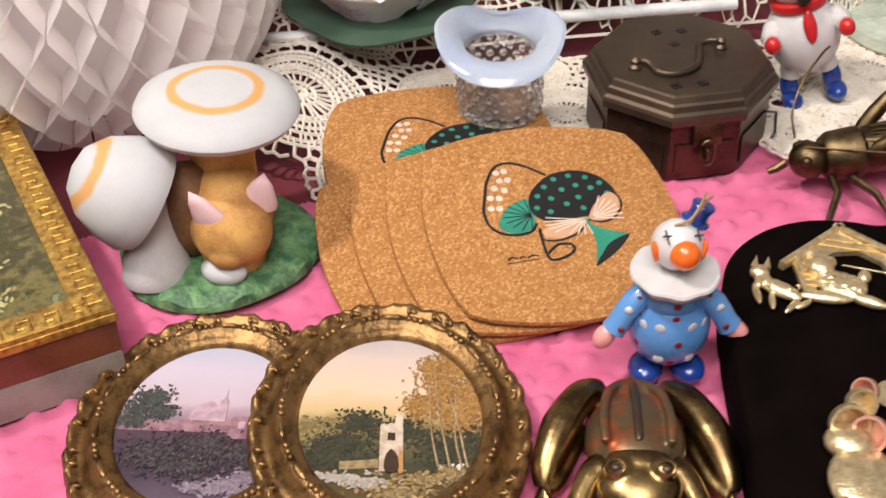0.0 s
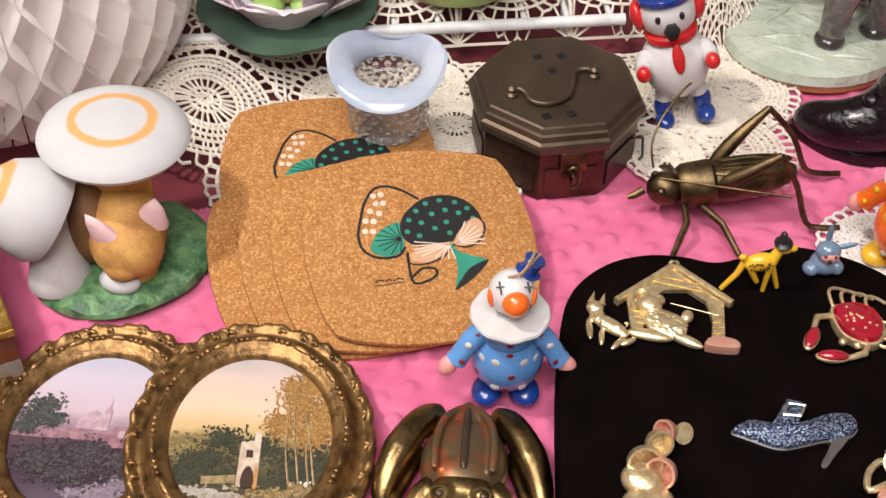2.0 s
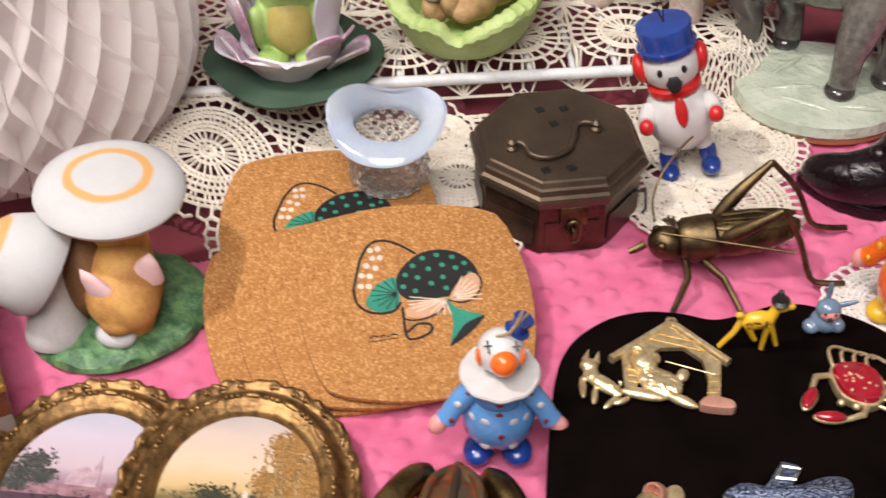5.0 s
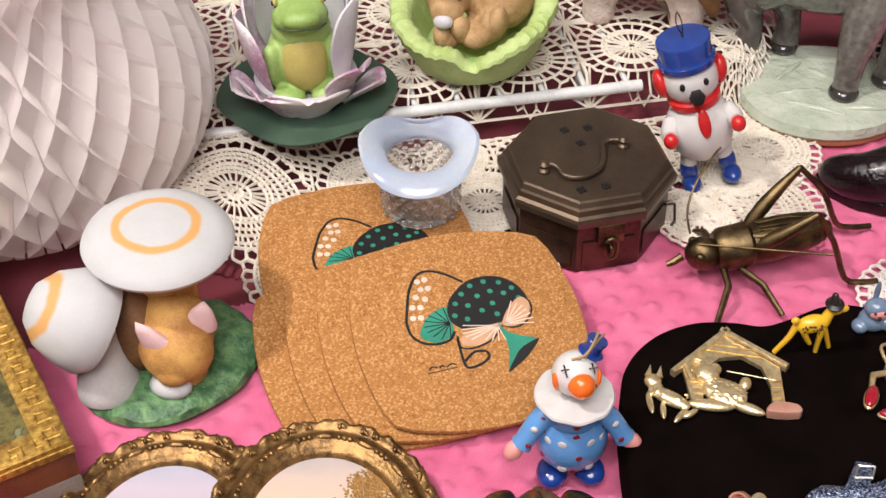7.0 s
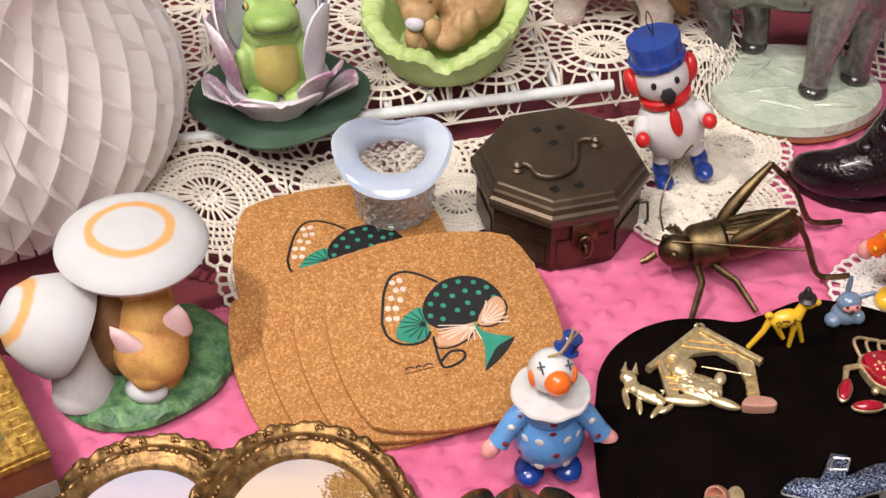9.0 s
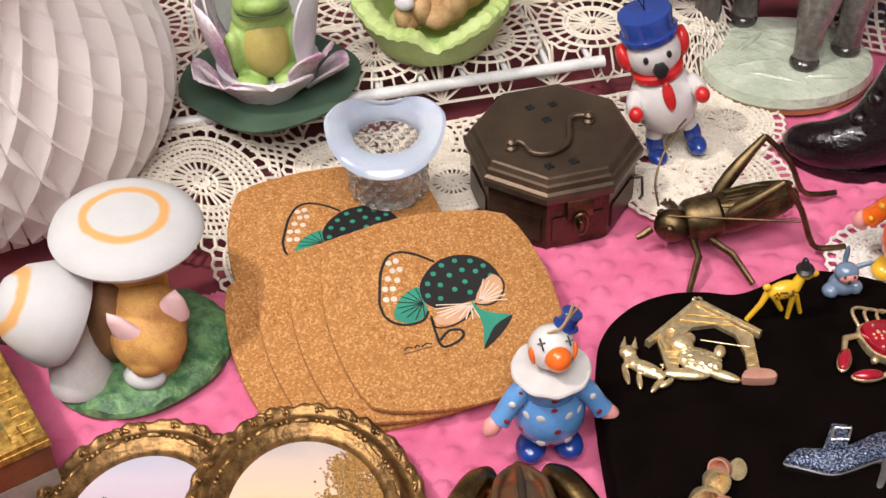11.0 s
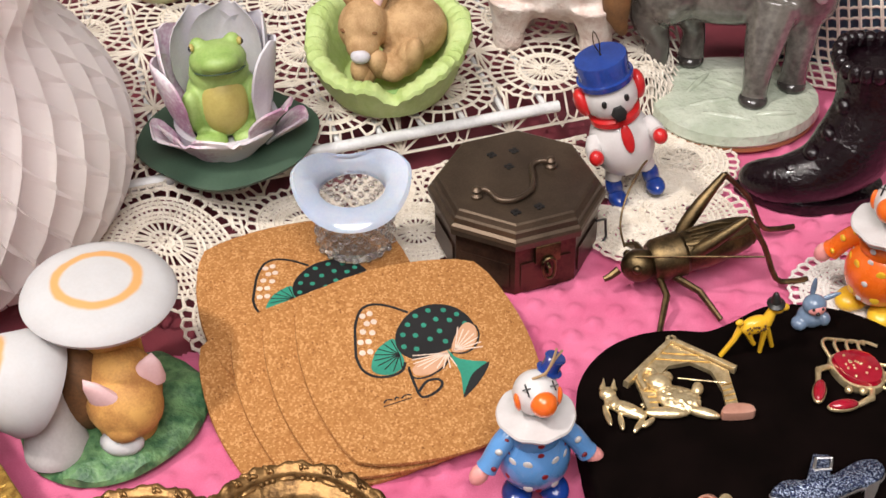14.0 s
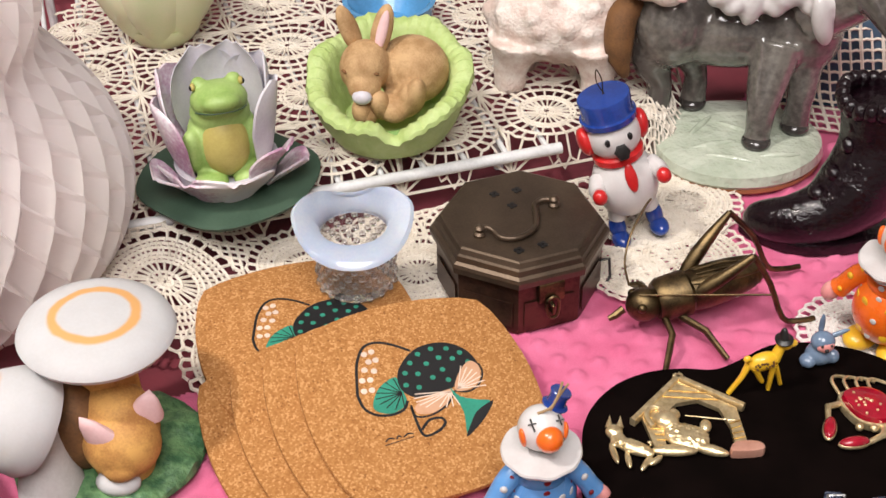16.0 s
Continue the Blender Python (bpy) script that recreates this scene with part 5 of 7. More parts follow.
def cabbage_rabbit():
    t = thing("rabbit_in_cabbage_figurine", (-0.0560, 0.2200, 0.0275), "fawn rabbit asleep in a green cabbage leaf bowl", "figurine")

    def leafy(p, a):
        d = (a - 1.56 * math.pi)
        front = math.exp(-(d / 0.16) ** 2)
        k = max(0, (p.z - 0.012) / 0.035)
        ruf = 1 + 0.020 * math.sin(7 * a) * k + 0.010 * math.sin(17 * a + 1) * k + 0.006 * math.sin(41 * a) * k + 0.035 * k * math.tanh(d * 9) * math.exp(-(d / 0.7) ** 2)
        low = 0.84 + 0.24 * math.sin(a)
        return Vector((p.x * ruf, p.y * ruf * (1 - 0.10 * front * k), p.z * low - 0.009 * front * k + 0.0018 * math.sin(7 * a) * k + 0.0007 * math.sin(41 * a + 2) * k))
    part("bowl", lathe([(0.0, 0.0), (0.024, 0.0), (0.034, 0.008), (0.040, 0.022), (0.0428, 0.034), (0.0455, 0.0400), (0.0468, 0.0440), (0.0460, 0.0480), (0.0430, 0.0500), (0.0390, 0.0495), (0.0355, 0.0460), (0.0335, 0.040), (0.0325, 0.030), (0.026, 0.014), (0.0, 0.010)], 120, squash=leafy), M_cabbage, t, "pale green cabbage leaves with rolled rim")
    for a, w in ((-38, 0.062), (38, 0.062), (0, 0.05), (-100, 0.06), (100, 0.06)):
        part("outer_leaf", petal(0.021 if abs(a) < 90 else 0.030, w, 40, -40, pose(0, 0, 0, 0, 0, a) @ pose(0, -0.0270, 0.0015), th=0.0015, cup=0.19), M_cabbdark, t, "darker outer leaf")
    r = part("rabbit", balls(((0.012, 0.008, 0.038), (0.021, 0.019, 0.0195)), ((-0.012, -0.006, 0.046), (0.0140, 0.0150, 0.0155), (20, 10, 0)), ((-0.0115, -0.0165, 0.0405), (0.0085, 0.0095, 0.0080), (25, 0, 0)), ((0.004, -0.014, 0.026), (0.009, 0.012, 0.008), (0, 0, 30)), ((0.013, -0.012, 0.030), (0.0075, 0.0080, 0.013), (20, 15, 0)), ((-0.010, -0.018, 0.024), (0.007, 0.009, 0.008)), ((-0.010, -0.016, 0.040), (0.009, 0.009, 0.0085))), M_rabbit, t, "fawn rabbit with brushed fur")
    organic(r, 0.0011, 8)
    part("nose", balls(((-0.0105, -0.0245, 0.0375), (0.0055, 0.0040, 0.0042))), M_petalg, r, "pale grey nose")
    for x, ry, rx, lining in ((-0.021, -16, -10, False), (-0.003, 14, -14, True)):
        e = part("ear", balls(((x, 0.002, 0.064), (0.0058, 0.0034, 0.0155), (rx, ry, 0 if lining else 50))), M_rabbit, r)
        if lining:
            part("ear_lining", balls(((x + 0.0006, -0.0004, 0.065), (0.0030, 0.0020, 0.0120), (rx, ry, 0))), M_earpink, e, "pink ear lining")
    for p, q, rot in (((0.0165, -0.0130, 0.0330), (0.0062, 0.0075, 0.0140), (22, 12, 0)), ((-0.0020, -0.0175, 0.0290), (0.0060, 0.0070, 0.0110), (28, -8, 0)), ((-0.0115, -0.0205, 0.0260), (0.0058, 0.0070, 0.0090), (20, -8, 0))):
        part("paw", balls((p, q, rot)), M_rabbit, r)
    for x in (-0.0205, -0.0040):
        part("eye", balls(((x, -0.0170, 0.0485), (0.0022, 0.0014, 0.0009), (0, 20, 0))), M_brownb, r)


def lamb():
    t = thing("lamb_figurine", (0.036, 0.292, 0.0265), "cream woolly lamb figurine standing on the lace", "figurine")
    rng = random.Random(21)
    bm = ball(bmesh.new(), (0, 0, 0.042), (0.046, 0.026, 0.026), seg=28, rings=18)
    for k in range(70):
        a, b = rng.uniform(0, 6.28), rng.uniform(-0.9, 1)
        c = math.sqrt(1 - b * b)
        ball(bm, (0.043 * c * math.cos(a), 0.0235 * c * math.sin(a), 0.042 + 0.0235 * b), rng.uniform(0.0035, 0.0065), seg=10, rings=6)
    for x, y in ((-0.030, -0.012), (-0.026, 0.014), (0.022, -0.014), (0.026, 0.012)):
        tube([(x, y, 0.0), (x, y, 0.004), (x, y, 0.012), (x * 0.95, y, 0.022), (x * 0.9, y, 0.034)], [0.0085, 0.0098, 0.0100, 0.0125, 0.0175], 16, bm)
    organic(part("body", bm, M_lamb, t, "woolly cream body on four short legs"), 0.0015, 4)
    h = organic(part("head", balls(((0.046, -0.016, 0.082), (0.020, 0.017, 0.017), (0, 25, 0)), ((0.058, -0.024, 0.074), (0.011, 0.010, 0.009))), M_lamb, t), 0.0014, 4)
    part("ear", balls(((0.036, -0.032, 0.086), (0.006, 0.012, 0.004), (0, 30, 0))), M_earpink, h)
    part("nose", balls(((0.066, -0.030, 0.073), (0.0035, 0.003, 0.003))), M_earpink, h)


def horse():
    t = thing("horse_figurine", (0.140, 0.262, 0.0), "grey glazed horse with a white mane standing on a celadon base", "figurine")
    rag = lambda p, a: Vector((p.x * (1.02 + 0.03 * math.sin(3 * a + 0.6)), p.y * (0.90 + 0.03 * math.sin(2 * a)), p.z))
    b = part("base", lathe([(0.0, 0.003), (0.0475, 0.003), (0.0495, 0.006), (0.048, 0.0115), (0.042, 0.0135), (0.02, 0.014), (0.0, 0.0145)], 48, squash=rag), M_celadon, t, "pale celadon glazed base")
    part("base_rim", lathe([(0.0, 0.0), (0.0470, 0.0), (0.0485, 0.0015), (0.0485, 0.0038), (0.0, 0.0038)], 48, squash=rag), M_terra, t, "unglazed terracotta rim")
    for x, y, a, l in ((-0.012, -0.012, 20, 0.014), (0.004, 0.004, -30, 0.018), (-0.020, 0.008, 60, 0.013), (0.024, -0.020, 10, 0.012), (-0.004, -0.026, -10, 0.015)):
        part("grass_ridge", balls(((x, y, 0.0135), (l, 0.0022, 0.0022), (0, 0, a))), M_celadon, b)
    body = balls(((-0.004, 0.028, 0.069), (0.048, 0.023, 0.024), (0, -4, 0)), ((-0.042, 0.022, 0.072), (0.023, 0.022, 0.027)), ((0.034, 0.026, 0.070), (0.022, 0.020, 0.027)))
    neck = spline([(0.036, 0.022, 0.085), (0.052, 0.010, 0.100), (0.064, -0.004, 0.110), (0.072, -0.018, 0.104), (0.080, -0.030, 0.095)], 3, False)
    tube(neck, [0.020, 0.019, 0.018, 0.017, 0.016, 0.015, 0.014, 0.014, 0.013, 0.012, 0.011, 0.010, 0.009], 16, body)
    for pts, rr in (([(0.018, 0.014, 0.066), (0.014, 0.002, 0.046), (0.012, -0.005, 0.034), (0.0115, -0.008, 0.020), (0.011, -0.009, 0.014)], [0.0155, 0.0115, 0.0086, 0.0074, 0.0092]), ([(0.034, 0.026, 0.065), (0.036, 0.018, 0.045), (0.035, 0.012, 0.03), (0.034, 0.01, 0.014)], [0.015, 0.010, 0.0075, 0.0088]),
                    ([(-0.046, 0.022, 0.072), (-0.052, 0.020, 0.050), (-0.045, 0.019, 0.034), (-0.048, 0.017, 0.014)], [0.019, 0.012, 0.0070, 0.0090]), ([(-0.032, 0.034, 0.070), (-0.030, 0.034, 0.048), (-0.024, 0.034, 0.034), (-0.025, 0.032, 0.014)], [0.016, 0.010, 0.0070, 0.0085])):
        n = 3 * (len(pts) - 1) + 1
        tube(spline(pts, 3, False), [float(np.interp(k / (n - 1), np.linspace(0, 1, len(rr)), rr)) for k in range(n)], 14, body)
        p = pts[-1]
        part("hoof", balls(((p[0], p[1] - 0.001, 0.0160), (0.0086, 0.0092, 0.0052))), M_hoof, t, "dark grey hoof")
    organic(part("body", body, M_grey, t, "grey glazed body and legs"), 0.0014, 6)
    part("tail", tube(spline([(-0.062, 0.020, 0.088), (-0.070, 0.012, 0.080), (-0.071, 0.006, 0.062), (-0.066, 0.004, 0.046)], 4, False), [0.006, 0.007, 0.008, 0.0085, 0.009, 0.009, 0.009, 0.0085, 0.008, 0.007, 0.005, 0.004, 0.002], 12), M_brownb, t, "brown tail")
    rng = random.Random(5)
    bm = bmesh.new()
    for k in range(16):
        x = -0.018 + 0.0042 * k
        ball(bm, (x, 0.010 - 0.004 * math.sin(k), 0.099 + rng.uniform(-0.003, 0.004)), (0.0075, 0.012, 0.009), (rng.uniform(-30, 30), rng.uniform(-40, 40), 0), 12, 8)
    ball(bm, (0.038, -0.002, 0.090), (0.006, 0.006, 0.017), (10, -15, 0))
    ball(bm, (0.0, 0.002, 0.094), (0.006, 0.005, 0.012), (10, 10, 0))
    organic(part("blanket", bm, M_white, t, "white glazed shaggy blanket"), 0.0014, 3)


def glass_boot():
    t = thing("glass_boot", (0.0, 0.0, 0.0), "dark amethyst glass boot with a ruffled cuff", "boot")
    pts = spline([(0.1430, 0.1870, 0.0075), (0.151, 0.1840, 0.0100), (0.166, 0.1800, 0.0125), (0.184, 0.1830, 0.0180), (0.198, 0.1890, 0.0290), (0.205, 0.1945, 0.0430), (0.2065, 0.1980, 0.0580), (0.2055, 0.2010, 0.0780)], 4, False)
    rad = [np.interp(k / (len(pts) - 1), (0, 0.08, 0.2, 0.4, 0.55, 0.7, 0.85, 1.0), (0.0035, 0.0080, 0.0120, 0.0165, 0.0215, 0.0215, 0.0200, 0.0215)) for k in range(len(pts))]
    part("foot", tube(pts, rad, 24), M_boot, t)
    sole = spline([(0.140, 0.186), (0.150, 0.176), (0.170, 0.1665), (0.195, 0.170), (0.216, 0.182), (0.219, 0.198), (0.205, 0.206), (0.178, 0.198), (0.155, 0.194)], 4)
    part("sole", slab(sole if area(sole) > 0 else sole[::-1], 0.0, 0.0065, 0.002), M_boot, t)
    for k in range(22):
        a = 2 * math.pi * k / 22
        part("cuff_ruffle", balls(((0.2055 + 0.0205 * math.cos(a), 0.2012 + 0.0205 * math.sin(a), 0.0785 + 0.0015 * math.sin(3 * a)), (0.0042, 0.0042, 0.0052))), M_boot, t)
    rng = random.Random(3)
    for k in range(60):
        u, a = rng.uniform(0.12, 0.62), rng.uniform(-2.6, -0.2)
        i = int(u * (len(pts) - 1))
        c, r = Vector(pts[i]), rad[i]
        p = c + Vector((0.0, math.cos(a) * -r * 0.0 + -abs(math.cos(a)) * r * 0.96, -math.sin(a) * r * 0.9 - 0.003))
        part("raised_dot", balls((tuple(p), 0.0011, (0, 0, 0), 8, 5)), M_boot, t)
    for k in range(5):
        i = int((0.42 + 0.11 * k) * (len(pts) - 1))
        c = Vector(pts[i]) + Vector((-rad[i] * 0.72, -rad[i] * 0.35, rad[i] * 0.45))
        part("scalloped_lace", balls((tuple(c), (0.0055, 0.0050, 0.0042), (20, 20 * k, 0))), M_boot, t)


def snowman():
    m = Matrix.Translation((0.0872, 0.1715, 0.0030)) @ Matrix.Rotation(radians(-16), 4, "Y") @ pose(0, 0, 0, 0, 0, 18) @ Matrix.Diagonal((0.96, 0.96, 1.09, 1))
    t = thing("snowman_ornament", m, "painted wooden snowman ornament with a blue hat and red earmuffs", "ornament")
    part("body", balls(((0, 0, 0.0335), (0.0182, 0.0175, 0.0185), (0, 0, 0), 28, 18)), M_white, t)
    h = part("head", balls(((0, -0.001, 0.0612), (0.0150, 0.0142, 0.0128), (0, 0, 0), 28, 18)), M_white, t)
    part("scarf", lathe([(0.0100, 0.0470), (0.0140, 0.0485), (0.0142, 0.0515), (0.0112, 0.0530), (0.0100, 0.0470)], 28), M_red, t, "red painted scarf")
    part("scarf_end", balls(((0.0010, -0.0165, 0.0425), (0.0032, 0.0018, 0.0075), (-14, 0, 0))), M_red, t)
    for x in (-1, 1):
        part("earmuff", balls(((0.0155 * x, 0.0, 0.0610), (0.0042, 0.0068, 0.0075), (0, 8 * x, 0))), M_red, h, "red earmuff")
        e = part("eye", balls(((0.0062 * x, -0.0138, 0.0630), (0.0015, 0.0010, 0.0020))), M_black, h)
        part("arm", tube([(0.0150 * x, -0.004, 0.0400), (0.0178 * x, -0.010, 0.0385), (0.0180 * x, -0.0150, 0.0385)], [0.0050, 0.0046, 0.0042], 12), M_white, t)
        part("mitten", balls(((0.0180 * x, -0.0175, 0.0385), 0.0040)), M_red, t, "red mitten")
        leg = part("leg", tube([(0.0085 * x, 0.0, 0.020), (0.0100 * x, 0.0, 0.0140)], [0.0050, 0.0048], 14), M_white, t)
        part("boot", balls(((0.0112 * x, -0.0030, 0.0032), (0.0055, 0.0082, 0.0042)), ((0.0108 * x, 0.0010, 0.0085), (0.0050, 0.0050, 0.0075))), M_navy, leg, "royal blue boot")
    part("nose", slab([(0.0042 * math.cos(a * 1.0472), 0.0042 * math.sin(a * 1.0472)) for a in range(6)], 0, 0.006, 0.001, m=pose(0, -0.0125, 0.0565, 78, 0, 0)), M_black, h, "black carved nose")
    hat = part("hat", lathe([(0.0, 0.0690), (0.0152, 0.0690), (0.0155, 0.0718), (0.0142, 0.0722), (0.0136, 0.0740), (0.0144, 0.0806), (0.0140, 0.0816), (0.0, 0.0820)], 32), M_navy, h, "royal blue top hat")
    part("hanging_wire", tube(spline([(0.001, 0, 0.0815), (-0.0015, 0, 0.089), (0.0, 0, 0.095), (0.0015, 0, 0.089), (0.0, 0, 0.0815)], 4, False), 0.00035, 5), M_brass, hat)


def clown(at, suit, shoe, hat, label, size=1.0):
    P = []
    P.append((balls(((0, 0, 0.0232), (0.0156, 0.0152, 0.0172), (0, 0, 0), 32, 20), ((0, 0, 0.0380), (0.0118, 0.0114, 0.0080), (0, 0, 0), 28, 14)), suit))
    for x in (-1, 1):
        P.append((tube(spline([(0.0095 * x, 0, 0.0395), (0.0160 * x, -0.003, 0.0345), (0.0205 * x, -0.005, 0.0275), (0.0222 * x, -0.0055, 0.0250)], 3, False), [0.0046, 0.0048, 0.0048, 0.0046, 0.0044, 0.0044, 0.0044, 0.0046, 0.0048, 0.0030], 16), suit))
        P.append((balls(((0.0252 * x, -0.006, 0.0225), (0.0040, 0.0038, 0.0056), (0, -26 * x, 0))), M_skin))
        P.append((balls(((0.0080 * x, -0.0040, 0.0042), (0.0068, 0.0088, 0.0050), (0, 0, 12 * x), 20, 12)), shoe))
    tilt = pose(0, -0.001, 0.0490, 0, 0, 0)
    frill = lambda p, a: Vector((p.x, p.y, p.z + 0.0005 * math.sin(9 * a) * (math.hypot(p.x, p.y) > 0.013)))
    P.append((lathe([(0.0, -0.002), (0.010, -0.002), (0.0160, -0.0010), (0.0167, 0.0002), (0.0162, 0.0012), (0.0120, 0.0016), (0.0, 0.002)], 48, tilt, squash=frill), M_white))
    P.append((lathe([(0.0, -0.0042), (0.0128, -0.0042), (0.0142, -0.0034), (0.0140, -0.0026), (0.0100, -0.0015), (0.0, -0.0015)], 40, tilt, squash=frill), M_white))
    top = len(P)
    P.append((balls(((0, 0.0002, 0.0575), (0.0097, 0.0095, 0.0096), (0, 0, 0), 28, 18)), M_white))
    P.append((balls(((0.0012, -0.0082, 0.0588), (0.0056, 0.0054, 0.0056), (0, 0, 0), 24, 16)), M_orange))
    for x, tall in ((-0.0052, 1.0), (0.0062, 0.8)):
        P.append((tube([(x - 0.0017, -0.0048, 0.0650), (x + 0.0017, -0.0046, 0.0652)], 0.00036, 5), M_black))
        P.append((tube([(x - 0.0004, -0.0028, 0.0662), (x + 0.0005, -0.0072 * tall, 0.0632)], 0.00036, 5), M_black))
    P.append((tube(spline([(-0.0010, -0.0093, 0.0532), (0.0030, -0.0092, 0.0530), (0.0068, -0.0070, 0.0545), (0.0086, -0.0046, 0.0570)], 4, False), 0.0004, 5), M_black))
    for x in (-1, 1):
        P.append((balls(((0.0086 * x, -0.0034, 0.0572), (0.0014, 0.0028, 0.0046), (0, 8 * x, 0))), M_orange))
    hm = pose(0.0062, 0.0045, 0.0640, -6, 24, 0)
    P.append((lathe([(0.0, 0.0), (0.0052, 0.0), (0.0056, 0.0010), (0.0040, 0.0015), (0.0038, 0.0050), (0.0046, 0.0074), (0.0042, 0.0080), (0, 0.0078)], 24, hm), hat))
    P.append((tube(spline([(-0.002, -0.001, 0.0668), (0.003, -0.002, 0.0700), (0.0065, 0.000, 0.0745), (0.0085, 0.002, 0.0790)], 4, False), 0.0006, 6), M_string))
    P.append((tube(spline([(0.003, -0.001, 0.0672), (0.0075, 0.001, 0.0735), (0.0110, 0.002, 0.0775)], 4, False), 0.0005, 6), M_string))

    for bm, _ in P[top:]:
        bmesh.ops.translate(bm, vec=(0, 0, 0.0030), verts=bm.verts)
    if suit is M_orange:
        cord = spline([(0.004, 0.0, 0.0735), (0.012, 0.006, 0.0770), (0.024, 0.014, 0.0790), (0.040, 0.024, 0.0770), (0.055, 0.032, 0.0600)], 10, False)
        P.append((balls(*[(p, (0.0010, 0.0010, 0.0013), (30 * k, 0, 40 * k), 8, 5) for k, p in enumerate(cord)]), M_gold))

    def dot(a, z, size, m):
        r = 0.0153 * math.sqrt(max(0.05, 1 - ((z - 0.0232) / 0.0172) ** 2)) if z < 0.034 else 0.0117
        p = Vector((r * math.cos(radians(a)), r * math.sin(radians(a)), z))
        P.append((balls((tuple(p), (size, size * 0.22, size), (0, 0, a + 90), 12, 6)), m))
    for a, z in ((-90, 0.0405), (-90, 0.0345), (-86, 0.0250), (-94, 0.0150), (-30, 0.022), (-150, 0.021), (-20, 0.032), (-160, 0.032)):
        dot(a, z, 0.0015, M_darkred if suit is M_blue else M_white)
    for a, z in ((-115, 0.0310), (-63, 0.0310), (-113, 0.0170), (-64, 0.0170), (-36, 0.0300), (-144, 0.0300), (-5, 0.024), (175, 0.024)):
        dot(a, z, 0.0021, M_white if suit is M_blue else M_yellow)
    for x in (-1, 1):
        for q, w, m in (((0.0170, -0.0072, 0.0360), 0.0017, M_white), ((0.0196, -0.0094, 0.0285), 0.0013, M_darkred), ((0.0132, -0.0048, 0.0395), 0.0013, M_darkred)):
            P.append((balls(((q[0] * x, q[1], q[2]), (w, w * 0.6, w), (0, 0, 20 * x), 10, 6)), m if suit is M_blue else M_yellow))
    joined("clown_ornament", P, at @ Matrix.Scale(size, 4), label, "ornament")


def brass_cricket():
    t = thing("brass_cricket", (0, 0, 0), "aged brass cricket figurine standing on pink cloth and lace", "figurine")
    H, T = Vector((0.0895, 0.0960, 0.0160)), Vector((0.1460, 0.1210, 0.0230))
    d = (T - H).normalized()
    part("head", balls((tuple(H), (0.0090, 0.0082, 0.0085))), M_brass, t)
    part("thorax", tube([H + d * 0.006, H + d * 0.009, H + d * 0.022, H + d * 0.024], [0.0090, 0.0110, 0.0116, 0.0098], 20), M_brass, t)
    part("abdomen", tube([H + d * 0.024, H + d * 0.034, H + d * 0.046, H + d * 0.056, H + d * 0.064], [0.0100, 0.0108, 0.0096, 0.0074, 0.0034], 18), M_brass, t)
    side = Vector((d.y, -d.x, 0))
    for k in range(4):
        c = H + d * (0.044 + 0.005 * k)
        part("abdomen_ring", tube([c - d * 0.0006, c + d * 0.0006], [0.0088 - 0.0009 * k] * 2, 18), M_brass, t)
    for s in (-1, 1):
        a, b = H + d * 0.023 + side * 0.004 * s + Vector((0, 0, 0.0085)), H + d * 0.060 + side * 0.0025 * s + Vector((0, 0, 0.0055))
        part("wing", balls((tuple((a + b) / 2), (0.021, 0.0046, 0.0026), (0, -math.degrees(math.asin(d.z)) + 4, math.degrees(math.atan2(d.y, d.x))))), M_brass, t)
        for k in range(3):
            off = side * (0.0016 + 0.0014 * k) * s
            part("wing_vein", tube([H + d * 0.026 + off + Vector((0, 0, 0.0112 - 0.0008 * k)), H + d * 0.042 + off * 1.3 + Vector((0, 0, 0.0106 - 0.0010 * k)), H + d * 0.058 + off * 0.8 + Vector((0, 0, 0.0070 - 0.0008 * k))], [0.0004, 0.0005, 0.0003], 6), M_brass, t)
    near, far = [(0.110, 0.100, 0.018), (0.125, 0.102, 0.030), (0.1400, 0.1065, 0.0420)], [(0.108, 0.116, 0.020), (0.118, 0.126, 0.034), (0.1290, 0.1360, 0.0460)]
    leg = part("hind_leg", tube(spline(near, 3, False), [0.0026, 0.0036, 0.0038, 0.0034, 0.0028, 0.0022, 0.0018], 10), M_brass, t)
    part("shin", tube(spline([near[-1], (0.150, 0.109, 0.024), (0.158, 0.1065, 0.0055), (0.166, 0.1075, 0.0035), (0.174, 0.111, 0.003)], 3, False), 0.0015, 8), M_brass, leg)
    leg = part("hind_leg", tube(spline(far, 3, False), [0.0026, 0.0036, 0.0038, 0.0034, 0.0028, 0.0022, 0.0018], 10), M_brass, t)
    part("shin", tube(spline([far[-1], (0.143, 0.142, 0.028), (0.152, 0.1450, 0.008), (0.160, 0.148, 0.004), (0.170, 0.152, 0.0035)], 3, False), 0.0015, 8), M_brass, leg)
    for pts in ([(0.099, 0.096, 0.012), (0.104, 0.082, 0.010), (0.1010, 0.061, 0.0015)], [(0.104, 0.097, 0.012), (0.120, 0.088, 0.009), (0.1310, 0.0770, 0.0015)], [(0.094, 0.110, 0.010), (0.088, 0.122, 0.008), (0.082, 0.128, 0.002)], [(0.080, 0.094, 0.014), (0.076, 0.092, 0.011), (0.073, 0.0905, 0.010)]):
        part("front_leg", tube(pts, [0.0020, 0.0018, 0.0014], 8), M_brass, t)
    part("antenna", tube(spline([(0.0820, 0.1010, 0.0230), (0.0790, 0.1060, 0.0330), (0.0810, 0.1160, 0.0430), (0.0870, 0.1300, 0.0500), (0.0900, 0.1350, 0.0520)], 4, False), 0.00055, 6), M_brass, t)
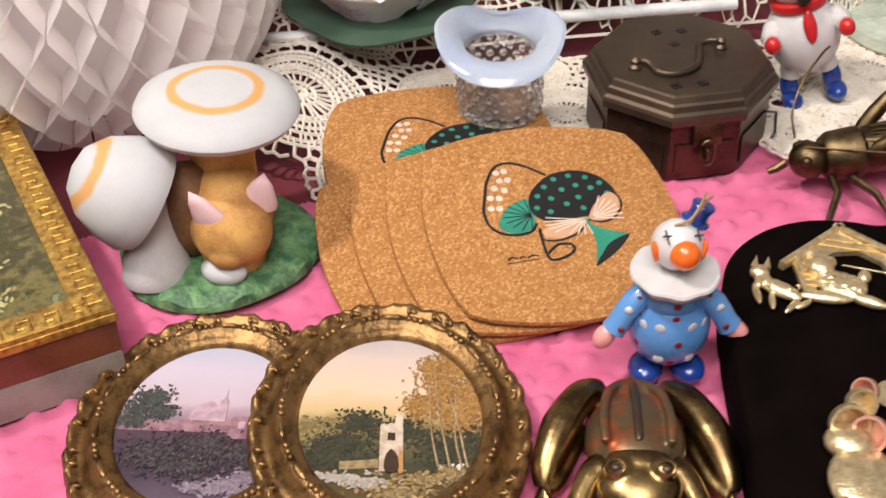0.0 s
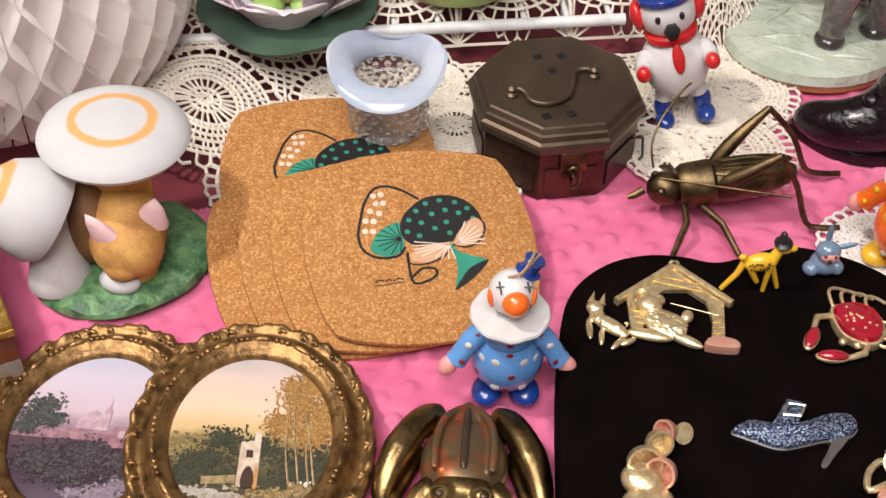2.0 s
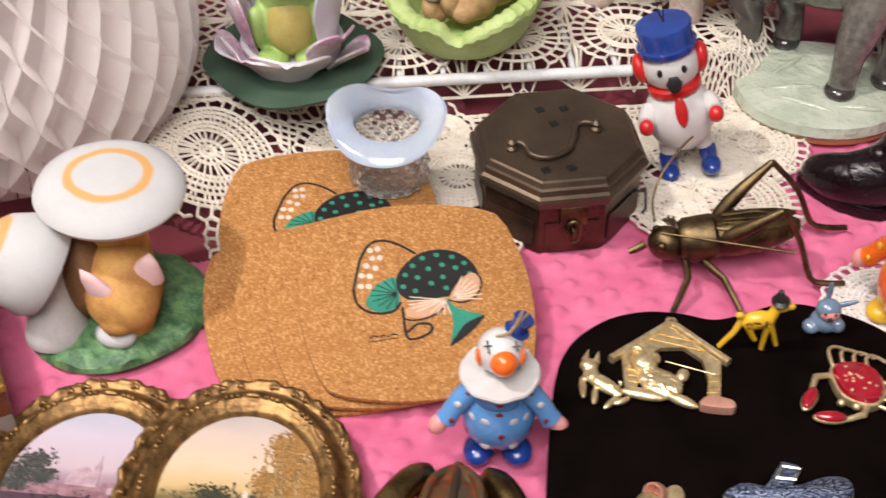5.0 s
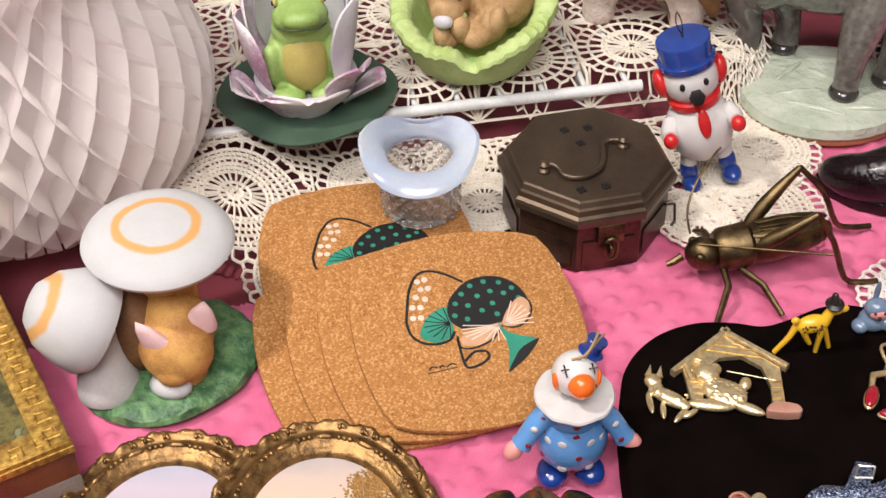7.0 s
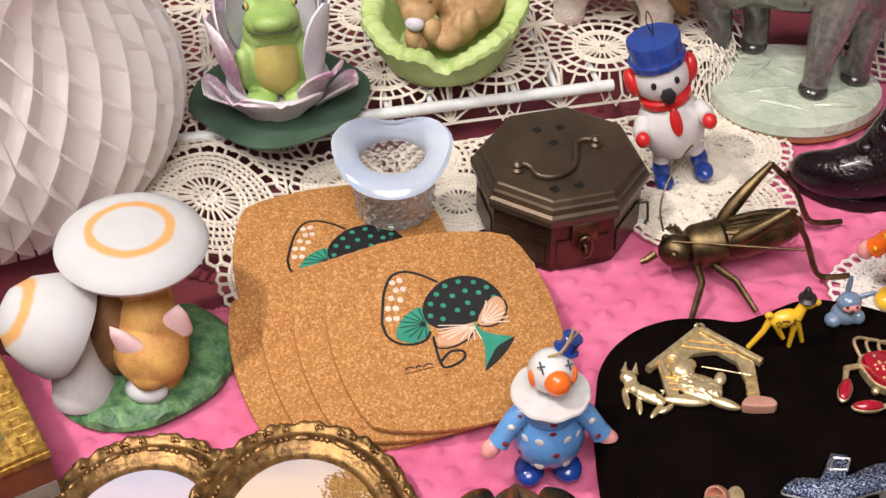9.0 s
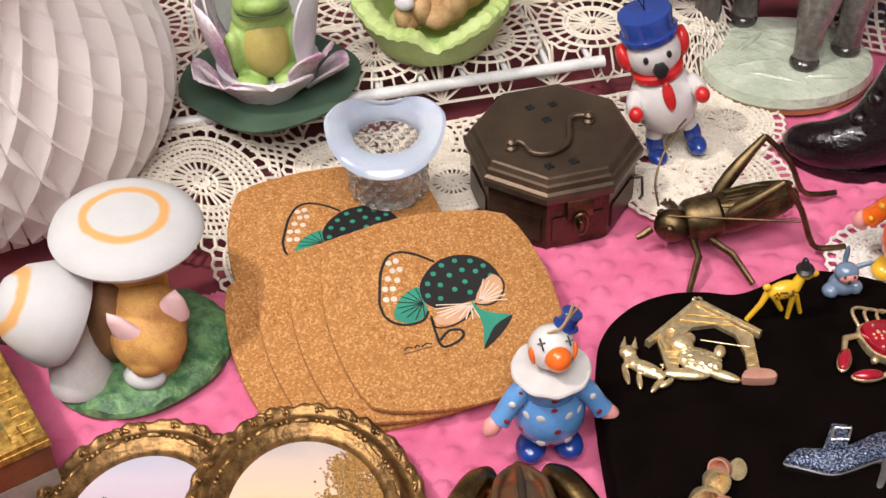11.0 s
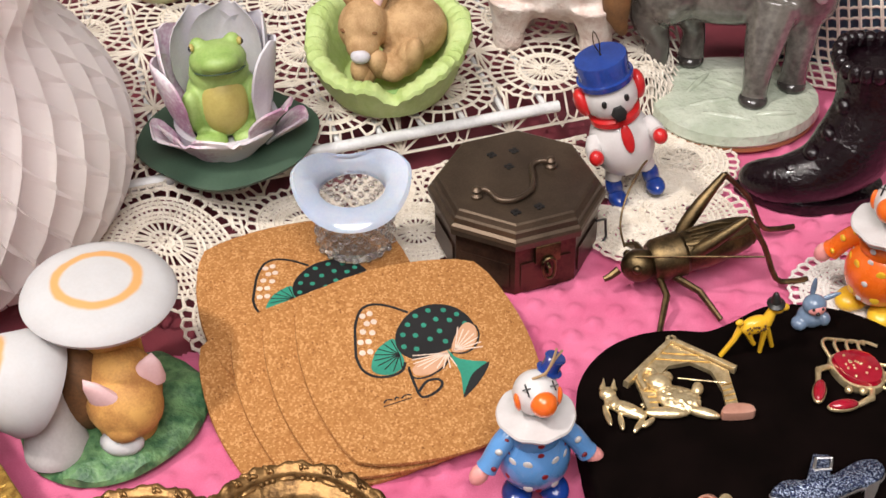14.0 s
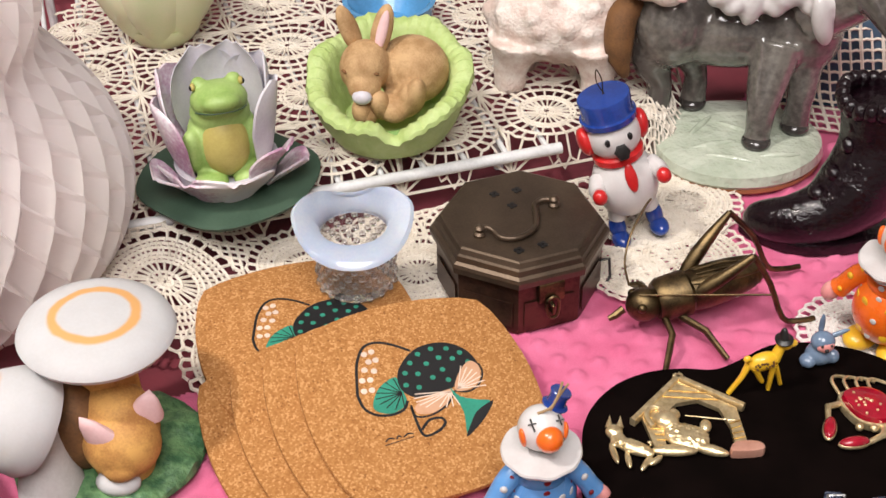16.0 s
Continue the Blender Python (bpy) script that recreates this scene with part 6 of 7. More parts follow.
    part("antenna", tube([(0.0870, 0.0930, 0.0240), (0.1180, 0.0930, 0.0270), (0.1490, 0.0930, 0.0300)], 0.0005, 6), M_brass, t)
    for s in (-1, 1):
        part("eye", balls((tuple(H - d * 0.0035 + side * 0.0062 * s + Vector((0, 0, 0.0035))), 0.0024)), M_brass, t)


def brass_frog():
    m = pose(0.0480, -0.0940, 0.0, 0, 0, 14) @ Matrix.Diagonal((0.87, 0.90, 0.80, 1))
    t = thing("brass_frog_figurine", m, "heavy brass frog figurine with folded legs and reddish patina", "figurine")
    back = balls(((0, 0.004, 0.0135), (0.0202, 0.0250, 0.0150), (-4, 0, 0), 32, 20), ((0, 0.0245, 0.0125), (0.0105, 0.0120, 0.0098)), ((0, 0.0310, 0.0140), (0.0045, 0.0075, 0.0050), (30, 0, 0)), ((0, -0.004, 0.0190), (0.0155, 0.0140, 0.0100)))
    for x in (-1, 1):
        tube(spline([(0.0030 * x, 0.0330, 0.0180), (0.0105 * x, 0.0210, 0.0250), (0.0132 * x, 0.0050, 0.0282), (0.0128 * x, -0.0080, 0.0272)], 5, False), 0.0021, 10, back)
    organic(part("body", back, M_patina, t, "brass back with reddish patina"), 0.0009, 5)
    part("spine", tube(spline([(0, 0.0340, 0.0170), (0, 0.0200, 0.0252), (0, 0.0050, 0.0284), (0, -0.0080, 0.0285)], 5, False), [0.0010] + [0.0019] * 14 + [0.0010], 10), M_brassd, t, "dark worn spine ridge")
    head = balls(((0, -0.0215, 0.0165), (0.0165, 0.0125, 0.0088), (12, 0, 0), 28, 18), ((0, -0.0310, 0.0125), (0.0120, 0.0075, 0.0062)), ((-0.0088, -0.0185, 0.0245), (0.0054, 0.0052, 0.0044)), ((0.0088, -0.0185, 0.0245), (0.0054, 0.0052, 0.0044)), ((0, -0.0130, 0.0215), (0.0130, 0.0080, 0.0060)))
    h = organic(part("head", head, M_brassp, t, "rubbed bright brass head"), 0.0009, 4)
    part("mouth", tube(spline([(-0.0158, -0.0220, 0.0135), (-0.0105, -0.0345, 0.0120), (0, -0.0392, 0.0116), (0.0105, -0.0345, 0.0120), (0.0158, -0.0220, 0.0135)], 6, False), 0.0008, 6), M_brassd, h)
    for x in (-1, 1):
        part("eyelid", tube([(x * 0.0096 + 0.0034 * math.cos(a * 0.5236), -0.0205 + 0.0024 * math.sin(a * 0.5236), 0.0275 + 0.0020 * math.sin(a * 0.5236)) for a in range(13)], 0.0008, 6), M_brassp, h)
        part("eye", balls(((0.0096 * x, -0.0208, 0.0272), (0.0022, 0.0018, 0.0018))), M_brassd, h)
        leg = balls(((0.0150 * x, 0.0270, 0.0120), (0.0070, 0.0080, 0.0085)))
        pts = spline([(0.0130 * x, 0.0330, 0.0150), (0.0215 * x, 0.0235, 0.0185), (0.0300 * x, 0.0080, 0.0170), (0.0350 * x, -0.0060, 0.0110), (0.0365 * x, -0.0150, 0.0060)], 4, False)
        tube(pts, [float(np.interp(k / 16, (0, 0.2, 0.5, 0.8, 1), (0.0036, 0.0066, 0.0080, 0.0060, 0.0036))) for k in range(17)], 16, leg)
        tube(spline([(0.0365 * x, -0.0150, 0.0050), (0.0315 * x, -0.0110, 0.0060), (0.0265 * x, 0.0010, 0.0080), (0.0215 * x, 0.0140, 0.0090)], 4, False), 0.0046, 12, leg)
        part_leg = organic(part("hind_leg", leg, M_brassp, t, "smooth folded hind leg"), 0.0009, 3)
        for k in (-1, 0, 1):
            part("toe", tube([(0.0365 * x, -0.0150, 0.0040), ((0.0365 + 0.0032 * k) * x, -0.0205 - 0.001 * abs(k), 0.0024)], [0.0024, 0.0018], 8), M_brassp, part_leg)
        arm = balls(((0.0150 * x, -0.0120, 0.0140), (0.0062, 0.0070, 0.0075)))
        tube(spline([(0.0160 * x, -0.0120, 0.0150), (0.0215 * x, -0.0220, 0.0120), (0.0245 * x, -0.0340, 0.0080), (0.0215 * x, -0.0450, 0.0035)], 4, False), [0.0062, 0.0062, 0.0060, 0.0056, 0.0054, 0.0052, 0.0050, 0.0048, 0.0046, 0.0044, 0.0042, 0.0040, 0.0040], 12, arm)
        organic(part("front_leg", arm, M_brassp, t), 0.0009, 3)


# ---- pins and charms on the pad ----
PZ = 0.0235


def pin(name, label, category="brooch"):
    return thing(name, (0, 0, PZ), label, category)


def flat(t, name, pts, z0, z1, m, bevel=0.0006, sm=0, label=""):
    o = spline(pts, sm) if sm else list(pts)
    return part(name, slab(o if area(o) > 0 else o[::-1], z0, z1, bevel), m, t, label)


def house_brooch():
    t = pin("doghouse_brooch", "pale gold brooch of a dog, cat and kennel on velvet")
    PK, LE, RE = Vector((0.1045, 0.0345)), Vector((0.0850, 0.0045)), Vector((0.1330, 0.0195))
    front = [(0.0965, -0.0145), (0.0890, 0.0080), (0.1045, 0.0310), (0.1300, 0.0170), (0.1350, -0.0095), (0.1296, -0.0108), (0.1272, 0.0050), (0.1225, 0.0155), (0.1135, 0.0200), (0.1040, 0.0165), (0.0982, 0.0070), (0.1005, -0.0130)]
    w = flat(t, "kennel_front", front, 0.001, 0.0032, M_gold, 0.0)
    for y0 in (0.0245, 0.0205):
        part("groove", tube([(0.1000 - (0.0245 - y0) * 0.6, y0 - 0.0005, 0.0034), (0.1190 + (0.0245 - y0) * 0.8, y0 + 0.0002, 0.0034)], 0.0003, 5), M_goldleaf, w)
    for k in range(6):
        f = k / 5
        part("groove", tube([(0.1268 + 0.0018 * f, 0.0065 - 0.0150 * f, 0.0034), (0.1312 + 0.0030 * f, 0.0090 - 0.0160 * f, 0.0034)], 0.0003, 5), M_goldleaf, w)
        part("groove", tube([(0.0920 + 0.0052 * f, 0.0060 - 0.0160 * f, 0.0034), (0.1016 + 0.0018 * f, 0.0065 - 0.0160 * f, 0.0034)], 0.0003, 5), M_goldleaf, w)
    for a, b in ((LE, PK), (PK, RE)):
        d = (b - a).normalized()
        n = Vector((d.y, -d.x))
        flat(t, "roof_board", [tuple(a - d * 0.001), tuple(b + d * 0.001), tuple(b + n * 0.0026 + d * 0.001), tuple(a + n * 0.0026 - d * 0.001)], 0.001, 0.0048, M_gold)
    part("pin_wire", tube([(0.1080, 0.0095, 0.003), (0.1290, 0.0090, 0.003)], 0.0003, 6), M_gold, t)
    b = spline([(0.1270, -0.0115), (0.1400, -0.0090), (0.1385, -0.0045), (0.1290, -0.0055)], 3)
    flat(t, "food_bowl", b, 0.001, 0.0055, M_rose, label="rose gold bowl")
    rng = random.Random(14)
    dog = balls(((0.1085, -0.0035, 0.0030), (0.0100, 0.0072, 0.0032), (0, 0, -14)), ((0.1000, 0.0045, 0.0042), (0.0054, 0.0050, 0.0034)), ((0.1035, 0.0090, 0.0040), (0.0022, 0.0030, 0.0018), (0, 0, 30)), ((0.0960, 0.0060, 0.0040), (0.0018, 0.0034, 0.0016), (0, 0, -25)), ((0.1185, -0.0095, 0.0026), (0.0080, 0.0026, 0.0022), (0, 0, -12)), ((0.1165, 0.0030, 0.0040), (0.0026, 0.0036, 0.0022)), ((0.1035, -0.0115, 0.0026), (0.0100, 0.0030, 0.0022), (0, 0, 6)))
    for k in range(46):
        a, r = rng.uniform(0, 6.28), rng.uniform(0.1, 1) ** 0.5
        u, v = 0.0098 * r * math.cos(a), 0.0068 * r * math.sin(a)
        ball(dog, (0.1085 + u * 0.97 + v * 0.24, -0.0035 - u * 0.24 + v * 0.97, 0.0030 + 0.0031 * math.sqrt(max(0, 1 - r * r))), (0.0014, 0.0006, 0.0007), (0, 0, rng.uniform(-40, 20)), 8, 6)
    organic(part("dog", dog, M_gold, t, "chased gold dog lying down"), 0.0004, 2)
    part("tail", tube(spline([(0.0945, 0.0000, 0.004), (0.0915, 0.0060, 0.004), (0.0930, 0.0110, 0.004), (0.0970, 0.0115, 0.004), (0.0975, 0.0080, 0.004)], 4, False), 0.0014, 8), M_gold, t)
    cat = balls(((0.0865, -0.0120, 0.0030), (0.0095, 0.0036, 0.0026), (0, 0, -22)), ((0.0780, -0.0045, 0.0036), (0.0038, 0.0036, 0.0028)), ((0.0800, -0.0085, 0.0030), (0.0034, 0.0040, 0.0024)), ((0.0845, -0.0190, 0.0024), (0.0014, 0.0050, 0.0015), (0, 0, 12)), ((0.0920, -0.0200, 0.0024), (0.0014, 0.0052, 0.0015), (0, 0, -24)), ((0.0785, -0.0160, 0.0024), (0.0015, 0.0062, 0.0015), (0, 0, 18)), ((0.0960, -0.0180, 0.0024), (0.0014, 0.0040, 0.0015), (0, 0, -40)))
    for k in range(14):
        ball(cat, (0.0865 + rng.uniform(-0.008, 0.008), -0.0120 + rng.uniform(-0.0022, 0.0022), 0.0052), 0.0007, (0, 0, 0), 8, 5)
    organic(part("cat", cat, M_gold, t, "gold cat with crystal dots"), 0.0004, 2)
    for x, y in ((0.0758, -0.0016), (0.0803, -0.0012)):
        part("ear", lathe([(0, 0), (0.0018, 0), (0, 0.0055)], 8, pose(x, y - 0.001, 0.004, -60, 0, 0)), M_gold, t)


def crab_brooch():
    t = pin("crab_brooch", "gold crab brooch with red enamel shell and claws")
    c = Vector((0.1855, 0.0230))
    o = [(c.x - 0.0115, c.y + 0.0065), (c.x - 0.0085, c.y - 0.0040), (c.x - 0.002, c.y - 0.0105), (c.x + 0.0085, c.y - 0.0105), (c.x + 0.0125, c.y - 0.002), (c.x + 0.0085, c.y + 0.0085), (c.x - 0.001, c.y + 0.0120)]
    flat(t, "shell_setting", o, 0.0005, 0.0045, M_gold, 0.001, 4)
    i = [(c.x + (x - c.x) * 0.9, c.y + (y - c.y) * 0.9) for x, y in o]
    s = flat(t, "shell", i, 0.004, 0.0075, M_enred, 0.0028, 4, "red enamel shell")
    rng = random.Random(2)
    for k in range(16):
        a, r = rng.uniform(0, 6.28), rng.uniform(0.001, 0.0085)
        part("gold_dot", balls(((c.x + r * math.cos(a), c.y + r * math.sin(a) * 0.9, 0.0074), 0.0007, (0, 0, 0), 8, 5)), M_gold, s)
    for k in range(4):
        x = c.x - 0.0105 + 0.0052 * k
        part("leg", tube(spline([(x, c.y + 0.0075, 0.003), (x - 0.003, c.y + 0.0150, 0.004), (x - 0.0005, c.y + 0.0195, 0.003), (x + 0.006, c.y + 0.0200 - 0.0006 * k, 0.002)], 3, False), 0.0008, 7), M_gold, t)
        y = c.y - 0.0090 + 0.0048 * k
        part("leg", tube(spline([(c.x + 0.0105, y, 0.003), (c.x + 0.0170, y - 0.0015, 0.004), (c.x + 0.0225, y + 0.0015, 0.003), (c.x + 0.0215, y + 0.0062, 0.002)], 3, False), 0.0008, 7), M_gold, t)
    for pts, cl, rz in (([(c.x - 0.0105, c.y + 0.0020, 0.003), (c.x - 0.0165, c.y - 0.0020, 0.004), (c.x - 0.0170, c.y - 0.0090, 0.003)], (c.x - 0.0170, c.y - 0.0150, 0.0035), 80), ([(c.x + 0.0060, c.y - 0.0105, 0.003), (c.x + 0.0050, c.y - 0.0165, 0.004), (c.x - 0.001, c.y - 0.0205, 0.003)], (c.x - 0.0075, c.y - 0.0225, 0.0035), 15)):
        part("arm", tube(pts, [0.0013, 0.0016, 0.0012], 8), M_gold, t)
        k = part("claw_setting", balls((cl, (0.0072, 0.0031, 0.0020), (0, 0, rz))), M_gold, t)
        part("claw", balls(((cl[0], cl[1], cl[2] + 0.001), (0.0066, 0.0027, 0.0022), (0, 0, rz))), M_enred, k, "red enamel claw")
    for x in (-0.0045, 0.0015):
        part("eye", balls(((c.x + x, c.y - 0.0130, 0.004), 0.0018)), M_gold, t)


def shoe_brooch():
    t = pin("shoe_brooch", "silver high-heeled shoe brooch with blue glitter enamel")
    o = [(0.1448, -0.0520), (0.1500, -0.0450), (0.1600, -0.0430), (0.1700, -0.0390), (0.1800, -0.0310), (0.1880, -0.0290), (0.1915, -0.0340), (0.1880, -0.0405), (0.1800, -0.0445), (0.1720, -0.0500), (0.1640, -0.0545), (0.1520, -0.0535)]
    flat(t, "sole_plate", [(x + (0.0004 if x > 0.165 else -0.0006), y - 0.0008) for x, y in o], 0.0005, 0.0030, M_silver, 0.0006, 4)
    flat(t, "upper", o, 0.003, 0.0052, M_glitter, 0.0016, 4, "blue glitter upper")
    flat(t, "heel", [(0.1835, -0.0420), (0.1900, -0.0375), (0.1845, -0.0520), (0.1822, -0.0585), (0.1796, -0.0580), (0.1812, -0.0510)], 0.0005, 0.0040, M_silver, 0.0008, 2)
    flat(t, "strap", [(0.1590, -0.0450), (0.1690, -0.0420), (0.1694, -0.0300), (0.1628, -0.0302)], 0.0035, 0.0060, M_glitter, 0.0008)
    part("buckle", tube([(0.1622, -0.0400, 0.0066), (0.1690, -0.0385, 0.0066), (0.1702, -0.0325, 0.0066), (0.1636, -0.0335, 0.0066), (0.1622, -0.0400, 0.0066)], 0.0008, 6), M_silver, t)


def dog_brooch():
    t = pin("dog_pin", "pale gold dog pin with cups on its head")
    part("body", balls(((0.1215, -0.1020, 0.0040), (0.0110, 0.0150, 0.0045)), ((0.1165, -0.0880, 0.0050), (0.0085, 0.0075, 0.0048)), ((0.1180, -0.1140, 0.0035), (0.0032, 0.0115, 0.0030), (0, 0, -5)), ((0.1280, -0.1150, 0.0035), (0.0032, 0.0110, 0.0030), (0, 0, 8)), ((0.1320, -0.1000, 0.0030), (0.0060, 0.0048, 0.0028))), M_gold, t)
    for x, y, s, rz, m in ((0.1135, -0.0760, 1.0, 20, M_gold), (0.1245, -0.0790, 0.9, -20, M_rose), (0.1165, -0.0660, 0.8, 30, M_gold), (0.1225, -0.0600, 0.7, -35, M_rose)):
        part("cup", lathe([(0, 0), (0.0040 * s, 0), (0.0068 * s, 0.0055 * s), (0.0070 * s, 0.0090 * s), (0.0058 * s, 0.0090 * s), (0.004 * s, 0.003 * s), (0, 0.003 * s)], 20, pose(x, y, 0.0042, 62, 0, rz)), m, t)
    part("plate", lathe([(0, 0), (0.0036, 0), (0.0044, 0.0010), (0, 0.0012)], 20, pose(0.1265, -0.0600, 0.004, 30, 40, 0)), M_gold, t)


def frog_brooch():
    t = pin("frog_brooch", "green enamel frog brooch with gold feet")
    t.location = (0.0040, -0.0050, PZ)
    part("body", balls(((0.2330, 0.0030, 0.0045), (0.0155, 0.0098, 0.0050), (0, 0, -30))), M_engreen, t, "green enamel body")
    for p in ([(0.2260, -0.0010, 0.004), (0.2180, 0.0010, 0.005), (0.2190, -0.0080, 0.003), (0.2140, -0.0140, 0.003)], [(0.2290, 0.0110, 0.004), (0.2230, 0.0150, 0.005), (0.2300, 0.0190, 0.003), (0.2340, 0.0230, 0.003)], [(0.2400, -0.0050, 0.004), (0.2340, -0.0120, 0.005), (0.2400, -0.0170, 0.003)]):
        leg = part("leg", tube(spline(p, 3, False), 0.0031, 10), M_engreen, t)
        q = p[-1]
        for k in (-1, 0, 1):
            part("toe", tube([q, (q[0] - 0.004 + 0.001 * k, q[1] + 0.0035 * k, 0.0015)], [0.0011, 0.0008], 6), M_gold, leg)
    rng = random.Random(4)
    for k in range(46):
        u, v = rng.uniform(-0.011, 0.011), rng.uniform(-0.005, 0.005)
        part("crystal", balls(((0.2330 + u * 0.87 + v * 0.5, 0.0030 - u * 0.5 + v * 0.87, 0.0094 - (u / 0.0155) ** 2 * 0.0050 - (v / 0.0085) ** 2 * 0.0048), 0.0009, (0, 0, 0), 8, 5)), M_silver, t)


def hat_brooch():
    t = pin("gold_hat_brooch", "gold brooch of a seated shape under a broad hat")
    part("hat", lathe([(0, 0), (0.0075, 0.0), (0.0080, 0.0008), (0.0045, 0.0018), (0.0040, 0.0044), (0.0025, 0.0056), (0, 0.0060)], 24, pose(0.2105, -0.0480, 0.0036, 38, 18, 0) @ Matrix.Diagonal((1.15, 0.8, 1, 1))), M_gold, t, "broad gold hat")
    part("crown_band", tube([(0.2105 + 0.0046 * math.cos(a * 0.5236), -0.0478 + 0.0030 * math.sin(a * 0.5236), 0.0062) for a in range(13)], 0.0005, 6), M_goldleaf, t)
    body = balls(((0.2110, -0.0560, 0.0036), (0.0060, 0.0070, 0.0036)), ((0.2105, -0.0650, 0.0032), (0.0090, 0.0060, 0.0032)), ((0.2060, -0.0720, 0.0028), (0.0050, 0.0090, 0.0026), (0, 0, -20)), ((0.2150, -0.0720, 0.0028), (0.0050, 0.0090, 0.0026), (0, 0, 15)))
    organic(part("body", body, M_rose, t, "rose gold body"), 0.0006, 3)
    part("arm", tube(spline([(0.2055, -0.0580, 0.004), (0.1985, -0.0640, 0.004), (0.1975, -0.0560, 0.004), (0.2010, -0.0490, 0.004), (0.2045, -0.0490, 0.004)], 4, False), 0.0014, 8), M_gold, t)
    part("staff", tube([(0.2045, -0.0490, 0.0045), (0.2030, -0.0430, 0.0045)], [0.0009, 0.0006], 6), M_gold, t)


def seated_pin():
    P = [(slab(spline([(-0.010, -0.006), (0.008, -0.008), (0.012, 0.004), (-0.006, 0.008)], 3), 0, 0.002, 0.0005), M_white), (balls(((0.002, 0.004, 0.009), (0.0062, 0.0060, 0.0085)), ((0.0085, 0.001, 0.009), (0.003, 0.004, 0.006))), M_navy), (balls(((-0.001, -0.001, 0.010), (0.0045, 0.0045, 0.0075))), M_white), (balls(((0.0, 0.003, 0.0205), (0.0052, 0.0050, 0.0048))), M_yellow), (tube([(-0.006, -0.003, 0.004), (-0.0035, -0.005, 0.004), (-0.004, -0.0065, 0.004)], 0.0011, 6), M_black), (balls(((0.006, -0.006, 0.004), (0.003, 0.003, 0.002))), M_black)]
    joined("seated_figure_pin", P, pose(0.2235, 0.0360, PZ, 0, 0, -15), "small enamel pin of a seated figure on a white base", "pin")


def deer_charm():
    body = balls(((0, 0, 0.0165), (0.0082, 0.0038, 0.0042), (0, -8, 0)), ((0.0105, 0, 0.0245), (0.0042, 0.0030, 0.0030), (0, 12, 0)), ((0.0150, 0, 0.0238), (0.0026, 0.0018, 0.0016)))
    tube([(0.0060, 0, 0.0170), (0.0090, 0, 0.0240)], [0.0030, 0.0022], 10, body)
    for a in ([(-0.0070, 0.001, 0.0160), (-0.0100, 0.001, 0.0090), (-0.0165, 0.001, 0.0006)], [(-0.0050, -0.001, 0.0150), (-0.0010, -0.001, 0.0080), (0.0005, -0.001, 0.0060)], [(0.0055, -0.001, 0.0150), (0.0050, -0.001, 0.0080), (0.0045, -0.001, 0.0006)], [(0.0065, 0.001, 0.0150), (0.0095, 0.001, 0.0085), (0.0125, 0.001, 0.0006)]):
        tube(a, [0.0019, 0.0014, 0.0012], 8, body)
    ball(body, (-0.0090, 0, 0.0195), (0.0022, 0.0014, 0.0016))
    hat = lathe([(0, 0), (0.0044, 0), (0.0046, 0.0008), (0.0028, 0.0018), (0.0014, 0.0060), (0, 0.0075)], 14, pose(0.0098, 0, 0.0262, 0, -8, 0))
    spots = bmesh.new()
    rng = random.Random(6)
    for k in range(16):
        x = rng.uniform(-0.006, 0.006)
        ball(spots, (x, -0.0036, 0.0165 + rng.uniform(-0.0018, 0.0026)), (0.0006, 0.0005, 0.0006), seg=6, rings=5)
    joined("deer_charm", [(body, M_yellow), (hat, M_black), (spots, M_brownb)], pose(0.1405, 0.0325, PZ, 0, 0, 22) @ Matrix.Diagonal((0.86, 1, 1.04, 1)), "tiny yellow fawn charm with a dark pointed hat", "charm")


def rabbit_charm():
    t = thing("rabbit_charm", pose(0.1680, 0.0545, PZ, 0, 0, 15), "tiny blue-grey rabbit charm with a pink face", "charm")
    b = balls(((0, 0, 0.0055), (0.0068, 0.0058, 0.0058)), ((-0.0060, -0.002, 0.0035), (0.0038, 0.0040, 0.0032)), ((0.0050, -0.003, 0.0055), (0.0030, 0.0030, 0.0036)), ((0, -0.001, 0.0135), (0.0056, 0.0050, 0.0046)))
    organic(part("body", b, M_bluegrey, t), 0.0005, 3)
    part("ear", balls(((-0.0005, 0.002, 0.0205), (0.0014, 0.0010, 0.0062))), M_bluegrey, t)
    part("ear", balls(((0.0070, 0.001, 0.0150), (0.0014, 0.0010, 0.0060), (0, 70, 0))), M_bluegrey, t)
    f = part("face", balls(((0.0002, -0.0038, 0.0128), (0.0042, 0.0026, 0.0032))), M_skin, t, "pink face")
    for p, r in (((0.0, -0.0066, 0.0122), 0.0010), ((-0.0020, -0.0056, 0.0142), 0.0007), ((0.0022, -0.0056, 0.0142), 0.0007)):
        part("nose" if r > 0.0008 else "eye", balls((p, r)), M_black, f)


def wax_lily():
    t = thing("lily_candle", (-0.222, 0.322, RACK_Z + 0.001), "pale yellow-green wax lily candle", "candle")
    part("cup", lathe([(0, 0), (0.018, 0), (0.024, 0.008), (0.026, 0.014), (0.020, 0.014), (0.0, 0.012)], 36), M_wax, t)
    for k in range(7):
        part("petal", petal(0.052, 0.044, 42, -30, pose(0, 0, 0, 0, 0, k * 51.4 + 10) @ pose(0, -0.020, 0.006), th=0.002), M_wax, t)
    for k in range(9):
        part("stamen", tube([(0.004 * math.cos(k), 0.004 * math.sin(k), 0.018), (0.010 * math.cos(k), 0.010 * math.sin(k), 0.038)], 0.0012, 6), M_frog, t)


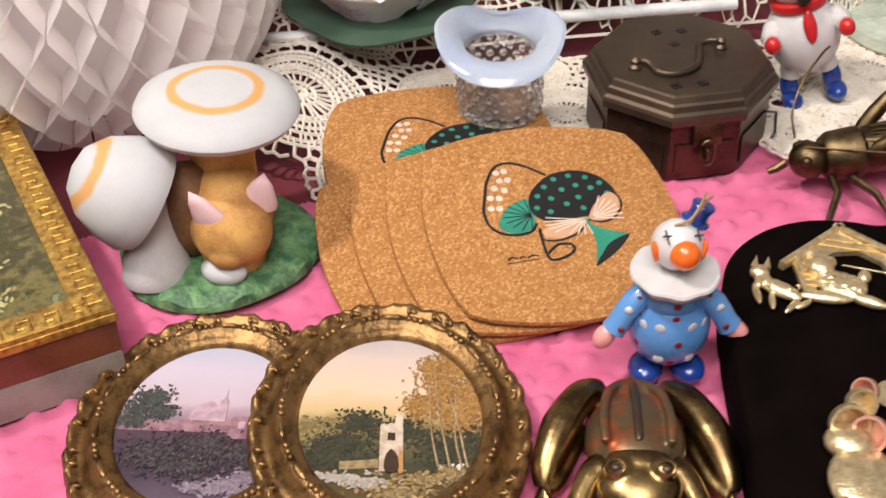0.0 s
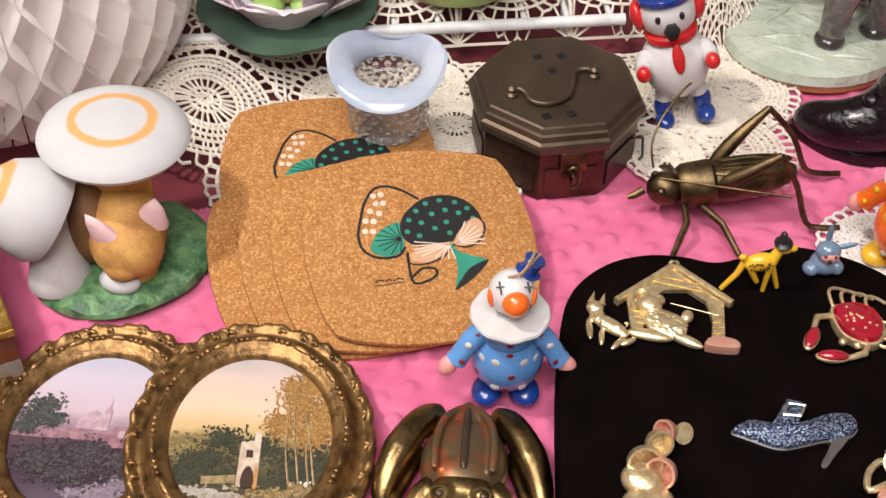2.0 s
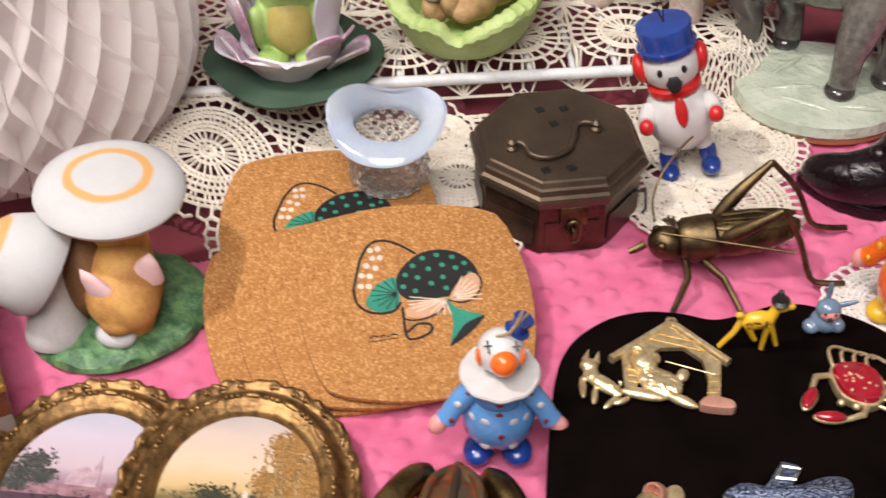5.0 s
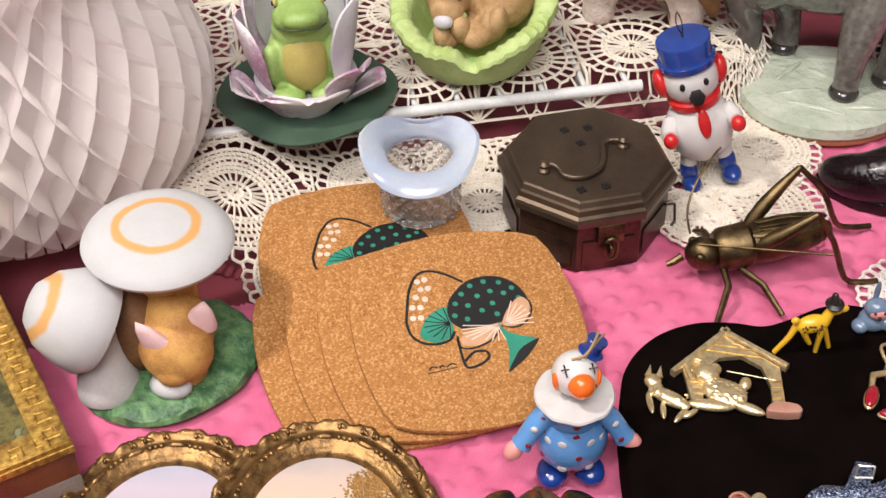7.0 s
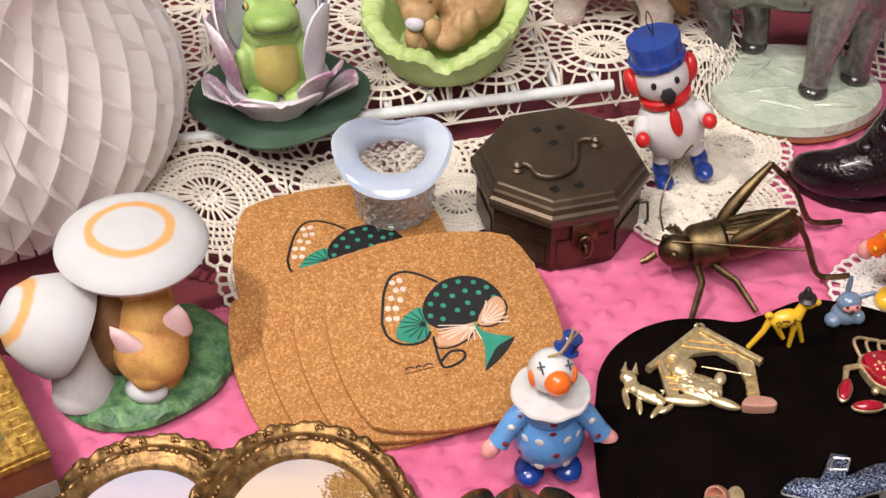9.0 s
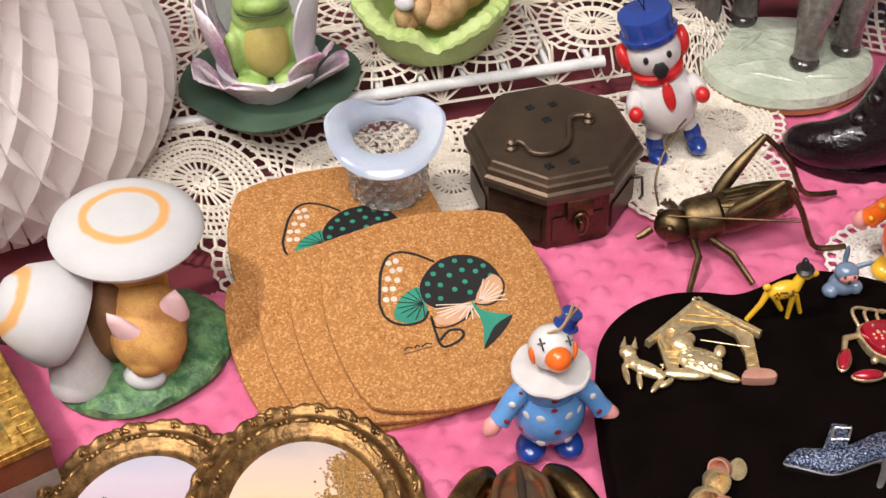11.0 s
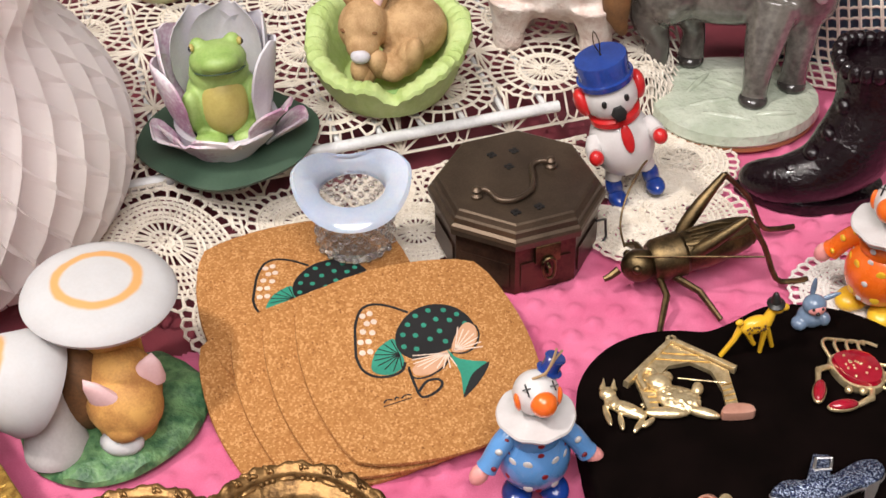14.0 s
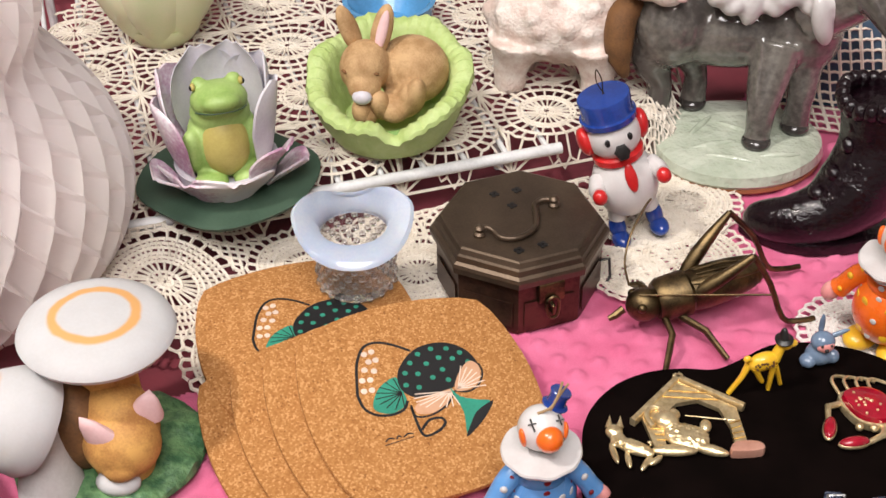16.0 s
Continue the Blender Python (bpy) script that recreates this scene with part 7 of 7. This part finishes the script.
def back_clutter():
    t = thing("blue_dish", (-0.078, 0.345, RACK_Z + 0.001), "small sky blue ceramic dish on the lace", "dish")
    part("bowl", lathe([(0, 0), (0.016, 0), (0.028, 0.012), (0.030, 0.022), (0.027, 0.022), (0.014, 0.006), (0, 0.006)], 32), M_bluecl, t)


def net_cloth():
    """A filet mat draped over a low box behind the horse."""
    t = thing("filet_lace_runner", (0, 0, 0), "cream filet lace runner draped over a blue box", "lace runner")
    V, Fc = [], []
    n1, n2, c = 26, 15, 0.0068

    def at(i, j):
        x = 0.165 + c * i * 0.97 - 0.0012 * j
        s = c * j
        y = 0.292 + min(s, 0.03) * 0.75 + max(0, s - 0.03) * 0.2 + 0.002 * math.sin(i * 0.7)
        z = 0.002 + min(s, 0.03) * 0.3 + max(0, s - 0.03) * 0.95
        return Vector((x, y, z))
    bm = bmesh.new()
    for i in range(n1):
        for j in range(n2):
            p = at(i, j)
            if i < n1 - 1:
                tube([p, at(i + 0.5, j + 0.12), at(i + 1, j)], 0.0009, 5, bm)
            if j < n2 - 1:
                tube([p, at(i, j + 1)], 0.0012 if i % 2 else 0.0008, 5, bm)
    part("net", bm, M_lace, t)
    b = thing("blue_box", (0.255, 0.352, 0.0), "plain dark blue box under a lace runner", "box")
    part("body", slab([(-0.09, -0.028), (0.09, -0.028), (0.09, 0.04), (-0.09, 0.04)], 0.0, 0.060, 0.004), mat("teal_card", (0.05, 0.10, 0.16), rough=0.6), b)


lotus_frog()
cabbage_rabbit()
lamb()
horse()
glass_boot()
snowman()
clown(pose(0.0490, -0.0388, 0.0005, 0, 0, 19), M_blue, M_navy, M_navy, "painted wooden clown ornament in a blue spotted suit", 0.98)
clown(pose(0.2035, 0.0935, 0.0015, 0, 0, -38), M_orange, M_yellow, M_yellow, "painted wooden clown ornament in an orange spotted suit", 1.08)
brass_cricket()
brass_frog()
house_brooch()
crab_brooch()
shoe_brooch()
dog_brooch()
frog_brooch()
hat_brooch()
seated_pin()
deer_charm()
rabbit_charm()
wax_lily()
back_clutter()
net_cloth()
